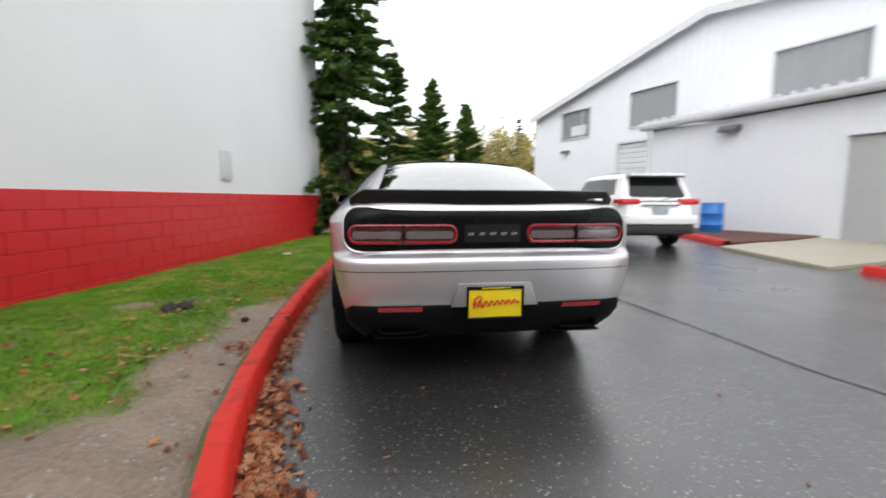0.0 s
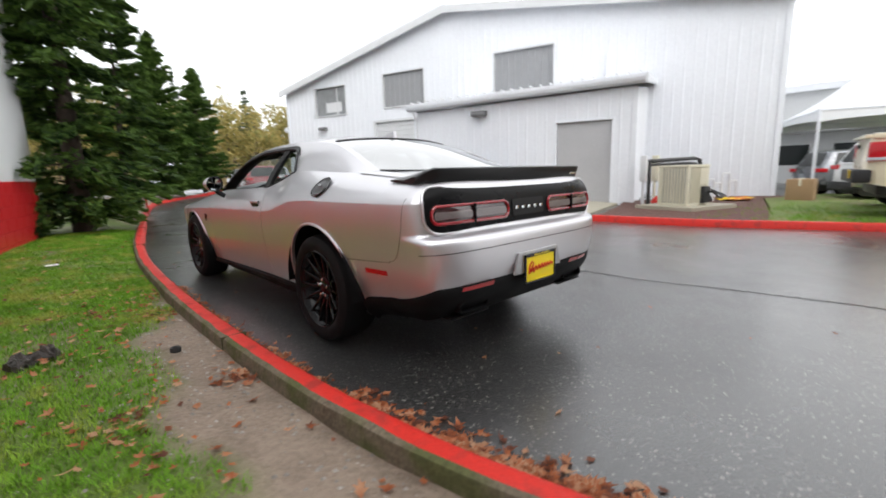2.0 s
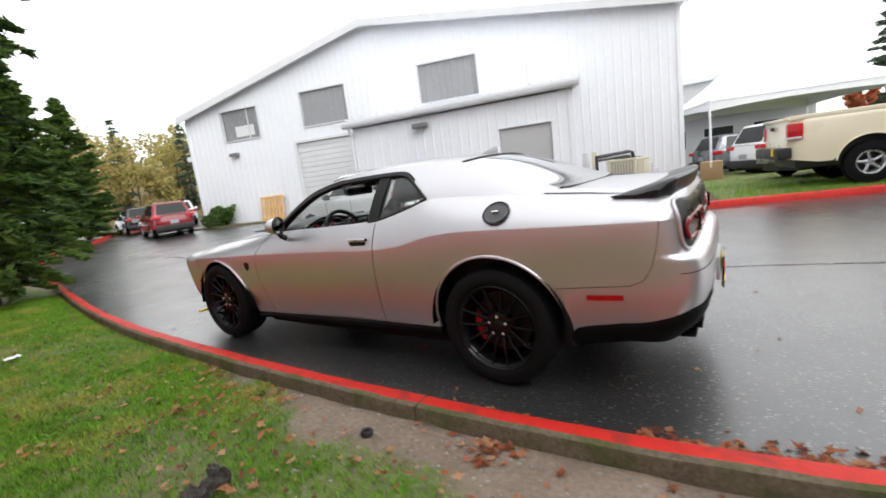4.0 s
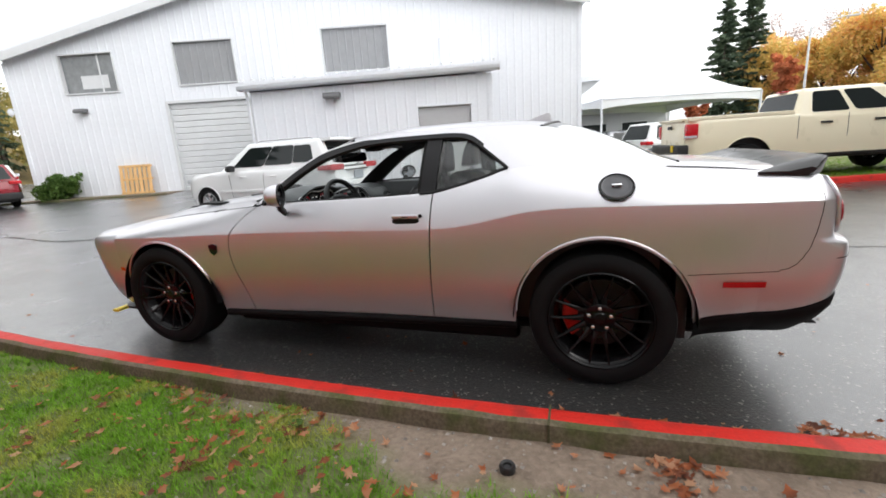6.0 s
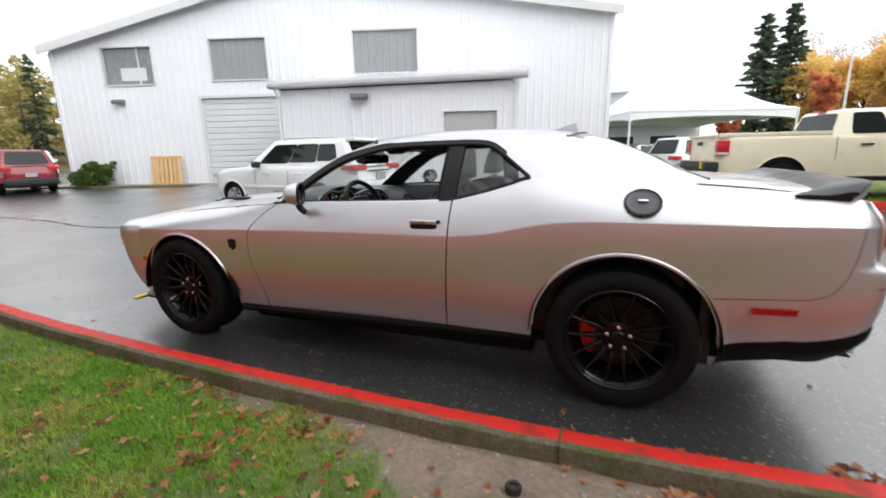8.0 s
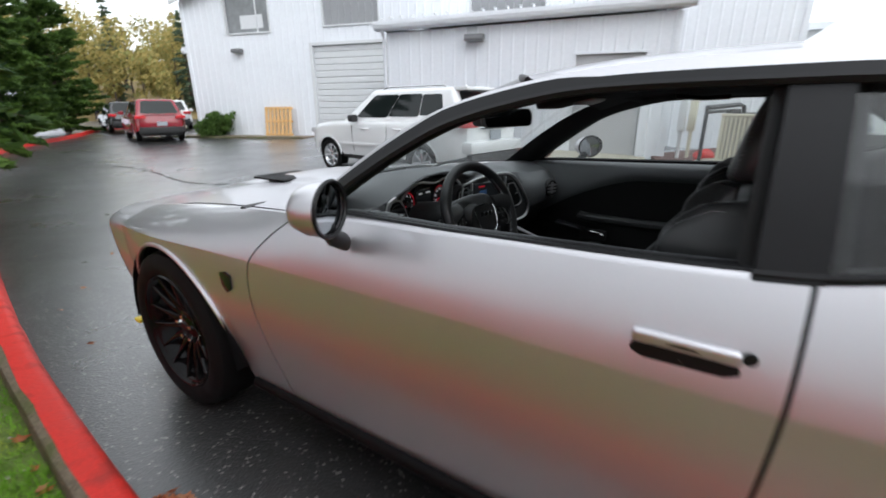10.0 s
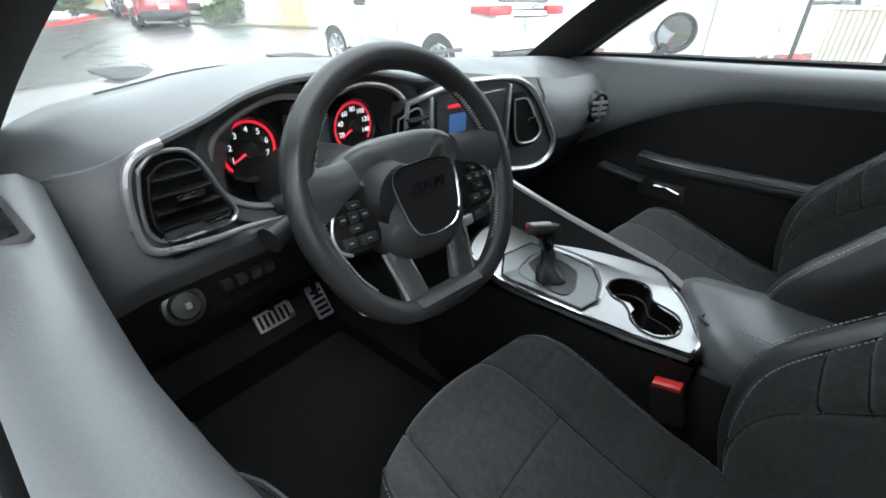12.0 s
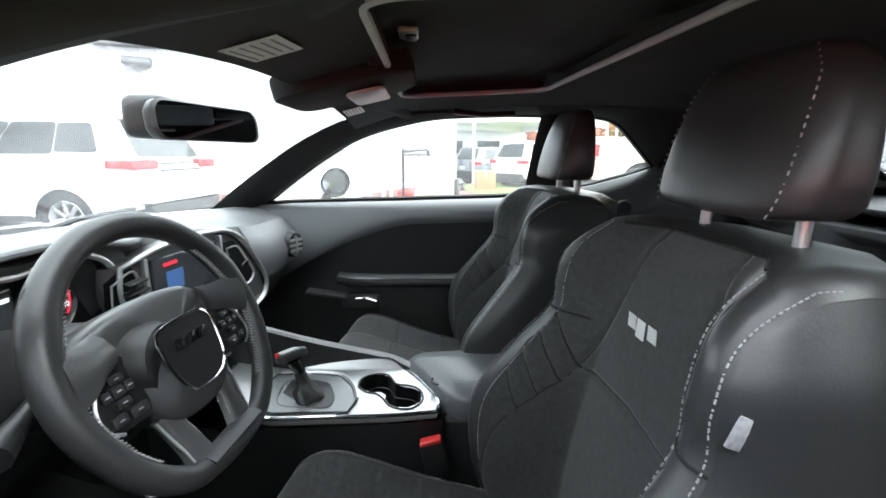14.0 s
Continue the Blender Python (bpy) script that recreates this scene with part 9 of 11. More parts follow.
def veh_body(parent, paint, rear, front, hw, bottom, belt, wb, arch, hub, top=None):
    """Lower body: sides cut by the wheel arches, ends, and a deck at the belt line; belt(y) gives its height."""
    n = 84

    def half(y):
        d = min(y - rear, front - y)
        r = 0.42
        return hw * (1 - 0.16 * (1 - min(1, d / r)) ** 2.2)

    def low(y):
        z = bottom + (0.10 * (1 - min(1, min(y - rear, front - y) / 0.5)))
        for yh in (0.0, wb):
            if abs(y - yh) < arch:
                z = max(z, hub + math.sqrt(arch * arch - (y - yh) ** 2) * 0.98)
        return z

    for s, nm in ((-1, "side_panel"), (1, "side_panel")):
        def f(u, v, s=s):
            y = rear + (front - rear) * u
            z = low(y) + (belt(y) - low(y)) * v
            k = (z - bottom) / max(0.1, belt(y) - bottom)
            bulge = 0.955 + 0.045 * math.sin(math.pi * min(1, 0.12 + k * 0.86)) - 0.07 * max(0, k - 0.93) / 0.07 * 0.35
            return (s * half(y) * bulge, y, z)
        part(nm, patch(f, n, 12, vs=[0, .04, .12, .22, .34, .48, .60, .70, .79, .87, .94, .98, 1]), paint, parent, angle=50)
        lip = [(s * (half(yh + arch * math.cos(a)) + 0.004), yh + arch * math.cos(a), hub + arch * math.sin(a) * 0.98) for yh in (0.0,) for a in [radians(6 + 168 * i / 16) for i in range(17)]]
        part("arch_lip", tube(lip, 0.016, 6), paint if top != "dark" else VEH_TRIM, parent)
        part("arch_lip", tube([(x, y + wb, z) for x, y, z in lip], 0.016, 6), paint if top != "dark" else VEH_TRIM, parent)
        part("sill", box(s * hw * 0.86, s * hw * 0.955, arch, wb - arch, bottom - 0.06, bottom + 0.05, 0.02), VEH_TRIM, parent)
    part("deck", patch(lambda u, v: ((2 * v - 1) * half(rear + (front - rear) * u) * 0.937, rear + (front - rear) * u, belt(rear + (front - rear) * u) + 0.035 * (1 - (2 * v - 1) ** 4)), n, 10), paint, parent, angle=60)
    for y, s in ((rear, -1), (front, 1)):
        h = half(y)
        def g(u, v, y=y, s=s, h=h):
            z = bottom + 0.1 + (belt(y) - bottom - 0.1) * v
            bump = 0.06 * math.sin(math.pi * min(1, v * 1.25)) ** 0.6 if v < 0.5 else 0.06 * math.sin(math.pi * min(1, 0.5 * 1.25)) * (1 - (v - 0.5) / 0.5)
            return ((2 * u - 1) * h * (0.955 + 0.03 * math.sin(math.pi * v)), y + s * bump * (1 - (2 * u - 1) ** 6), z)
        part("tailgate" if s < 0 else "front_panel", patch(g, 16, 12), paint, parent, angle=50)
    under = box(-hw * 0.80, hw * 0.80, rear + 0.15, front - 0.15, bottom - 0.12, belt(wb / 2) - 0.15, 0.05)
    part("underbody", under, VEH_TRIM, parent)
    return half


def veh_cab(parent, paint, yb0, yb1, yt0, yt1, zb, zt, wb_, wt, panes, crown=0.05):
    """Cabin: a rounded frustum with glass let into it; panes are (face, a0, a1, b0, b1) in 0..1."""
    lowc = [(-wb_, yb0), (wb_, yb0), (wb_, yb1), (-wb_, yb1)]
    topc = [(-wt, yt0), (wt, yt0), (wt, yt1), (-wt, yt1)]
    own = bmesh.new()
    lo = [own.verts.new((x, y, zb)) for x, y in lowc]
    hi = [own.verts.new((x, y, zt)) for x, y in topc]
    own.faces.new(lo[::-1])
    own.faces.new(hi)
    for i in range(4):
        k = (i + 1) % 4
        own.faces.new((lo[i], lo[k], hi[k], hi[i]))
    own.edges.ensure_lookup_table()
    es = [e for e in own.edges if not all(v in lo for v in e.verts)]
    bmesh.ops.bevel(own, geom=es, offset=0.10, segments=4, profile=0.55, affect="EDGES")
    cab = part("cabin", own, paint, parent, angle=35)
    faces = {"rear": (lowc[0], lowc[1], topc[0], topc[1]), "right": (lowc[1], lowc[2], topc[1], topc[2]), "front": (lowc[2], lowc[3], topc[2], topc[3]), "left": (lowc[0], lowc[3], topc[0], topc[3])}
    c = Vector(((0), (yb0 + yb1) / 2, (zb + zt) / 2))
    for face, a0, a1, b0, b1 in panes:
        p00, p10, p01, p11 = [Vector((*q, z)) for q, z in zip(faces[face], (zb, zb, zt, zt))]
        nrm = (p10 - p00).cross(p01 - p00).normalized()
        if nrm.dot((p00 + p11) / 2 - c) < 0:
            nrm = -nrm
        def at(a, b, d):
            return p00.lerp(p10, a).lerp(p01.lerp(p11, a), b) + nrm * d
        ring = []
        ca, cb = (a0 + a1) / 2, (b0 + b1) / 2
        for x, y in rounded(1, 1, 0.10, 4):
            ring.append((ca + x * (a1 - a0), cb + y * (b1 - b0)))
        pan = bmesh.new()
        outer = [pan.verts.new(at(a, b, 0.007)) for a, b in ring]
        inner = [pan.verts.new(at(a, b, -0.02)) for a, b in ring]
        pan.faces.new(outer)
        for i in range(len(ring)):
            k = (i + 1) % len(ring)
            pan.faces.new((outer[i], inner[i], inner[k], outer[k]))
        part("window_pane", pan, VEH_GLASS, cab, "dark tinted glass", smooth=False)
    return cab


def veh_wheels(parent, wb, track, tyre, rim, rim_mat=VEH_RIM, width=0.25):
    for y in (0.0, wb):
        for s in (-1, 1):
            m = Matrix.Translation((s * track, y, tyre)) @ (Matrix.Rotation(math.pi, 4, "Z") if s < 0 else Matrix.Identity(4))
            wheel(parent, m, spokes=5 if rim < 0.25 else 8, rim_r=rim, tyre_r=tyre, width=width, rim_mat=rim_mat, caliper=None, split=False, turn=0.3 + s * 0.1)


def veh_at(x, y, z, yaw, k):
    return Matrix.Translation((x, y, z)) @ Matrix.Rotation(radians(yaw), 4, "Z") @ Matrix.Scale(k, 4)


def plate(parent, x, y, z, w, h, material):
    part("plate", box(x - w / 2, x + w / 2, y - 0.012, y + 0.01, z - h / 2, z + h / 2, 0.004), material, parent, "plate with its writing left blank", smooth=False)


def door_line(parent, pts):
    part("door_gap", tube(pts, 0.006, 5), VEH_TRIM, parent)


# white utility vehicle in front of the roller door
suv = thing("utility_vehicle", "white five-door utility vehicle parked by the roller door", "car", at=veh_at(5.04, 5.45, rise(5.1, 6.6), -5.2, 0.875))
suv_belt = lambda y: curve_at([(-0.98, 1.09), (-0.5, 1.13), (1.5, 1.12), (2.4, 1.13), (2.7, 1.12), (3.25, 1.06), (3.54, 0.97), (3.66, 0.82)], y)
veh_body(suv, VEH_WHITE, -0.98, 3.66, 0.965, 0.42, suv_belt, 2.86, 0.43, 0.37)
veh_cab(suv, VEH_WHITE, -0.93, 2.50, -0.58, 1.56, 1.10, 1.755, 0.88, 0.70, [("rear", 0.10, 0.90, 0.14, 0.90)] + [(face, a0, a1, b0, b1) for face in ("left", "right") for a0, a1, b0, b1 in ((0.12, 0.312, 0.23, 0.81), (0.318, 0.580, 0.19, 0.83), (0.586, 0.885, 0.16, 0.83))] + [("front", 0.07, 0.93, 0.06, 0.90)])
veh_wheels(suv, 2.86, 0.83, 0.375, 0.25)
for s in (-1, 1):
    part("tail_lamp", turned(prism(rounded(0.46, 0.13, 0.04), 0.10, "xz", -0.05, 0.01), Matrix.Translation((s * 0.69, -0.955, 1.10))), VEH_LAMP, suv, "red wrap-round tail lamp")
    part("tail_lamp", box(s * 0.86, s * 0.945, -1.0, -0.62, 1.045, 1.155, 0.025), VEH_LAMP, suv, "red wrap-round tail lamp")
    part("reflector", box(s * 0.74 - 0.11, s * 0.74 + 0.11, -1.06, -1.0, 0.64, 0.68, 0.008), VEH_LAMP, suv)
    part("roof_rail", tube([(s * 0.62, -0.45, 1.73), (s * 0.62, -0.3, 1.785), (s * 0.61, 1.2, 1.79), (s * 0.60, 1.4, 1.735)], 0.018, 6), CHROME, suv)
    mir = part("door_mirror", turned(prism(rounded(0.20, 0.15, 0.06), 0.12, "xz", 0, 0.02), Matrix.Translation((s * 1.0, 1.86, 1.19))), VEH_TRIM, suv, "black door mirror")
    for y in (0.75, 1.72):
        part("door_handle", tube([(s * 0.955, y - 0.22, 0.98), (s * 0.985, y - 0.15, 0.985), (s * 0.955, y - 0.02, 0.985)], 0.016, 6), VEH_WHITE, suv)
    door_line(suv, [(s * 0.955, 0.95, 0.5), (s * 0.966, 0.95, 0.8), (s * 0.945, 0.95, 1.04)])
    door_line(suv, [(s * 0.955, 2.0, 0.5), (s * 0.966, 2.02, 0.8), (s * 0.945, 2.05, 1.05)])
    part("side_moulding", box(s * 0.962, s * 0.982, 0.48, 2.42, 0.62, 0.69, 0.008), VEH_WHITE, suv)
    part("headlamp", box(s * 0.62, s * 0.90, 3.44, 3.63, 0.86, 0.97, 0.03), VEH_CLEAR, suv, "clear headlamp")
part("rear_bumper", box(-0.86, 0.86, -1.13, -0.85, 0.58, 0.80, 0.06), VEH_WHITE, suv)
part("lower_bumper", box(-0.80, 0.80, -1.10, -0.80, 0.36, 0.57, 0.04), VEH_TRIM, suv, "black plastic lower bumper")
part("roof_spoiler", box(-0.66, 0.66, -0.86, -0.55, 1.68, 1.745, 0.02), VEH_WHITE, suv)
part("spoiler_edge", box(-0.64, 0.64, -0.875, -0.80, 1.655, 1.69, 0.008), VEH_TRIM, suv, "black edge under the spoiler")
part("tailgate_strip", box(-0.45, 0.45, -1.055, -1.02, 1.005, 1.03, 0.006), VEH_TRIM, suv)
plate(suv, 0.0, -1.06, 0.90, 0.36, 0.17, PLATE_GREY)
part("rear_wiper", tube([(0.06, -0.99, 1.14), (0.35, -0.965, 1.20), (0.42, -0.96, 1.19)], 0.012, 5), VEH_TRIM, suv)
part("aerial", turned(prism([(-0.09, 0), (0.09, 0), (-0.06, 0.07)], 0.03, "yz", -0.015, 0.006), Matrix.Translation((0, -0.3, 1.74))), VEH_WHITE, suv)

# beige crew-cab truck on the verge
truck = thing("pickup_truck", "beige crew-cab pickup truck on the grass verge", "truck", at=veh_at(9.55, -3.25, 0.112, 189.2, 0.975))
tr_belt = lambda y: curve_at([(-1.32, 1.46), (0.95, 1.44), (1.1, 1.42), (3.3, 1.40), (3.6, 1.38), (4.4, 1.33), (4.75, 1.22)], y)
veh_body(truck, VEH_BEIGE, -1.32, 4.75, 1.0, 0.53, tr_belt, 3.8, 0.54, 0.46)
veh_cab(truck, VEH_BEIGE, 0.98, 3.62, 1.16, 2.75, 1.38, 1.98, 0.95, 0.76, [("rear", 0.08, 0.92, 0.14, 0.86), ("right", 0.12, 0.42, 0.10, 0.86), ("right", 0.47, 0.78, 0.10, 0.86), ("left", 0.12, 0.42, 0.10, 0.86), ("left", 0.47, 0.78, 0.10, 0.86), ("front", 0.07, 0.93, 0.08, 0.9)])
veh_wheels(truck, 3.8, 0.86, 0.42, 0.235, width=0.28)
part("bed_liner", box(-0.84, 0.84, -1.2, 0.9, 1.44, 1.482, 0.004), VEH_TRIM, truck, "dark bed opening")
for s in (-1, 1):
    part("bed_rail", box(s * 0.84, s * 0.955, -1.3, 0.95, 1.42, 1.515, 0.02), VEH_BEIGE, truck)
    tl = part("tail_lamp", box(s * 0.845, s * 1.0, -1.345, -1.08, 1.02, 1.36, 0.025), VEH_LAMP, truck, "tall red tail lamp")
    part("reverse_lens", box(s * 0.86, s * 1.003, -1.35, -1.10, 1.035, 1.09, 0.01), VEH_CLEAR, tl)
    for y in (1.72, 2.78):
        part("door_handle", box(s * 0.985, s * 1.02, y - 0.25, y - 0.02, 1.19, 1.235, 0.012), VEH_TRIM, truck, "black door handle")
    for y in (1.02, 2.02, 3.12):
        door_line(truck, [(s * 0.975, y, 0.62), (s * 1.003, y, 1.0), (s * 0.985, y, 1.38)])
    part("door_mirror", turned(prism(rounded(0.26, 0.30, 0.06), 0.14, "xz", 0, 0.02), Matrix.Translation((s * 1.16, 3.0, 1.52))), VEH_TRIM, truck, "black door mirror")
    part("headlamp", box(s * 0.68, s * 0.95, 4.55, 4.78, 0.95, 1.2, 0.03), VEH_CLEAR, truck)
    part("mirror_arm", tube([(s * 0.95, 3.05, 1.48), (s * 1.1, 3.06, 1.5)], 0.025, 6), VEH_TRIM, truck)
part("rear_bumper", box(-0.98, 0.98, -1.52, -1.26, 0.64, 0.88, 0.045), VEH_TRIM, truck, "black steel rear bumper")
part("tailgate_cap", box(-0.82, 0.82, -1.40, -1.28, 1.44, 1.50, 0.015), VEH_BEIGE, truck)
part("tailgate_handle", box(-0.12, 0.12, -1.405, -1.37, 1.26, 1.34, 0.01), VEH_TRIM, truck)
plate(truck, 0.66, -1.535, 0.80, 0.13, 0.16, TAG_YELLOW)
part("brake_light", box(-0.16, 0.16, 1.09, 1.2, 1.955, 1.99, 0.01), VEH_LAMP, truck)


def hatchback(name, label, paint, at, tag=None, tall=0.0, group=""):
    """A five-door hatchback of common size."""
    h = thing(name, label, "car", group, at=at)
    belt = lambda y: curve_at([(-0.85, 0.92 + tall), (-0.3, 0.96 + tall), (1.6, 0.93 + tall), (2.3, 0.94 + tall), (2.9, 0.88 + tall), (3.35, 0.76 + tall)], y)
    veh_body(h, paint, -0.85, 3.45, 0.88, 0.34, belt, 2.6, 0.37, 0.33)
    veh_cab(h, paint, -0.80, 2.45, -0.48, 1.35, 0.92 + tall, 1.50 + tall * 1.6, 0.80, 0.62, [("rear", 0.09, 0.91, 0.12, 0.88), ("left", 0.10, 0.42, 0.10, 0.84), ("left", 0.46, 0.80, 0.08, 0.84), ("right", 0.10, 0.42, 0.10, 0.84), ("right", 0.46, 0.80, 0.08, 0.84), ("front", 0.07, 0.93, 0.06, 0.9)])
    veh_wheels(h, 2.6, 0.75, 0.33, 0.205, width=0.2)
    for s in (-1, 1):
        part("tail_lamp", box(s * 0.50, s * 0.85, -0.90, -0.62, 0.80 + tall, 0.93 + tall, 0.03), VEH_LAMP, h, "red tail lamp")
        part("headlamp", box(s * 0.50, s * 0.80, 3.22, 3.42, 0.60, 0.74, 0.03), VEH_CLEAR, h, "clear headlamp")
        part("door_mirror", turned(prism(rounded(0.2, 0.14, 0.05), 0.1, "xz", 0, 0.02), Matrix.Translation((s * 0.96, 1.95, 1.02 + tall))), paint, h)
        door_line(h, [(s * 0.87, 0.85, 0.42), (s * 0.885, 0.85, 0.7), (s * 0.86, 0.85, 0.9 + tall)])
    part("rear_bumper", box(-0.78, 0.78, -0.97, -0.75, 0.32, 0.56, 0.05), VEH_TRIM, h, "black lower bumper")
    plate(h, 0, -0.925, 0.68, 0.34, 0.15, tag or PLATE_GREY)
    return h


hatchback("hatchback", "dark red hatchback parked at the end of the lane", VEH_RED, veh_at(6.1, 19.3, rise(6.1, 20.3), -14, 0.92), tall=0.06)
hatchback("hatchback", "black hatchback with a yellow plate beyond the trees", VEH_BLACK, veh_at(7.6, 26.0, rise(7.6, 27.0), -12, 0.92), tag=TAG_YELLOW)
hatchback("hatchback", "white hatchback half hidden by the warehouse corner", VEH_WHITE, veh_at(9.5, 25.5, rise(9.6, 26.5), -25, 0.95))
hatchback("hatchback", "white hatchback parked under the tent edge", VEH_WHITE, veh_at(14.9, -2.2, 0.0, -146, 1.0), tall=0.1)
hatchback("hatchback", "dark grey hatchback parked behind the white one", VEH_GREY, veh_at(17.2, -0.9, 0.0, -146, 1.0))
hatchback("hatchback", "silver grey hatchback behind the truck", VEH_GREY, veh_at(12.9, -4.9, 0.108, 30, 0.95))


# ---- trees ----
def foliage(name, dark, light, rough=0.6, third=None, scale=1.4):
    """Leaf colour that changes from clump to clump and from leaf to leaf."""
    m, t, p = nodes_of(name)
    n, l = t.nodes, t.links
    co = n.new("ShaderNodeTexCoord")
    no = n.new("ShaderNodeTexNoise")
    no.inputs["Scale"].default_value, no.inputs["Detail"].default_value = scale, 3
    l.new(co.outputs["Object"], no.inputs["Vector"])
    geo = n.new("ShaderNodeNewGeometry")
    k = n.new("ShaderNodeMath")
    k.operation = "MULTIPLY_ADD"
    k.inputs[1].default_value, k.inputs[2].default_value = 0.42, -0.21
    l.new(geo.outputs["Random Per Island"], k.inputs[0])
    add = n.new("ShaderNodeMath")
    add.operation = "ADD"
    l.new(no.outputs[0], add.inputs[0])
    l.new(k.outputs[0], add.inputs[1])
    r = n.new("ShaderNodeValToRGB")
    r.color_ramp.elements[0].position, r.color_ramp.elements[0].color = 0.28, (*dark, 1)
    r.color_ramp.elements[1].position, r.color_ramp.elements[1].color = 0.72, (*(third or light), 1)
    if third:
        e = r.color_ramp.elements.new(0.5)
        e.color = (*light, 1)
    l.new(add.outputs[0], r.inputs[0])
    l.new(r.outputs[0], p.inputs["Base Color"])
    p.inputs["Roughness"].default_value = rough
    p.inputs["Specular IOR Level"].default_value = 0.25
    back = n.new("ShaderNodeBsdfTranslucent")
    l.new(r.outputs[0], back.inputs["Color"])
    mix = n.new("ShaderNodeMixShader")
    mix.inputs[0].default_value = 0.4
    l.new(p.outputs[0], mix.inputs[1])
    l.new(back.outputs[0], mix.inputs[2])
    l.new(mix.outputs[0], n["Material Output"].inputs["Surface"])
    return m


NEEDLE = foliage("conifer_needles", (0.020, 0.046, 0.012), (0.11, 0.19, 0.035))
# distance haze is mixed into this paler, greyer needle colour
NEEDLE_HAZED = foliage("hazed_far_needles", (0.055, 0.09, 0.06), (0.15, 0.20, 0.12))
CEDAR = foliage("cedar_scales", (0.03, 0.065, 0.012), (0.11, 0.19, 0.035), scale=0.8)
# gold lightened so that the leaf colour carries some haze as well
MAPLE_GOLD = foliage("gold_leaves", (0.66, 0.50, 0.15), (0.88, 0.66, 0.22), third=(0.84, 0.48, 0.20), scale=0.4)
MAPLE_RUST = foliage("rust_leaves", (0.46, 0.15, 0.07), (0.74, 0.28, 0.13), scale=0.6)
WOODS = foliage("autumn_woods", (0.17, 0.165, 0.045), (0.46, 0.36, 0.13), third=(0.30, 0.30, 0.11), scale=0.25)
SHRUB = foliage("shrub_leaves", (0.04, 0.09, 0.015), (0.13, 0.22, 0.05), scale=3)
TWIG = mat("bare_twigs", (0.58, 0.46, 0.42), 0.9, vary=0.3, bump=0)


def leaf_mesh(name, cards, material, parent, label=""):
    """Folded leaves: (place, along, across) each."""
    vs, fs = [], []
    for c, a, b in cards:
        k = len(vs)
        fold = a.cross(b) * (0.25 / max(1e-6, b.length))
        vs += [c - a, c + b + fold * 0.4, c + a, c - b + fold * 0.4]
        fs += [(k, k + 1, k + 2), (k, k + 2, k + 3)]
    me = bpy.data.meshes.new(name)
    me.from_pydata([tuple(v) for v in vs], [], fs)
    me.materials.append(material)
    ob = new(name, me)
    ob.parent = parent
    if label:
        ob["label"] = label
    return tagged(ob, label, kind="stuff")


def conifer(label, x, y, z, h, r, seed, material=NEEDLE, levels=34, sprays=26, size=0.16, open_=0.25, taper=0.85, droop=0.35, bare_foot=0.04, group="", lean=0.0):
    """Trunk, whorls of drooping limbs, and sprays of needles along them."""
    rng = random.Random(seed)
    t = thing("conifer", label, "tree", group, at=Matrix.Translation((x, y, z)))
    part("trunk", tube([(lean * k * h * 0.1, 0.02 * h * math.sin(k * 2) * 0.2, h * k) for k in [i / 8 for i in range(9)]], lambda q: max(0.012, 0.020 * h * (1 - q)), 9), BARK, t)
    limbs = bmesh.new()
    cards = []
    for i in range(levels):
        f = bare_foot + (1 - bare_foot) * (i + rng.uniform(-0.3, 0.3)) / levels
        f = min(0.985, max(0.02, f))
        span = r * ((1 - f) ** taper) * (1.0 if f > 0.12 else 0.75 + 2 * f)
        for _ in range(rng.choice((4, 5, 6))):
            if rng.random() < open_ * 0.5:
                continue
            a = rng.uniform(0, 6.283)
            ln = span * rng.uniform(1 - open_ * 1.6, 1 + open_ * 0.9) + 0.05
            dx, dy = math.cos(a), math.sin(a)
            up = rng.uniform(-0.10, 0.25) + 0.5 * f
            base = Vector((lean * f * h * 0.1, 0, f * h))
            pts = [base + Vector((dx * ln * q, dy * ln * q, ln * (up * q - droop * q * q))) for q in (0, 0.35, 0.7, 1.0)]
            if ln > 0.5:
                tube(pts, lambda q, ln=ln: 0.012 * ln * (1.15 - q), 4, limbs, cap=False)
            n = max(4, int(sprays * (0.35 + ln / r)))
            for _k in range(n):
                q = rng.uniform(0.12, 1.0) ** 0.75
                c = base + Vector((dx * ln * q, dy * ln * q, ln * (up * q - droop * q * q)))
                w = 0.24 * ln * (1.15 - q) + 0.05
                c += Vector((-dy, dx, 0)) * rng.uniform(-w, w) + Vector((0, 0, rng.uniform(-0.35, 0.2) * w))
                al = Vector((dx + rng.uniform(-0.9, 0.9), dy + rng.uniform(-0.9, 0.9), rng.uniform(-0.8, 0.35))).normalized() * size * rng.uniform(0.6, 1.3)
                ac = al.cross(Vector((rng.uniform(-1, 1), rng.uniform(-1, 1), rng.uniform(0.2, 1)))).normalized() * size * rng.uniform(0.22, 0.42)
                cards.append((c, al, ac))
    tagged(part("branchwork", limbs, BARK, t, smooth=False), kind="stuff")
    leaf_mesh("crown", cards, material, t)
    return t


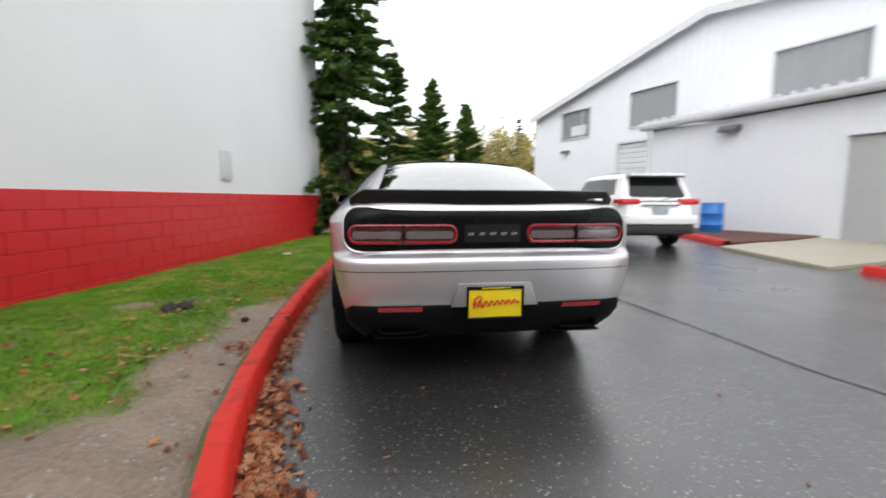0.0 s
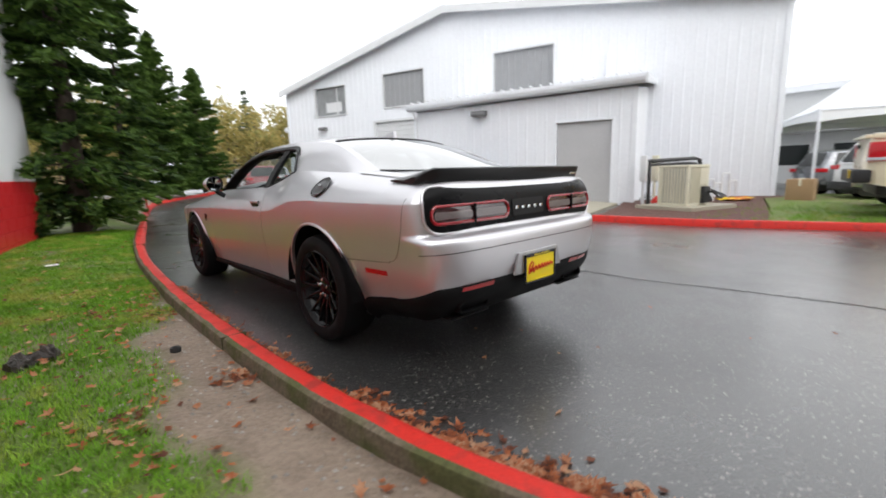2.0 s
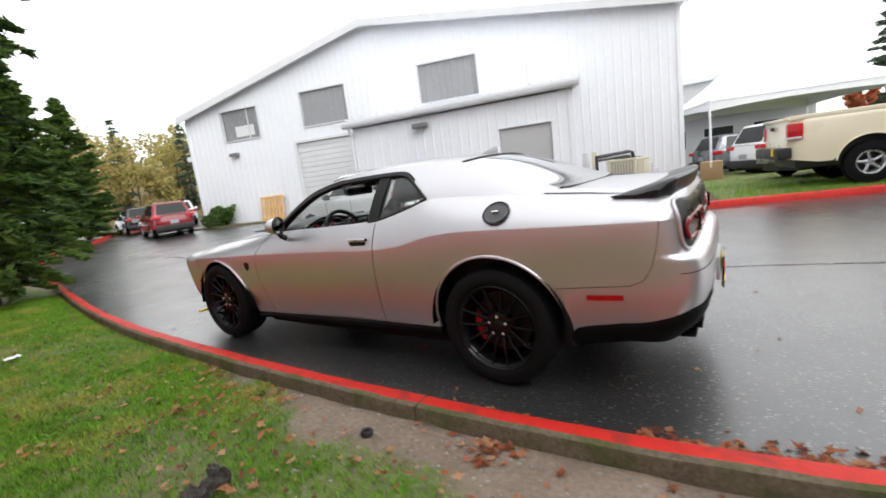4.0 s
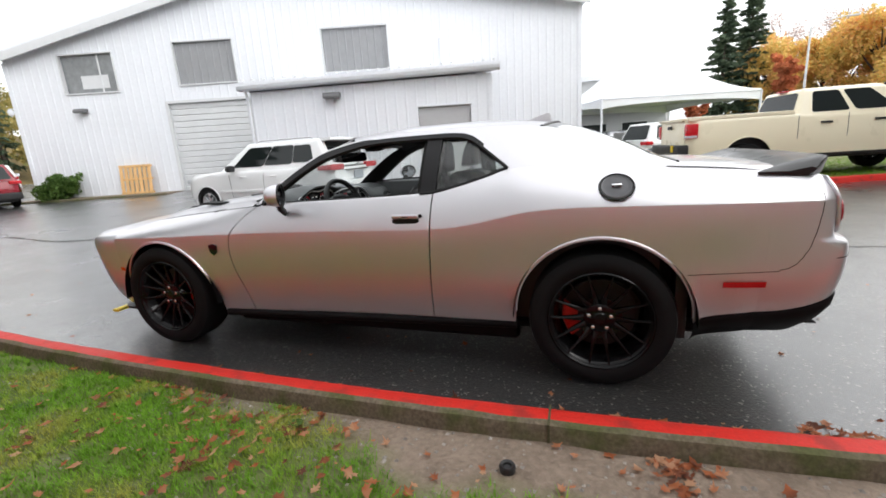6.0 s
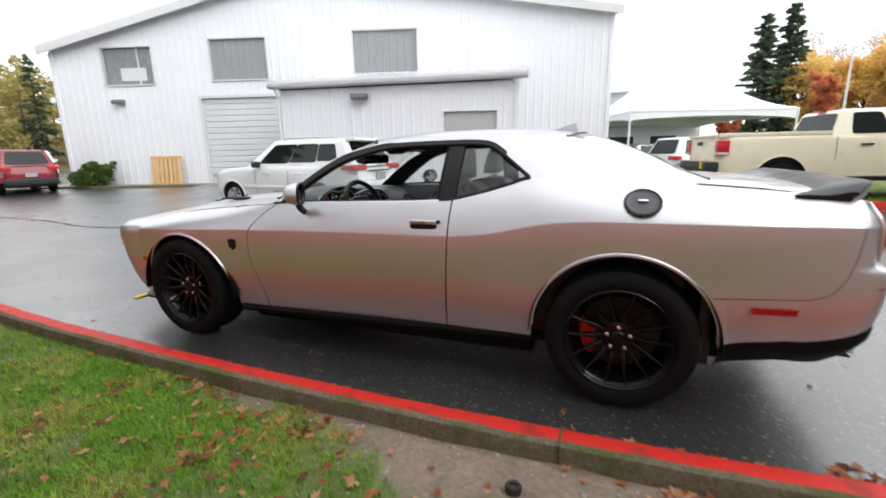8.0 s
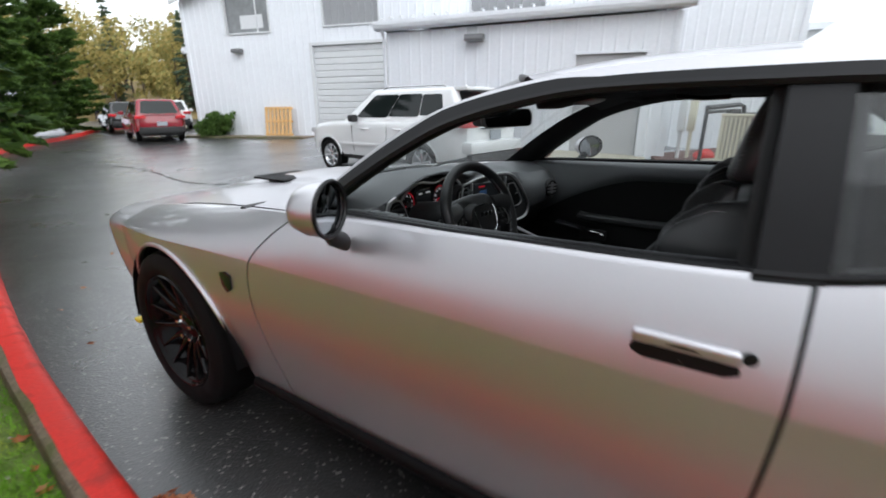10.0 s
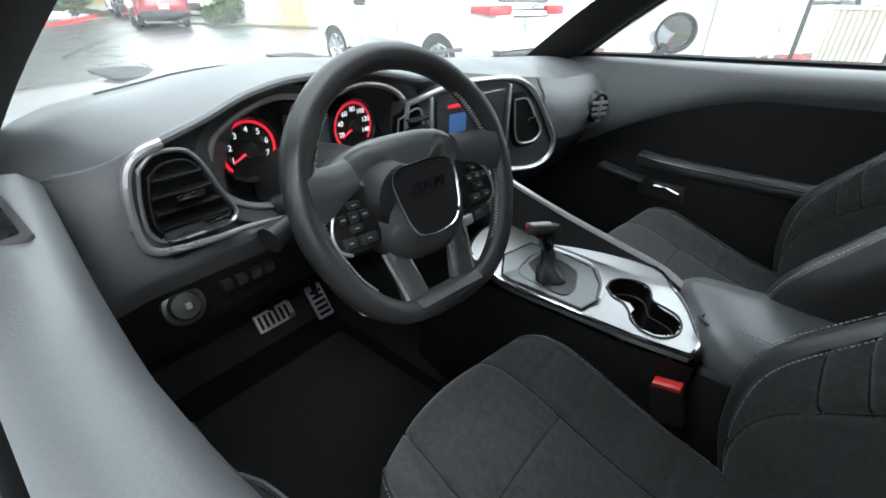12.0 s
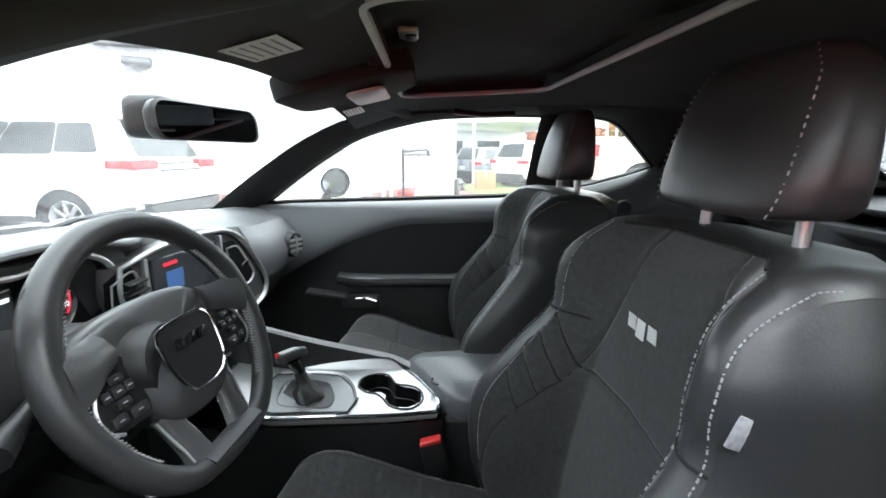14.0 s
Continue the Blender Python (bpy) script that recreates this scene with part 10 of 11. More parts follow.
def broadleaf(label, x, y, z, h, r, seed, material, leaves=5000, size=0.22, trunk=0.35, column=1.0, group="", name="tree"):
    """Trunk, forked limbs and a crown of leaf clumps with gaps."""
    rng = random.Random(seed)
    t = thing(name, label, "tree", group, at=Matrix.Translation((x, y, z)))
    part("trunk", tube([(0.1 * math.sin(3 * k), 0.08 * math.sin(5 * k), h * 0.75 * k) for k in [i / 6 for i in range(7)]], lambda q: 0.022 * h * (1.1 - q), 8), BARK, t)
    limbs = bmesh.new()
    cards = []
    for i in range(34):
        f = rng.uniform(trunk * 0.8, 0.8)
        a = i * 2.4 + rng.uniform(-0.4, 0.4)
        ln = r * rng.uniform(0.45, 1.0) * math.sin(math.pi * min(0.97, (f - trunk * 0.6) / (1 - trunk * 0.6) * 0.8 + 0.22)) ** 0.6
        tip = Vector((math.cos(a) * ln, math.sin(a) * ln, min(h * 0.98, f * h + ln * rng.uniform(0.3, 0.9) * column)))
        base = Vector((0, 0, f * h * 0.8))
        mid = base.lerp(tip, 0.5) + Vector((0, 0, 0.1 * ln))
        tube([base, mid, tip], lambda q, ln=ln: 0.02 * ln * (1.2 - q), 4, limbs, cap=False)
        for _ in range(3):
            c0 = base.lerp(tip, rng.uniform(0.5, 1.05)) + Vector([rng.gauss(0, 0.10 * r) for _k in range(3)])
            rad = r * rng.uniform(0.13, 0.27)
            for _k in range(leaves // 102):
                d = Vector((rng.gauss(0, 1), rng.gauss(0, 1), rng.gauss(0, 0.75))).normalized() * rad * rng.uniform(0.5, 1.1)
                al = Vector((rng.uniform(-1, 1), rng.uniform(-1, 1), rng.uniform(-1, 0.4))).normalized() * size * rng.uniform(0.5, 1.2)
                ac = al.cross(Vector((rng.uniform(-1, 1), rng.uniform(-1, 1), rng.uniform(-1, 1)))).normalized() * size * rng.uniform(0.4, 0.7)
                cards.append((c0 + d, al, ac))
    tagged(part("branchwork", limbs, BARK, t, smooth=False), kind="stuff")
    if leaves:
        leaf_mesh("crown", cards, material, t)
    return t


conifer("tall shaggy green conifer at the end of the block wall", -1.55, 9.3, lawn_height(-1.55, 9.3), 10.4, 1.55, 11, levels=62, sprays=95, size=0.13, open_=0.32, taper=0.36, droop=0.40, lean=0.1)
conifer("ragged green conifer behind the tall one", -0.25, 13.2, lawn_height(-0.25, 13.2), 6.3, 1.3, 12, levels=40, sprays=80, size=0.13, open_=0.4, taper=0.6, droop=0.25, lean=0.4)
conifer("dense cone-shaped green cedar along the lane", 2.75, 23.2, lawn_height(2.75, 23.2), 7.9, 2.05, 13, CEDAR, levels=58, sprays=150, size=0.13, open_=0.16, taper=0.75, droop=0.05)
conifer("smaller cone-shaped cedar further along the lane", 5.9, 28.4, lawn_height(5.9, 28.4), 7.6, 2.0, 14, CEDAR, levels=52, sprays=130, size=0.14, open_=0.14, taper=0.75, droop=0.05)

# autumn woods on the slope beyond the lane: one mass of clumps
rng = random.Random(21)
woods = thing("woods", "yellow and rust autumn woods on a far slope", "woods")
hill = patch(lambda u, v: (-30 + 75 * u, 52 + 50 * v, -0.2 + 11 * v + 1.2 * noise.noise((u * 6, v * 4, 1))), 24, 10)
part("slope", hill, mat("woodland_floor", (0.20, 0.15, 0.06), 0.9, vary=0.4, scale=0.3, fine=3, bump=0.3, dist=0.2), woods)
cards = []
trunks = bmesh.new()
for i in range(190):
    u, v = rng.random(), rng.random() ** 1.3 * 0.75
    px, py, pz = -30 + 75 * u, 50 + 50 * v, 11 * v
    hh = rng.uniform(3.0, 8.0) if i % 5 else rng.uniform(7.5, 10.5)
    rr = hh * rng.uniform(0.24, 0.38)
    tube([(px, py, pz - 0.3), (px + 0.2, py, pz + hh * 0.8)], lambda q: 0.12 * (1.1 - q), 4, trunks, cap=False)
    for _ in range(9):
        c0 = Vector((px + rng.gauss(0, rr * 0.45), py + rng.gauss(0, rr * 0.45), pz + hh * rng.uniform(0.3, 0.92)))
        for _k in range(60):
            d = Vector((rng.gauss(0, 1), rng.gauss(0, 1), rng.gauss(0, 1))).normalized() * rr * 0.42 * rng.uniform(0.5, 1.1)
            al = Vector((rng.uniform(-1, 1), rng.uniform(-1, 1), rng.uniform(-1, 0.5))).normalized() * rng.uniform(0.14, 0.30)
            ac = al.cross(Vector((rng.uniform(-1, 1), rng.uniform(-1, 1), rng.uniform(-1, 1)))).normalized() * rng.uniform(0.09, 0.19)
            cards.append((c0 + d, al, ac))
tagged(part("trunks", trunks, BARK, woods, smooth=False), kind="stuff")
leaf_mesh("crowns", cards, WOODS, woods)
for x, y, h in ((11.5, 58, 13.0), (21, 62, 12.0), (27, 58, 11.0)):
    conifer("dark conifer standing above the autumn woods", x, y, 1.5, h, 2.0, int(x), NEEDLE_HAZED, levels=26, sprays=16, size=0.34, open_=0.35, taper=0.8, group="far conifers")

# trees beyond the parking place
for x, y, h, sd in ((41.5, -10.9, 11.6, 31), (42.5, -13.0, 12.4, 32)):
    conifer("dark tall conifer beyond the parked cars", x, y, 0, h, 1.9, sd, NEEDLE_HAZED, levels=64, sprays=60, size=0.24, open_=0.42, taper=0.55, droop=0.25, group="far conifers")
for x, y, h, r, mtl, sd in ((43, -14.4, 8.6, 3.0, MAPLE_GOLD, 41), (44, -19.0, 9.6, 3.4, MAPLE_GOLD, 42), (41, -21.3, 10.2, 3.6, MAPLE_GOLD, 43), (44, -26, 9.5, 3.8, MAPLE_GOLD, 44)):
    broadleaf("golden autumn maple beyond the parked cars", x, y, 0, h, r, sd, mtl, 20000, 0.15, 0.2, group="autumn maples")
broadleaf("rust-red narrow autumn tree beyond the truck", 36.5, -13.6, 0, 6.8, 0.9, 51, MAPLE_RUST, 4000, 0.2, 0.2, 2.2)
broadleaf("rust-red small autumn tree beside the conifers", 38.0, -8.3, 0, 4.9, 0.9, 52, MAPLE_RUST, 2500, 0.2, 0.2, 1.8)
for x, y, h, sd in ((48, -17.5, 11.5, 61), (50, -23, 12.5, 62)):
    broadleaf("bare pinkish grey tree behind the maples", x, y, 0, h, 3.2, sd, TWIG, 9000, 0.075, 0.2, 1.6)
for i, (x, y, h) in enumerate(((34, -8.9, 2.0), (35, -16, 2.4), (37, -20, 2.2), (30, -22, 2.0))):
    broadleaf("low green bush at the edge of the parking place", x, y, 0, h, 1.5, 71 + i, SHRUB, 2500, 0.16, 0.05, 0.6, "far bushes", "bush")

# street lamp among the maples
sl = thing("street_lamp", "grey steel street lamp with a long arm", "street lamp", at=Matrix.Translation((35.0, -14.3, 0)))
part("pole", tube([(0, 0, 0), (0, 0, 7.6)], lambda q: 0.09 - 0.03 * q, 8), TRIM_GREY, sl)
part("arm", tube([(0, 0, 7.4), (0.2, -0.6, 7.9), (0.4, -2.2, 8.1)], 0.035, 6), TRIM_GREY, sl)
part("lamp_head", box(0.3, 0.55, -2.8, -2.1, 8.02, 8.14, 0.03), TRIM_GREY, sl)

# bush and grey edging at the foot of the warehouse
bush_at = BM @ Vector((-15.6, 13.75, 0))
broadleaf("bright green low bush at the foot of the warehouse", bush_at.x, bush_at.y, rise(bush_at.x, bush_at.y) + 0.02, 0.95, 0.85, 81, SHRUB, 5000, 0.06, 0.05, 0.3, name="bush")
edge = box(-17.3, -11.2, 13.1, 13.25, -0.05, 0.32, 0.03)
tagged(finish("kerb_edge", turned(edge, BM), KERB_GREY), "low grey concrete edging along the warehouse", "edging", kind="structure")
strip = box(-17.3, -11.2, 13.25, 14.3, -0.05, 0.30, 0.02)
tagged(finish("ground_planting_strip", turned(strip, BM), SOIL), "bare soil strip along the warehouse foot", "soil", kind="structure")
# red stake by the lawn
st = thing("stake", "red painted stake standing in the lawn", "stake", at=Matrix.Translation((0.40, 14.2, lawn_height(0.4, 14.2))))
part("post", box(-0.03, 0.03, -0.02, 0.02, -0.1, 0.9, 0.008), KERB_RED, st)

# ---- fallen leaves, litter and a stump ----
LEAF = foliage("fallen_leaf", (0.14, 0.05, 0.03), (0.42, 0.13, 0.05), third=(0.52, 0.30, 0.18), scale=9)


def fallen(name, label, place, count, seed, s0=0.02, s1=0.055):
    """Curled lobed leaves lying on the ground."""
    rng = random.Random(seed)
    vs, fs = [], []
    while count > 0:
        count -= 1
        q = place(rng)
        if q is None:
            continue
        c = Vector(q)
        a = rng.uniform(0, 6.283)
        s = rng.uniform(s0, s1)
        rot = Matrix.Rotation(a, 3, "Z") @ Matrix.Rotation(rng.gauss(0, 0.26), 3, "X") @ Matrix.Rotation(rng.gauss(0, 0.22), 3, "Y")
        curl = rng.uniform(-0.1, 0.7)
        k = len(vs)
        outline = [(px * rng.uniform(0.7, 1.15), py * rng.uniform(0.55, 1.2)) for px, py in ((-1.15, 0.0), (-0.5, 0.16), (-0.62, 0.55), (-0.1, 0.40), (0.05, 0.78), (0.38, 0.34), (1.0, 0.0), (0.38, -0.34), (0.05, -0.78), (-0.1, -0.40), (-0.62, -0.55), (-0.5, -0.16))]
        vs.append(tuple(c + rot @ Vector((0, 0, 0.004))))
        for x, y in outline:
            vs.append(tuple(c + rot @ Vector((x * s, y * s, 0.004 + curl * s * (x * x + y * y) * 0.6))))
        for i in range(12):
            fs.append((k, k + 1 + i, k + 1 + (i + 1) % 12))
    me = bpy.data.meshes.new(name)
    me.from_pydata(vs, [], fs)
    me.materials.append(LEAF)
    return tagged(new(name, me), label, "leaves", kind="stuff")


def gutter_spot(rng):
    y = rng.choice((rng.uniform(-3.7, -0.8), rng.uniform(-3.6, -1.4), rng.uniform(-3.6, -1.7), rng.uniform(-3.4, -1.7), rng.uniform(-1.5, 2.5)))
    w = 0.05 if y > -0.8 else 0.085
    d = abs(rng.gauss(0, w))
    pile = max(0, 1 - d / 0.18) * (0.035 if y < 0 else 0.015)
    return kerb_x(y) + 0.045 + d, y, 0.004 + rng.uniform(0, 1) * pile


SOIL_HEAPS = ((-1.62, -0.20, 0.055, 0.10), (-1.52, -0.27, 0.06, 0.06), (-2.10, -0.48, 0.10, 0.10), (-1.62, 1.40, 0.10, 0.10), (-1.57, 2.08, 0.05, 0.12), (-1.45, 2.45, 0.06, 0.25), (-1.74, 1.72, 0.08, 0.14))


def soil_spot(rng):
    if rng.random() < 0.70:
        hx, hy, dx, dy = rng.choice(SOIL_HEAPS)
        x, y = rng.gauss(hx, dx), rng.gauss(hy, dy)
    else:
        y = rng.uniform(-2.6, 3.2)
        x = kerb_x(y) - 0.15 - abs(rng.gauss(0, 0.35))
    x = min(x, kerb_x(y) - 0.16)
    return x, y, lawn_height(x, y) + rng.uniform(0.004, 0.014)


def lawn_spot(rng):
    y = rng.choice((rng.uniform(-2.8, 7.0), rng.uniform(-1.5, 2.6)))
    x = rng.choice((rng.uniform(max(wall_x(y) + 0.1, -4.2), kerb_x(y) - 0.2), kerb_x(y) - 0.4 - abs(rng.gauss(0, 0.6))))
    thick_here = 0.6 * noise.noise((x * 2.3, y * 2.3, 5.0)) + 0.5 * noise.noise((x * 6, y * 6, 8.0))
    if bare(x, y) > 0.55 or thick_here < rng.uniform(-0.5, 0.35):
        return None
    return x, y, lawn_height(x, y) + rng.uniform(0.022, 0.042)


def lane_spot(rng):
    y = rng.uniform(-3.4, 7.0)
    return kerb_x(y) + 0.15 + abs(rng.gauss(0, 1.6)), y, 0.003


fallen("fallen_leaves", "wet brown and orange leaves heaped in the gutter", gutter_spot, 2700, 91, 0.018, 0.040)
fallen("fallen_leaves", "brown leaves lying on the bare soil", soil_spot, 270, 92, 0.012, 0.040)
fallen("fallen_leaves", "scattered brown leaves on the lawn", lawn_spot, 1250, 93, 0.010, 0.036)
fallen("fallen_leaves", "few scattered leaves on the wet lane", lane_spot, 70, 94, 0.012, 0.03)


# small stones and crumbs on the soil
vs, fs = [], []
rng = random.Random(95)
for _ in range(900):
    y = rng.uniform(-3.2, 3.5)
    x = kerb_x(y) - 0.14 - abs(rng.gauss(0, 0.45))
    s = rng.uniform(0.004, 0.013)
    k = len(vs)
    zz = lawn_height(x, y)
    vs += [(x + s * a, y + s * b, zz + s * c) for a, b, c in ((-1, -0.7, -0.2), (0.9, -0.8, -0.2), (1, 0.8, -0.2), (-0.8, 1, -0.2), (0.1 * rng.random(), 0.1, 0.8))]
    fs += [(k, k + 1, k + 4), (k + 1, k + 2, k + 4), (k + 2, k + 3, k + 4), (k + 3, k, k + 4)]
me = bpy.data.meshes.new("gravel")
me.from_pydata(vs, [], fs)
me.materials.append(mat("grit_stone", (0.32, 0.29, 0.26), 0.8, vary=0.3, scale=20, bump=0, perpiece=0.5))
tagged(new("gravel", me), "small grey stones strewn on the soil", "gravel", kind="stuff")

# piece of dark wood on the lawn
bm = bmesh.new()
tube([(-0.115, 0, 0.018), (-0.06, 0.012, 0.024), (0.0, 0.0, 0.022), (0.06, -0.01, 0.028), (0.115, 0.005, 0.030)], lambda q: 0.024 + 0.007 * math.sin(9 * q), 11, bm, flat=0.55)
bmesh.ops.subdivide_edges(bm, edges=bm.edges, cuts=2, use_grid_fill=True)
for v in bm.verts:
    v.co += 0.014 * noise.noise_vector(v.co * 34) + 0.008 * noise.noise_vector(v.co * 90)
wd = finish("wood_piece", bm, mat("wet_black_bark", (0.035, 0.028, 0.024), 0.5, vary=0.5, scale=40, fine=160, bump=0.8, dist=0.01, second=(0.20, 0.17, 0.14), mixlow=0.60, mixhigh=0.70), smooth=False)
wd.matrix_basis = Matrix.Translation((-2.38, 0.65, lawn_height(-2.38, 0.65))) @ Matrix.Rotation(0.5, 4, "Z") @ Matrix.Diagonal((1.0, 1.8, 1.7, 1))
tagged(wd, "dark rotten piece of wood on the lawn", "wood")
cap = finish("drain_cap", lathe([(0.0, 0.03), (0.022, 0.032), (0.030, 0.027), (0.026, 0.018), (0.016, 0.016), (0.014, 0.0)], 18, "z", closed=False), VEH_TRIM, smooth=True)
cap.matrix_basis = Matrix.Translation((-1.74, 0.35, lawn_height(-1.74, 0.35)))
tagged(cap, "small black round plastic cap in the soil", "cap")
for i, (x, y) in enumerate(((-1.62, 2.35), (-1.66, 1.36), (-2.3, 1.5), (-1.9, 2.9))):
    bm = bmesh.new()
    rng = random.Random(200 + i)
    for k in range(11):
        a, ln = k * 0.571 + rng.uniform(-0.2, 0.2), rng.uniform(0.03, 0.06)
        d = Vector((math.cos(a), math.sin(a), 0))
        side = Vector((-d.y, d.x, 0)) * 0.010
        q = [bm.verts.new(p) for p in (Vector((0, 0, 0.002)), d * ln * 0.6 + side + Vector((0, 0, 0.016)), d * ln + Vector((0, 0, 0.006)), d * ln * 0.6 - side + Vector((0, 0, 0.016)))]
        bm.faces.new(q)
    wv = finish("weed", bm, SHRUB)
    wv.matrix_basis = Matrix.Translation((x, y, lawn_height(x, y) + 0.003))
    tagged(wv, "small flat green weed rosette in the soil", "weed", "weeds")


# ---- things round the sheds ----
CREAM = mat("cream_enamel", (0.66, 0.63, 0.50), 0.45, vary=0.08, scale=2, fine=30, bump=0.05)
BLUE = mat("blue_plastic", (0.02, 0.16, 0.52), 0.4, vary=0.12, scale=3, bump=0.05)
PINE = mat("raw_pine", (0.62, 0.38, 0.16), 0.65, vary=0.2, scale=4, fine=40, bump=0.2, perpiece=0.2)
CARDBOARD = mat("brown_cardboard", (0.34, 0.22, 0.12), 0.8, vary=0.12, bump=0.1)
CANVAS = mat("white_canvas", (0.76, 0.77, 0.78), 0.55, vary=0.03, scale=1, fine=20, bump=0.05)
PALE_GREY = mat("pale_grey_render", (0.55, 0.56, 0.57), 0.7, vary=0.06, scale=0.5, fine=10, bump=0.05)

# condenser unit on its pad
tagged(structure("pavement_pad", turned(box(-0.15, 1.55, -0.15, 1.35, -0.02, 0.19, 0.015), Matrix.Translation((8.62, 0.72, 0)) @ Matrix.Rotation(radians(-16), 4, "Z")), CONCRETE), "concrete pad under the condenser unit", "concrete")
ac = thing("condenser_unit", "cream louvred air-conditioning condenser on a concrete pad", "condenser", at=Matrix.Translation((8.78, 0.84, 0.19)) @ Matrix.Rotation(radians(-16), 4, "Z") @ Matrix.Diagonal((0.86, 0.86, 0.97, 1)))
part("core", box(0.03, 0.87, 0.03, 0.87, 0.04, 0.93, 0.02), mat("coil_shade", (0.46, 0.45, 0.40), 0.7, vary=0.2, bump=0.1), ac, "dark coil behind the louvres")
part("base_pan", box(0, 0.9, 0, 0.9, 0.0, 0.06, 0.012), CREAM, ac)
part("top_cover", box(-0.01, 0.91, -0.01, 0.91, 0.92, 0.985, 0.02), CREAM, ac)
for x, y in ((0, 0), (0.82, 0), (0, 0.82), (0.82, 0.82)):
    part("corner_post", box(x, x + 0.08, y, y + 0.08, 0.06, 0.92, 0.015), CREAM, ac)
for i in range(8):
    a = 0.10 + i * 0.09
    part("louvre", turned(box(-0.006, 0.055, 0, 0.034, 0.07, 0.91, 0.004, None, 1), Matrix.Translation((0.0, a + 0.02, 0)) @ Matrix.Rotation(0.5, 4, "Z")), CREAM, ac)
    part("louvre", turned(box(0, 0.034, -0.006, 0.055, 0.07, 0.91, 0.004, None, 1), Matrix.Translation((a + 0.02, 0.0, 0)) @ Matrix.Rotation(-0.5, 4, "Z")), CREAM, ac)
part("service_panel", box(0.50, 0.84, -0.012, 0.02, 0.50, 0.90, 0.01), CREAM, ac, "flat service panel")
part("valve_box", box(0.56, 0.84, -0.10, 0.0, 0.06, 0.46, 0.02), VEH_TRIM, ac, "dark open valve box")
part("fan_guard", turned(lathe([(0.985, 0.40), (1.0, 0.40), (1.0, 0.36), (0.99, 0.36)], 28, "z", closed=False), Matrix.Translation((0.45, 0.45, 0))), VEH_TRIM, ac)
for i, (a, r) in enumerate(((0.0, 0.022), (0.06, 0.016), (0.12, 0.022))):
    part("pipe", tube([(0.7 + a, -0.06, 0.3), (0.74 + a, -0.2, 0.34), (1.2 + a, -0.18 + a, 0.15), (2.0, 0.15 + a, 0.18), (2.5, 0.9, 0.3)], r, 7), VEH_TRIM, ac)
rackf = thing("pipe_frame", "black insulated pipes on a frame behind the condenser", "pipes", at=Matrix.Translation((8.70, 0.80, 0.10)) @ Matrix.Rotation(radians(-16), 4, "Z"))
part("pipe", tube([(0.15, 1.15, 1.16), (1.9, 1.15, 1.22), (2.05, 1.1, 1.18), (2.02, 0.95, 0.5), (1.85, 0.6, 0.12)], 0.05, 8), VEH_TRIM, rackf)
part("pipe", tube([(0.15, 1.15, 1.07), (1.75, 1.15, 1.10), (1.95, 1.1, 1.02)], 0.035, 8), VEH_TRIM, rackf)
part("post", box(0.1, 0.16, 1.12, 1.18, 0.0, 1.2, 0.006), VEH_TRIM, rackf)
part("cross_bar", box(1.3, 1.95, 1.1, 1.2, 0.95, 1.12, 0.02), VEH_TRIM, rackf)
for x, y, h in ((11.9, 1.35, 0.62), (12.25, 1.25, 0.50), (12.65, 1.15, 0.78), (13.0, 1.05, 0.55)):
    sp = thing("standpipe", "bent grey steel pipe rising from the ground", "pipe", "standpipes", at=Matrix.Translation((x, y, 0.1)))
    part("tube", tube([(0, 0, 0), (0, 0, h - 0.06), (0.05, -0.02, h), (0.25, -0.1, h), (0.29, -0.11, h - 0.06), (0.29, -0.11, 0.0)], 0.025, 8), TRIM_GREY, sp)
for x, y, z0, w, mtl, lab in ((10.15, 2.42, 0.08, 0.17, TRIM_GREY, "grey metal service box on the shed corner"), (10.5, 2.25, 0.08, 0.15, CREAM, "cream metal service box on the shed corner")):
    ub = thing("service_box", lab, "box", at=Matrix.Translation((x, y, z0)))
    part("case", box(-w / 2, w / 2, -0.08, 0.08, 0.65, 1.35, 0.015), mtl, ub)
    part("conduit", tube([(0, 0, 0), (0, 0, 0.66)], 0.04, 8), mtl, ub)
bg = thing("bag", "crumpled red plastic bag on the mulch", "bag", at=Matrix.Translation((9.95, 1.85, 0.09)))
bm = bmesh.new()
bmesh.ops.create_icosphere(bm, subdivisions=3, radius=0.22)
for v in bm.verts:
    v.co = Vector((v.co.x * 1.3, v.co.y, max(0, v.co.z * 0.75 + 0.1))) + 0.05 * noise.noise_vector(v.co * 9)
    v.co.z = max(0, v.co.z)
part("sack", bm, KERB_RED, bg)
rng = random.Random(7)
for i in range(9):
    q = thing("debris_sheet", "crumpled orange and yellow sheeting on the mulch", "debris", "debris", at=Matrix.Translation((12.2 + rng.uniform(0, 1.5), 0.75 + rng.uniform(-0.25, 0.3), 0.10)) @ Matrix.Rotation(rng.uniform(0, 6), 4, "Z"))
    part("sheet", thick(patch(lambda u, v, i=i: (0.4 * (u - 0.5), 0.25 * (v - 0.5), 0.06 + 0.06 * noise.noise((u * 4, v * 4, i))), 8, 6), 0.006), TAG_YELLOW if i % 2 else mat("orange_sheet", (0.55, 0.18, 0.04), 0.6, bump=0.1) if "orange_sheet" not in bpy.data.materials else bpy.data.materials["orange_sheet"], q)
bx = thing("carton", "brown cardboard carton standing on the ground", "carton", at=Matrix.Translation((13.4, -0.6, 0.10)))
part("case", box(-0.35, 0.35, -0.3, 0.3, 0, 0.58, 0.012), CARDBOARD, bx)
part("tape", box(-0.352, 0.352, -0.03, 0.03, 0.40, 0.583, 0.002), CREAM, bx)

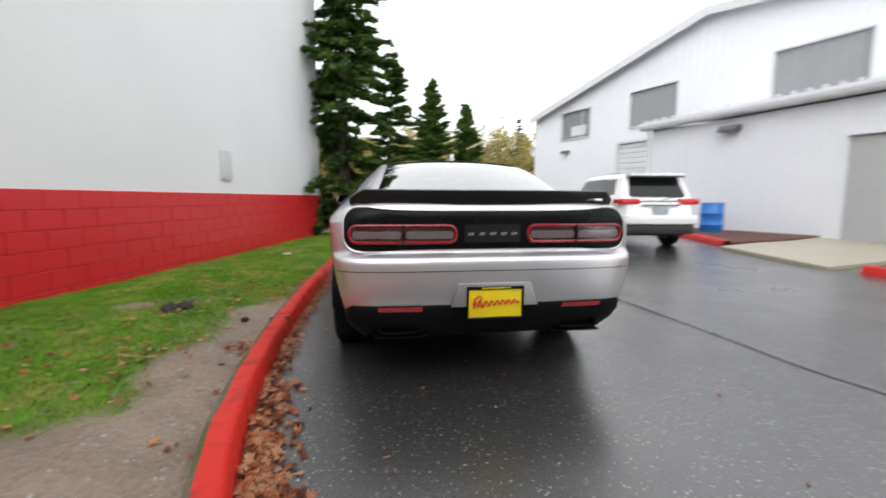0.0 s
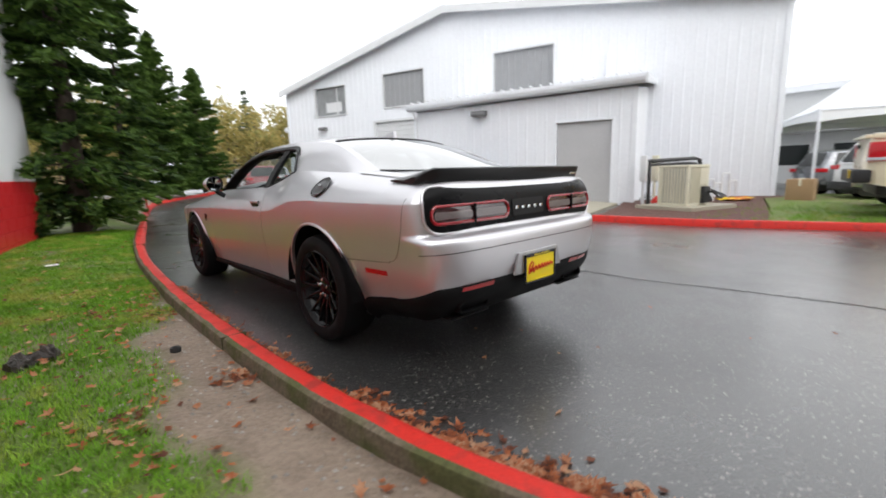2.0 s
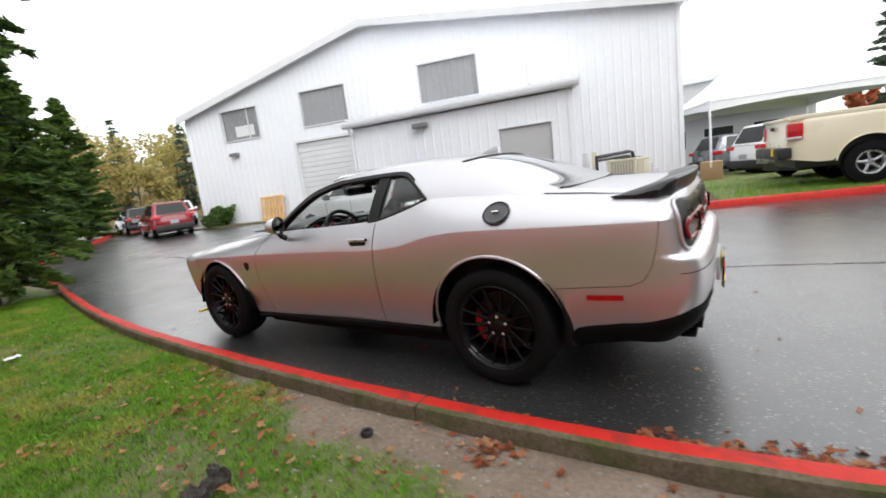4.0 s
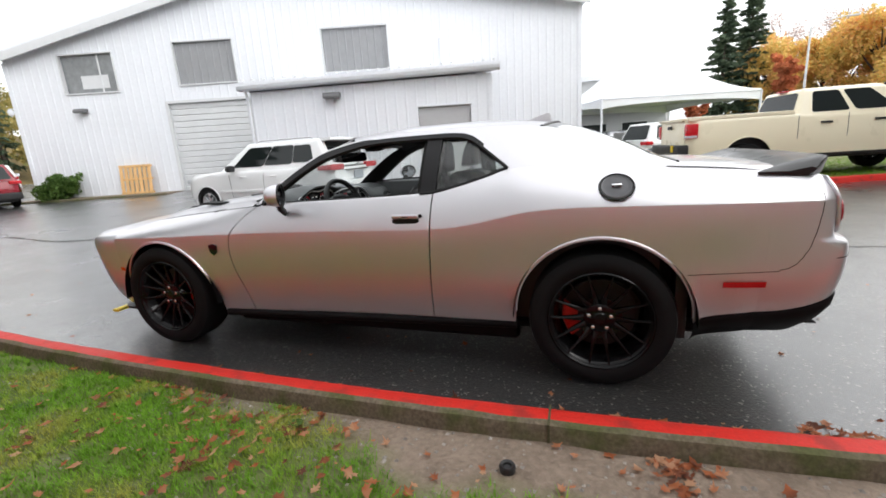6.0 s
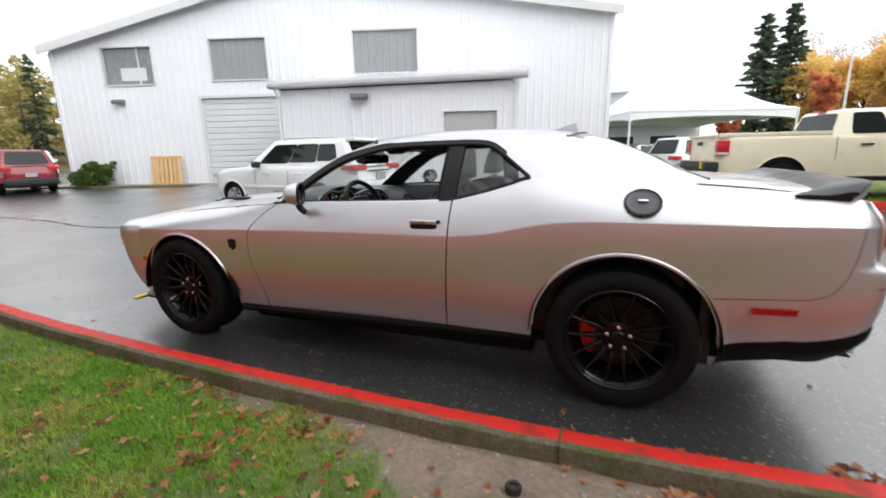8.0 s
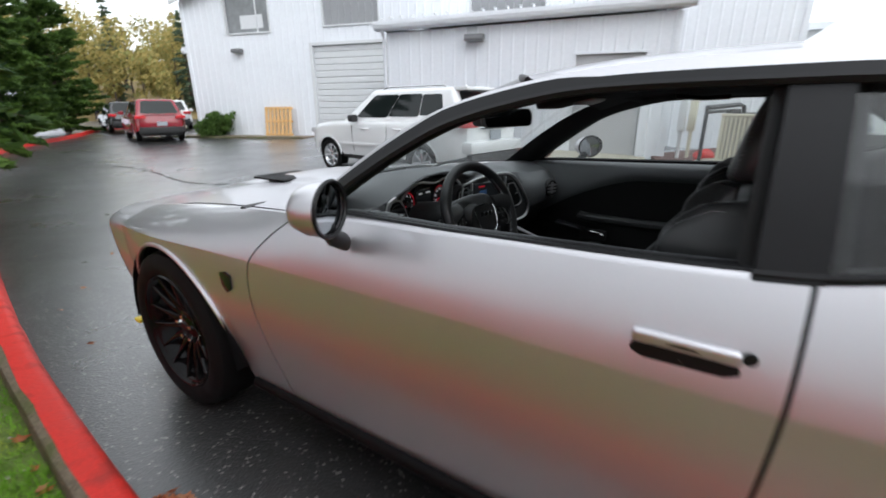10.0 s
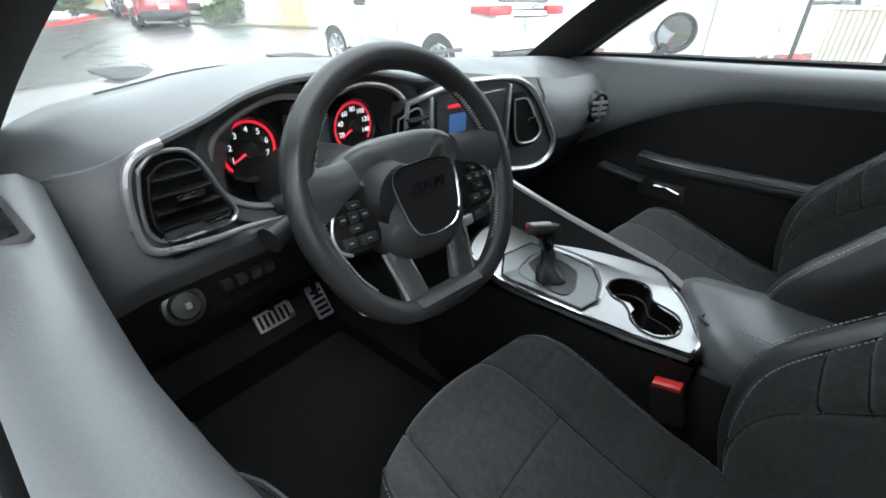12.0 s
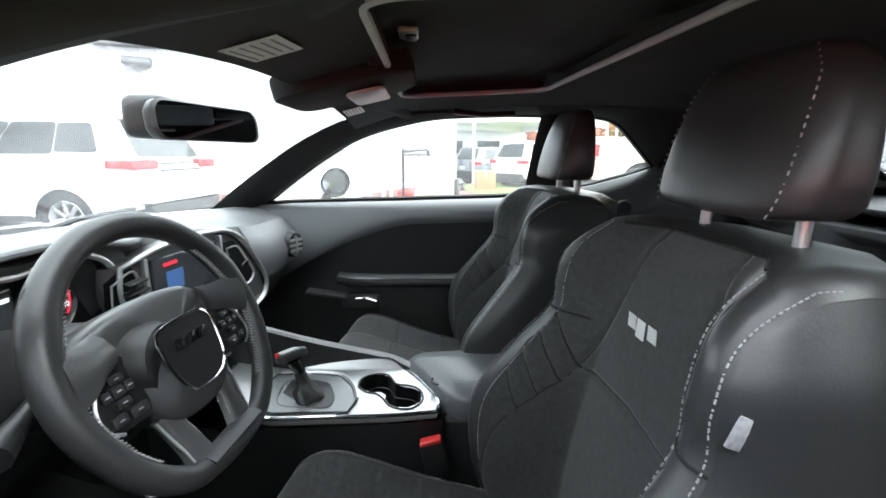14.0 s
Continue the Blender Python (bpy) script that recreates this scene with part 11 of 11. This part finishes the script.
# blue barrel
bl = thing("barrel", "blue plastic barrel on the mulch by the shed", "barrel", at=Matrix.Translation((8.15, 6.95, 0.165)) @ Matrix.Scale(0.95, 4))
part("drum", lathe([(0, 0.26), (0.03, 0.285), (0.27, 0.29), (0.29, 0.305), (0.31, 0.29), (0.58, 0.29), (0.60, 0.305), (0.62, 0.29), (0.85, 0.285), (0.88, 0.27), (0.875, 0.25), (0.85, 0.245), (0.85, 0.0)], 28, "z", closed=False), BLUE, bl)
part("rim", lathe([(0.86, 0.29), (0.885, 0.292), (0.89, 0.28), (0.87, 0.272)], 28, "z", closed=False), BLUE, bl)
part("bung", turned(lathe([(0.85, 0.04), (0.87, 0.04), (0.87, 0.0)], 12, "z", closed=False), Matrix.Translation((0.15, 0, 0))), VEH_TRIM, bl)

# pallet leaning on the warehouse
pal = thing("pallet", "raw pine pallet leaning on the warehouse wall", "pallet", at=BM @ Matrix.Translation((-13.42, 14.05, 0.29)) @ Matrix.Rotation(radians(-7), 4, "X"))
for i in range(7):
    x = i * 0.18
    part("board", box(x, x + 0.13, -0.02, 0.0, 0, 1.12, 0.004, None, 1), PINE, pal, smooth=False)
for z in (0.02, 0.53, 1.02):
    part("stringer", box(0, 1.21, 0.002, 0.09, z, z + 0.09, 0.004, None, 1), PINE, pal, smooth=False)
    part("board", box(0, 1.21, -0.038, -0.022, z, z + 0.08, 0.003, None, 1), PINE, pal, smooth=False)

# vent pipe and small box on the warehouse
vp = thing("vent_pipe", "white vent pipe on the warehouse wall", "pipe", at=BM @ Matrix.Translation((-0.76, FN - 0.06, 4.35)))
part("tube", tube([(0, 0, 0), (0, 0, 0.85)], 0.05, 8), METAL_WHITE, vp)

# ---- frame tent ----
T0, T1 = Vector((16.0, -0.5, 0)), Vector((18.5, -6.65, 0))
ta = math.atan2(T1.y - T0.y, T1.x - T0.x)
TW = (T1 - T0).length
tent = thing("tent", "white peaked canvas tent over parked cars", "tent", at=Matrix.Translation(T0) @ Matrix.Rotation(ta, 4, "Z"))


def tent_skin(side):
    """One sagging slope of the peaked roof, from an edge to the tip."""
    def f(u, v):
        a = [(0, 0), (TW, 0), (TW, TW), (0, TW)]
        p, q = Vector(a[side]), Vector(a[(side + 1) % 4])
        e = p.lerp(q, u)
        c = Vector((TW / 2, TW / 2))
        w = e.lerp(c, v)
        sag = 0.16 * math.sin(math.pi * u) * (1 - v) ** 2
        return (w.x, w.y, 2.78 + 2.85 * v ** 1.7 + 0.35 * v * (1 - v) - sag * 0.3)
    return patch(f, 14, 14)


for k in range(4):
    part("roof_panel", thick(tent_skin(k), 0.01), CANVAS, tent, angle=80)
    a = [(0, 0), (TW, 0), (TW, TW), (0, TW)]
    p, q = Vector(a[k]), Vector(a[(k + 1) % 4])
    part("valance", thick(patch(lambda u, v, p=p, q=q: (*(p.lerp(q, u)), 2.78 - v * (0.42 - 0.20 * math.sin(math.pi * u) ** 0.7) - 0.05 * math.sin(math.pi * u)), 16, 2), 0.012), CANVAS, tent, "scalloped white valance")
    part("leg", tube([(*p, 0), (*p, 2.75)], 0.045, 8), METAL_WHITE, tent)
    part("eave_tube", tube([(*p, 2.72), (*q, 2.72)], 0.04, 6), METAL_WHITE, tent)

# ---- grey building behind the tent ----
far = thing("far_building", "pale grey low building behind the tent", "building", at=Matrix.Translation((29.0, 9.0, 0)) @ Matrix.Rotation(radians(-90), 4, "Z"))
part("wall", box(0, 14, 0, 8, -0.1, 4.9, 0), PALE_GREY, far, smooth=False)
part("roof", prism([(-0.3, 4.9), (14.3, 4.9), (14.3, 5.15), (7.2, 5.25), (-0.3, 5.15)], 8.6, "xz", -0.3), METAL_WHITE, far, smooth=False)
part("gable", prism([(10.5, 5.1), (14.5, 5.1), (14.5, 5.5), (12.6, 6.4)], 6, "xz", 0.2), METAL_WHITE, far, smooth=False)
for i in range(5):
    w = new("window")
    w.parent = far
    x = 1.2 + i * 2.5
    part("pane", box(x, x + 1.5, -0.03, 0.02, 1.0, 2.1, 0.01), VEH_GLASS, w, smooth=False)
    part("window_frame", box(x - 0.06, x + 1.56, -0.02, 0.01, 0.93, 2.17, 0.006), TRIM_GREY, w, smooth=False)
part("canopy", box(0, 14, -1.6, 0, 2.7, 2.85, 0.02), METAL_GREY, far, smooth=False)

# small white building beyond the cedars
sb = thing("small_building", "small white gabled building beyond the cedars", "building", at=Matrix.Translation((7.8, 44, 0.2)) @ Matrix.Rotation(radians(-12), 4, "Z"))
part("wall", prism([(-2.2, 0), (2.2, 0), (2.2, 3.0), (0, 4.6), (-2.2, 3.0)], 6, "xz", 0), METAL_WHITE, sb, smooth=False)
for s in (-1, 1):
    part("roof", prism([(s * 2.5, 2.78), (0, 4.62), (0, 4.75), (s * 2.5, 2.9)], 6.4, "xz", -0.2), TRIM_GREY, sb, smooth=False)

# crumpled white litter on the lawn
lt = thing("paper_scrap", "small crumpled white paper scrap on the lawn", "litter", at=Matrix.Translation((-2.2, 4.5, lawn_height(-2.2, 4.5) + 0.01)))
part("scrap", thick(patch(lambda u, v: (0.12 * (u - 0.5), 0.09 * (v - 0.5), 0.02 + 0.02 * noise.noise((u * 5, v * 5, 2))), 7, 6), 0.003), PAPER, lt)


# ---- painted blocks of the near wall, each a piece of its own ----
def block_rows():
    """The red courses that the camera passes nearest, then the white ones above them."""
    near = [b for b in BLOCKS if b[0] and 9.0 < b[1] < wall_len - 0.05]
    for is_red, s, off, z in near[:300]:
        ob = new("block", me_b)
        ob.parent = low_wall
        ob.matrix_basis = Matrix.Translation((s, off, z))


block_rows()
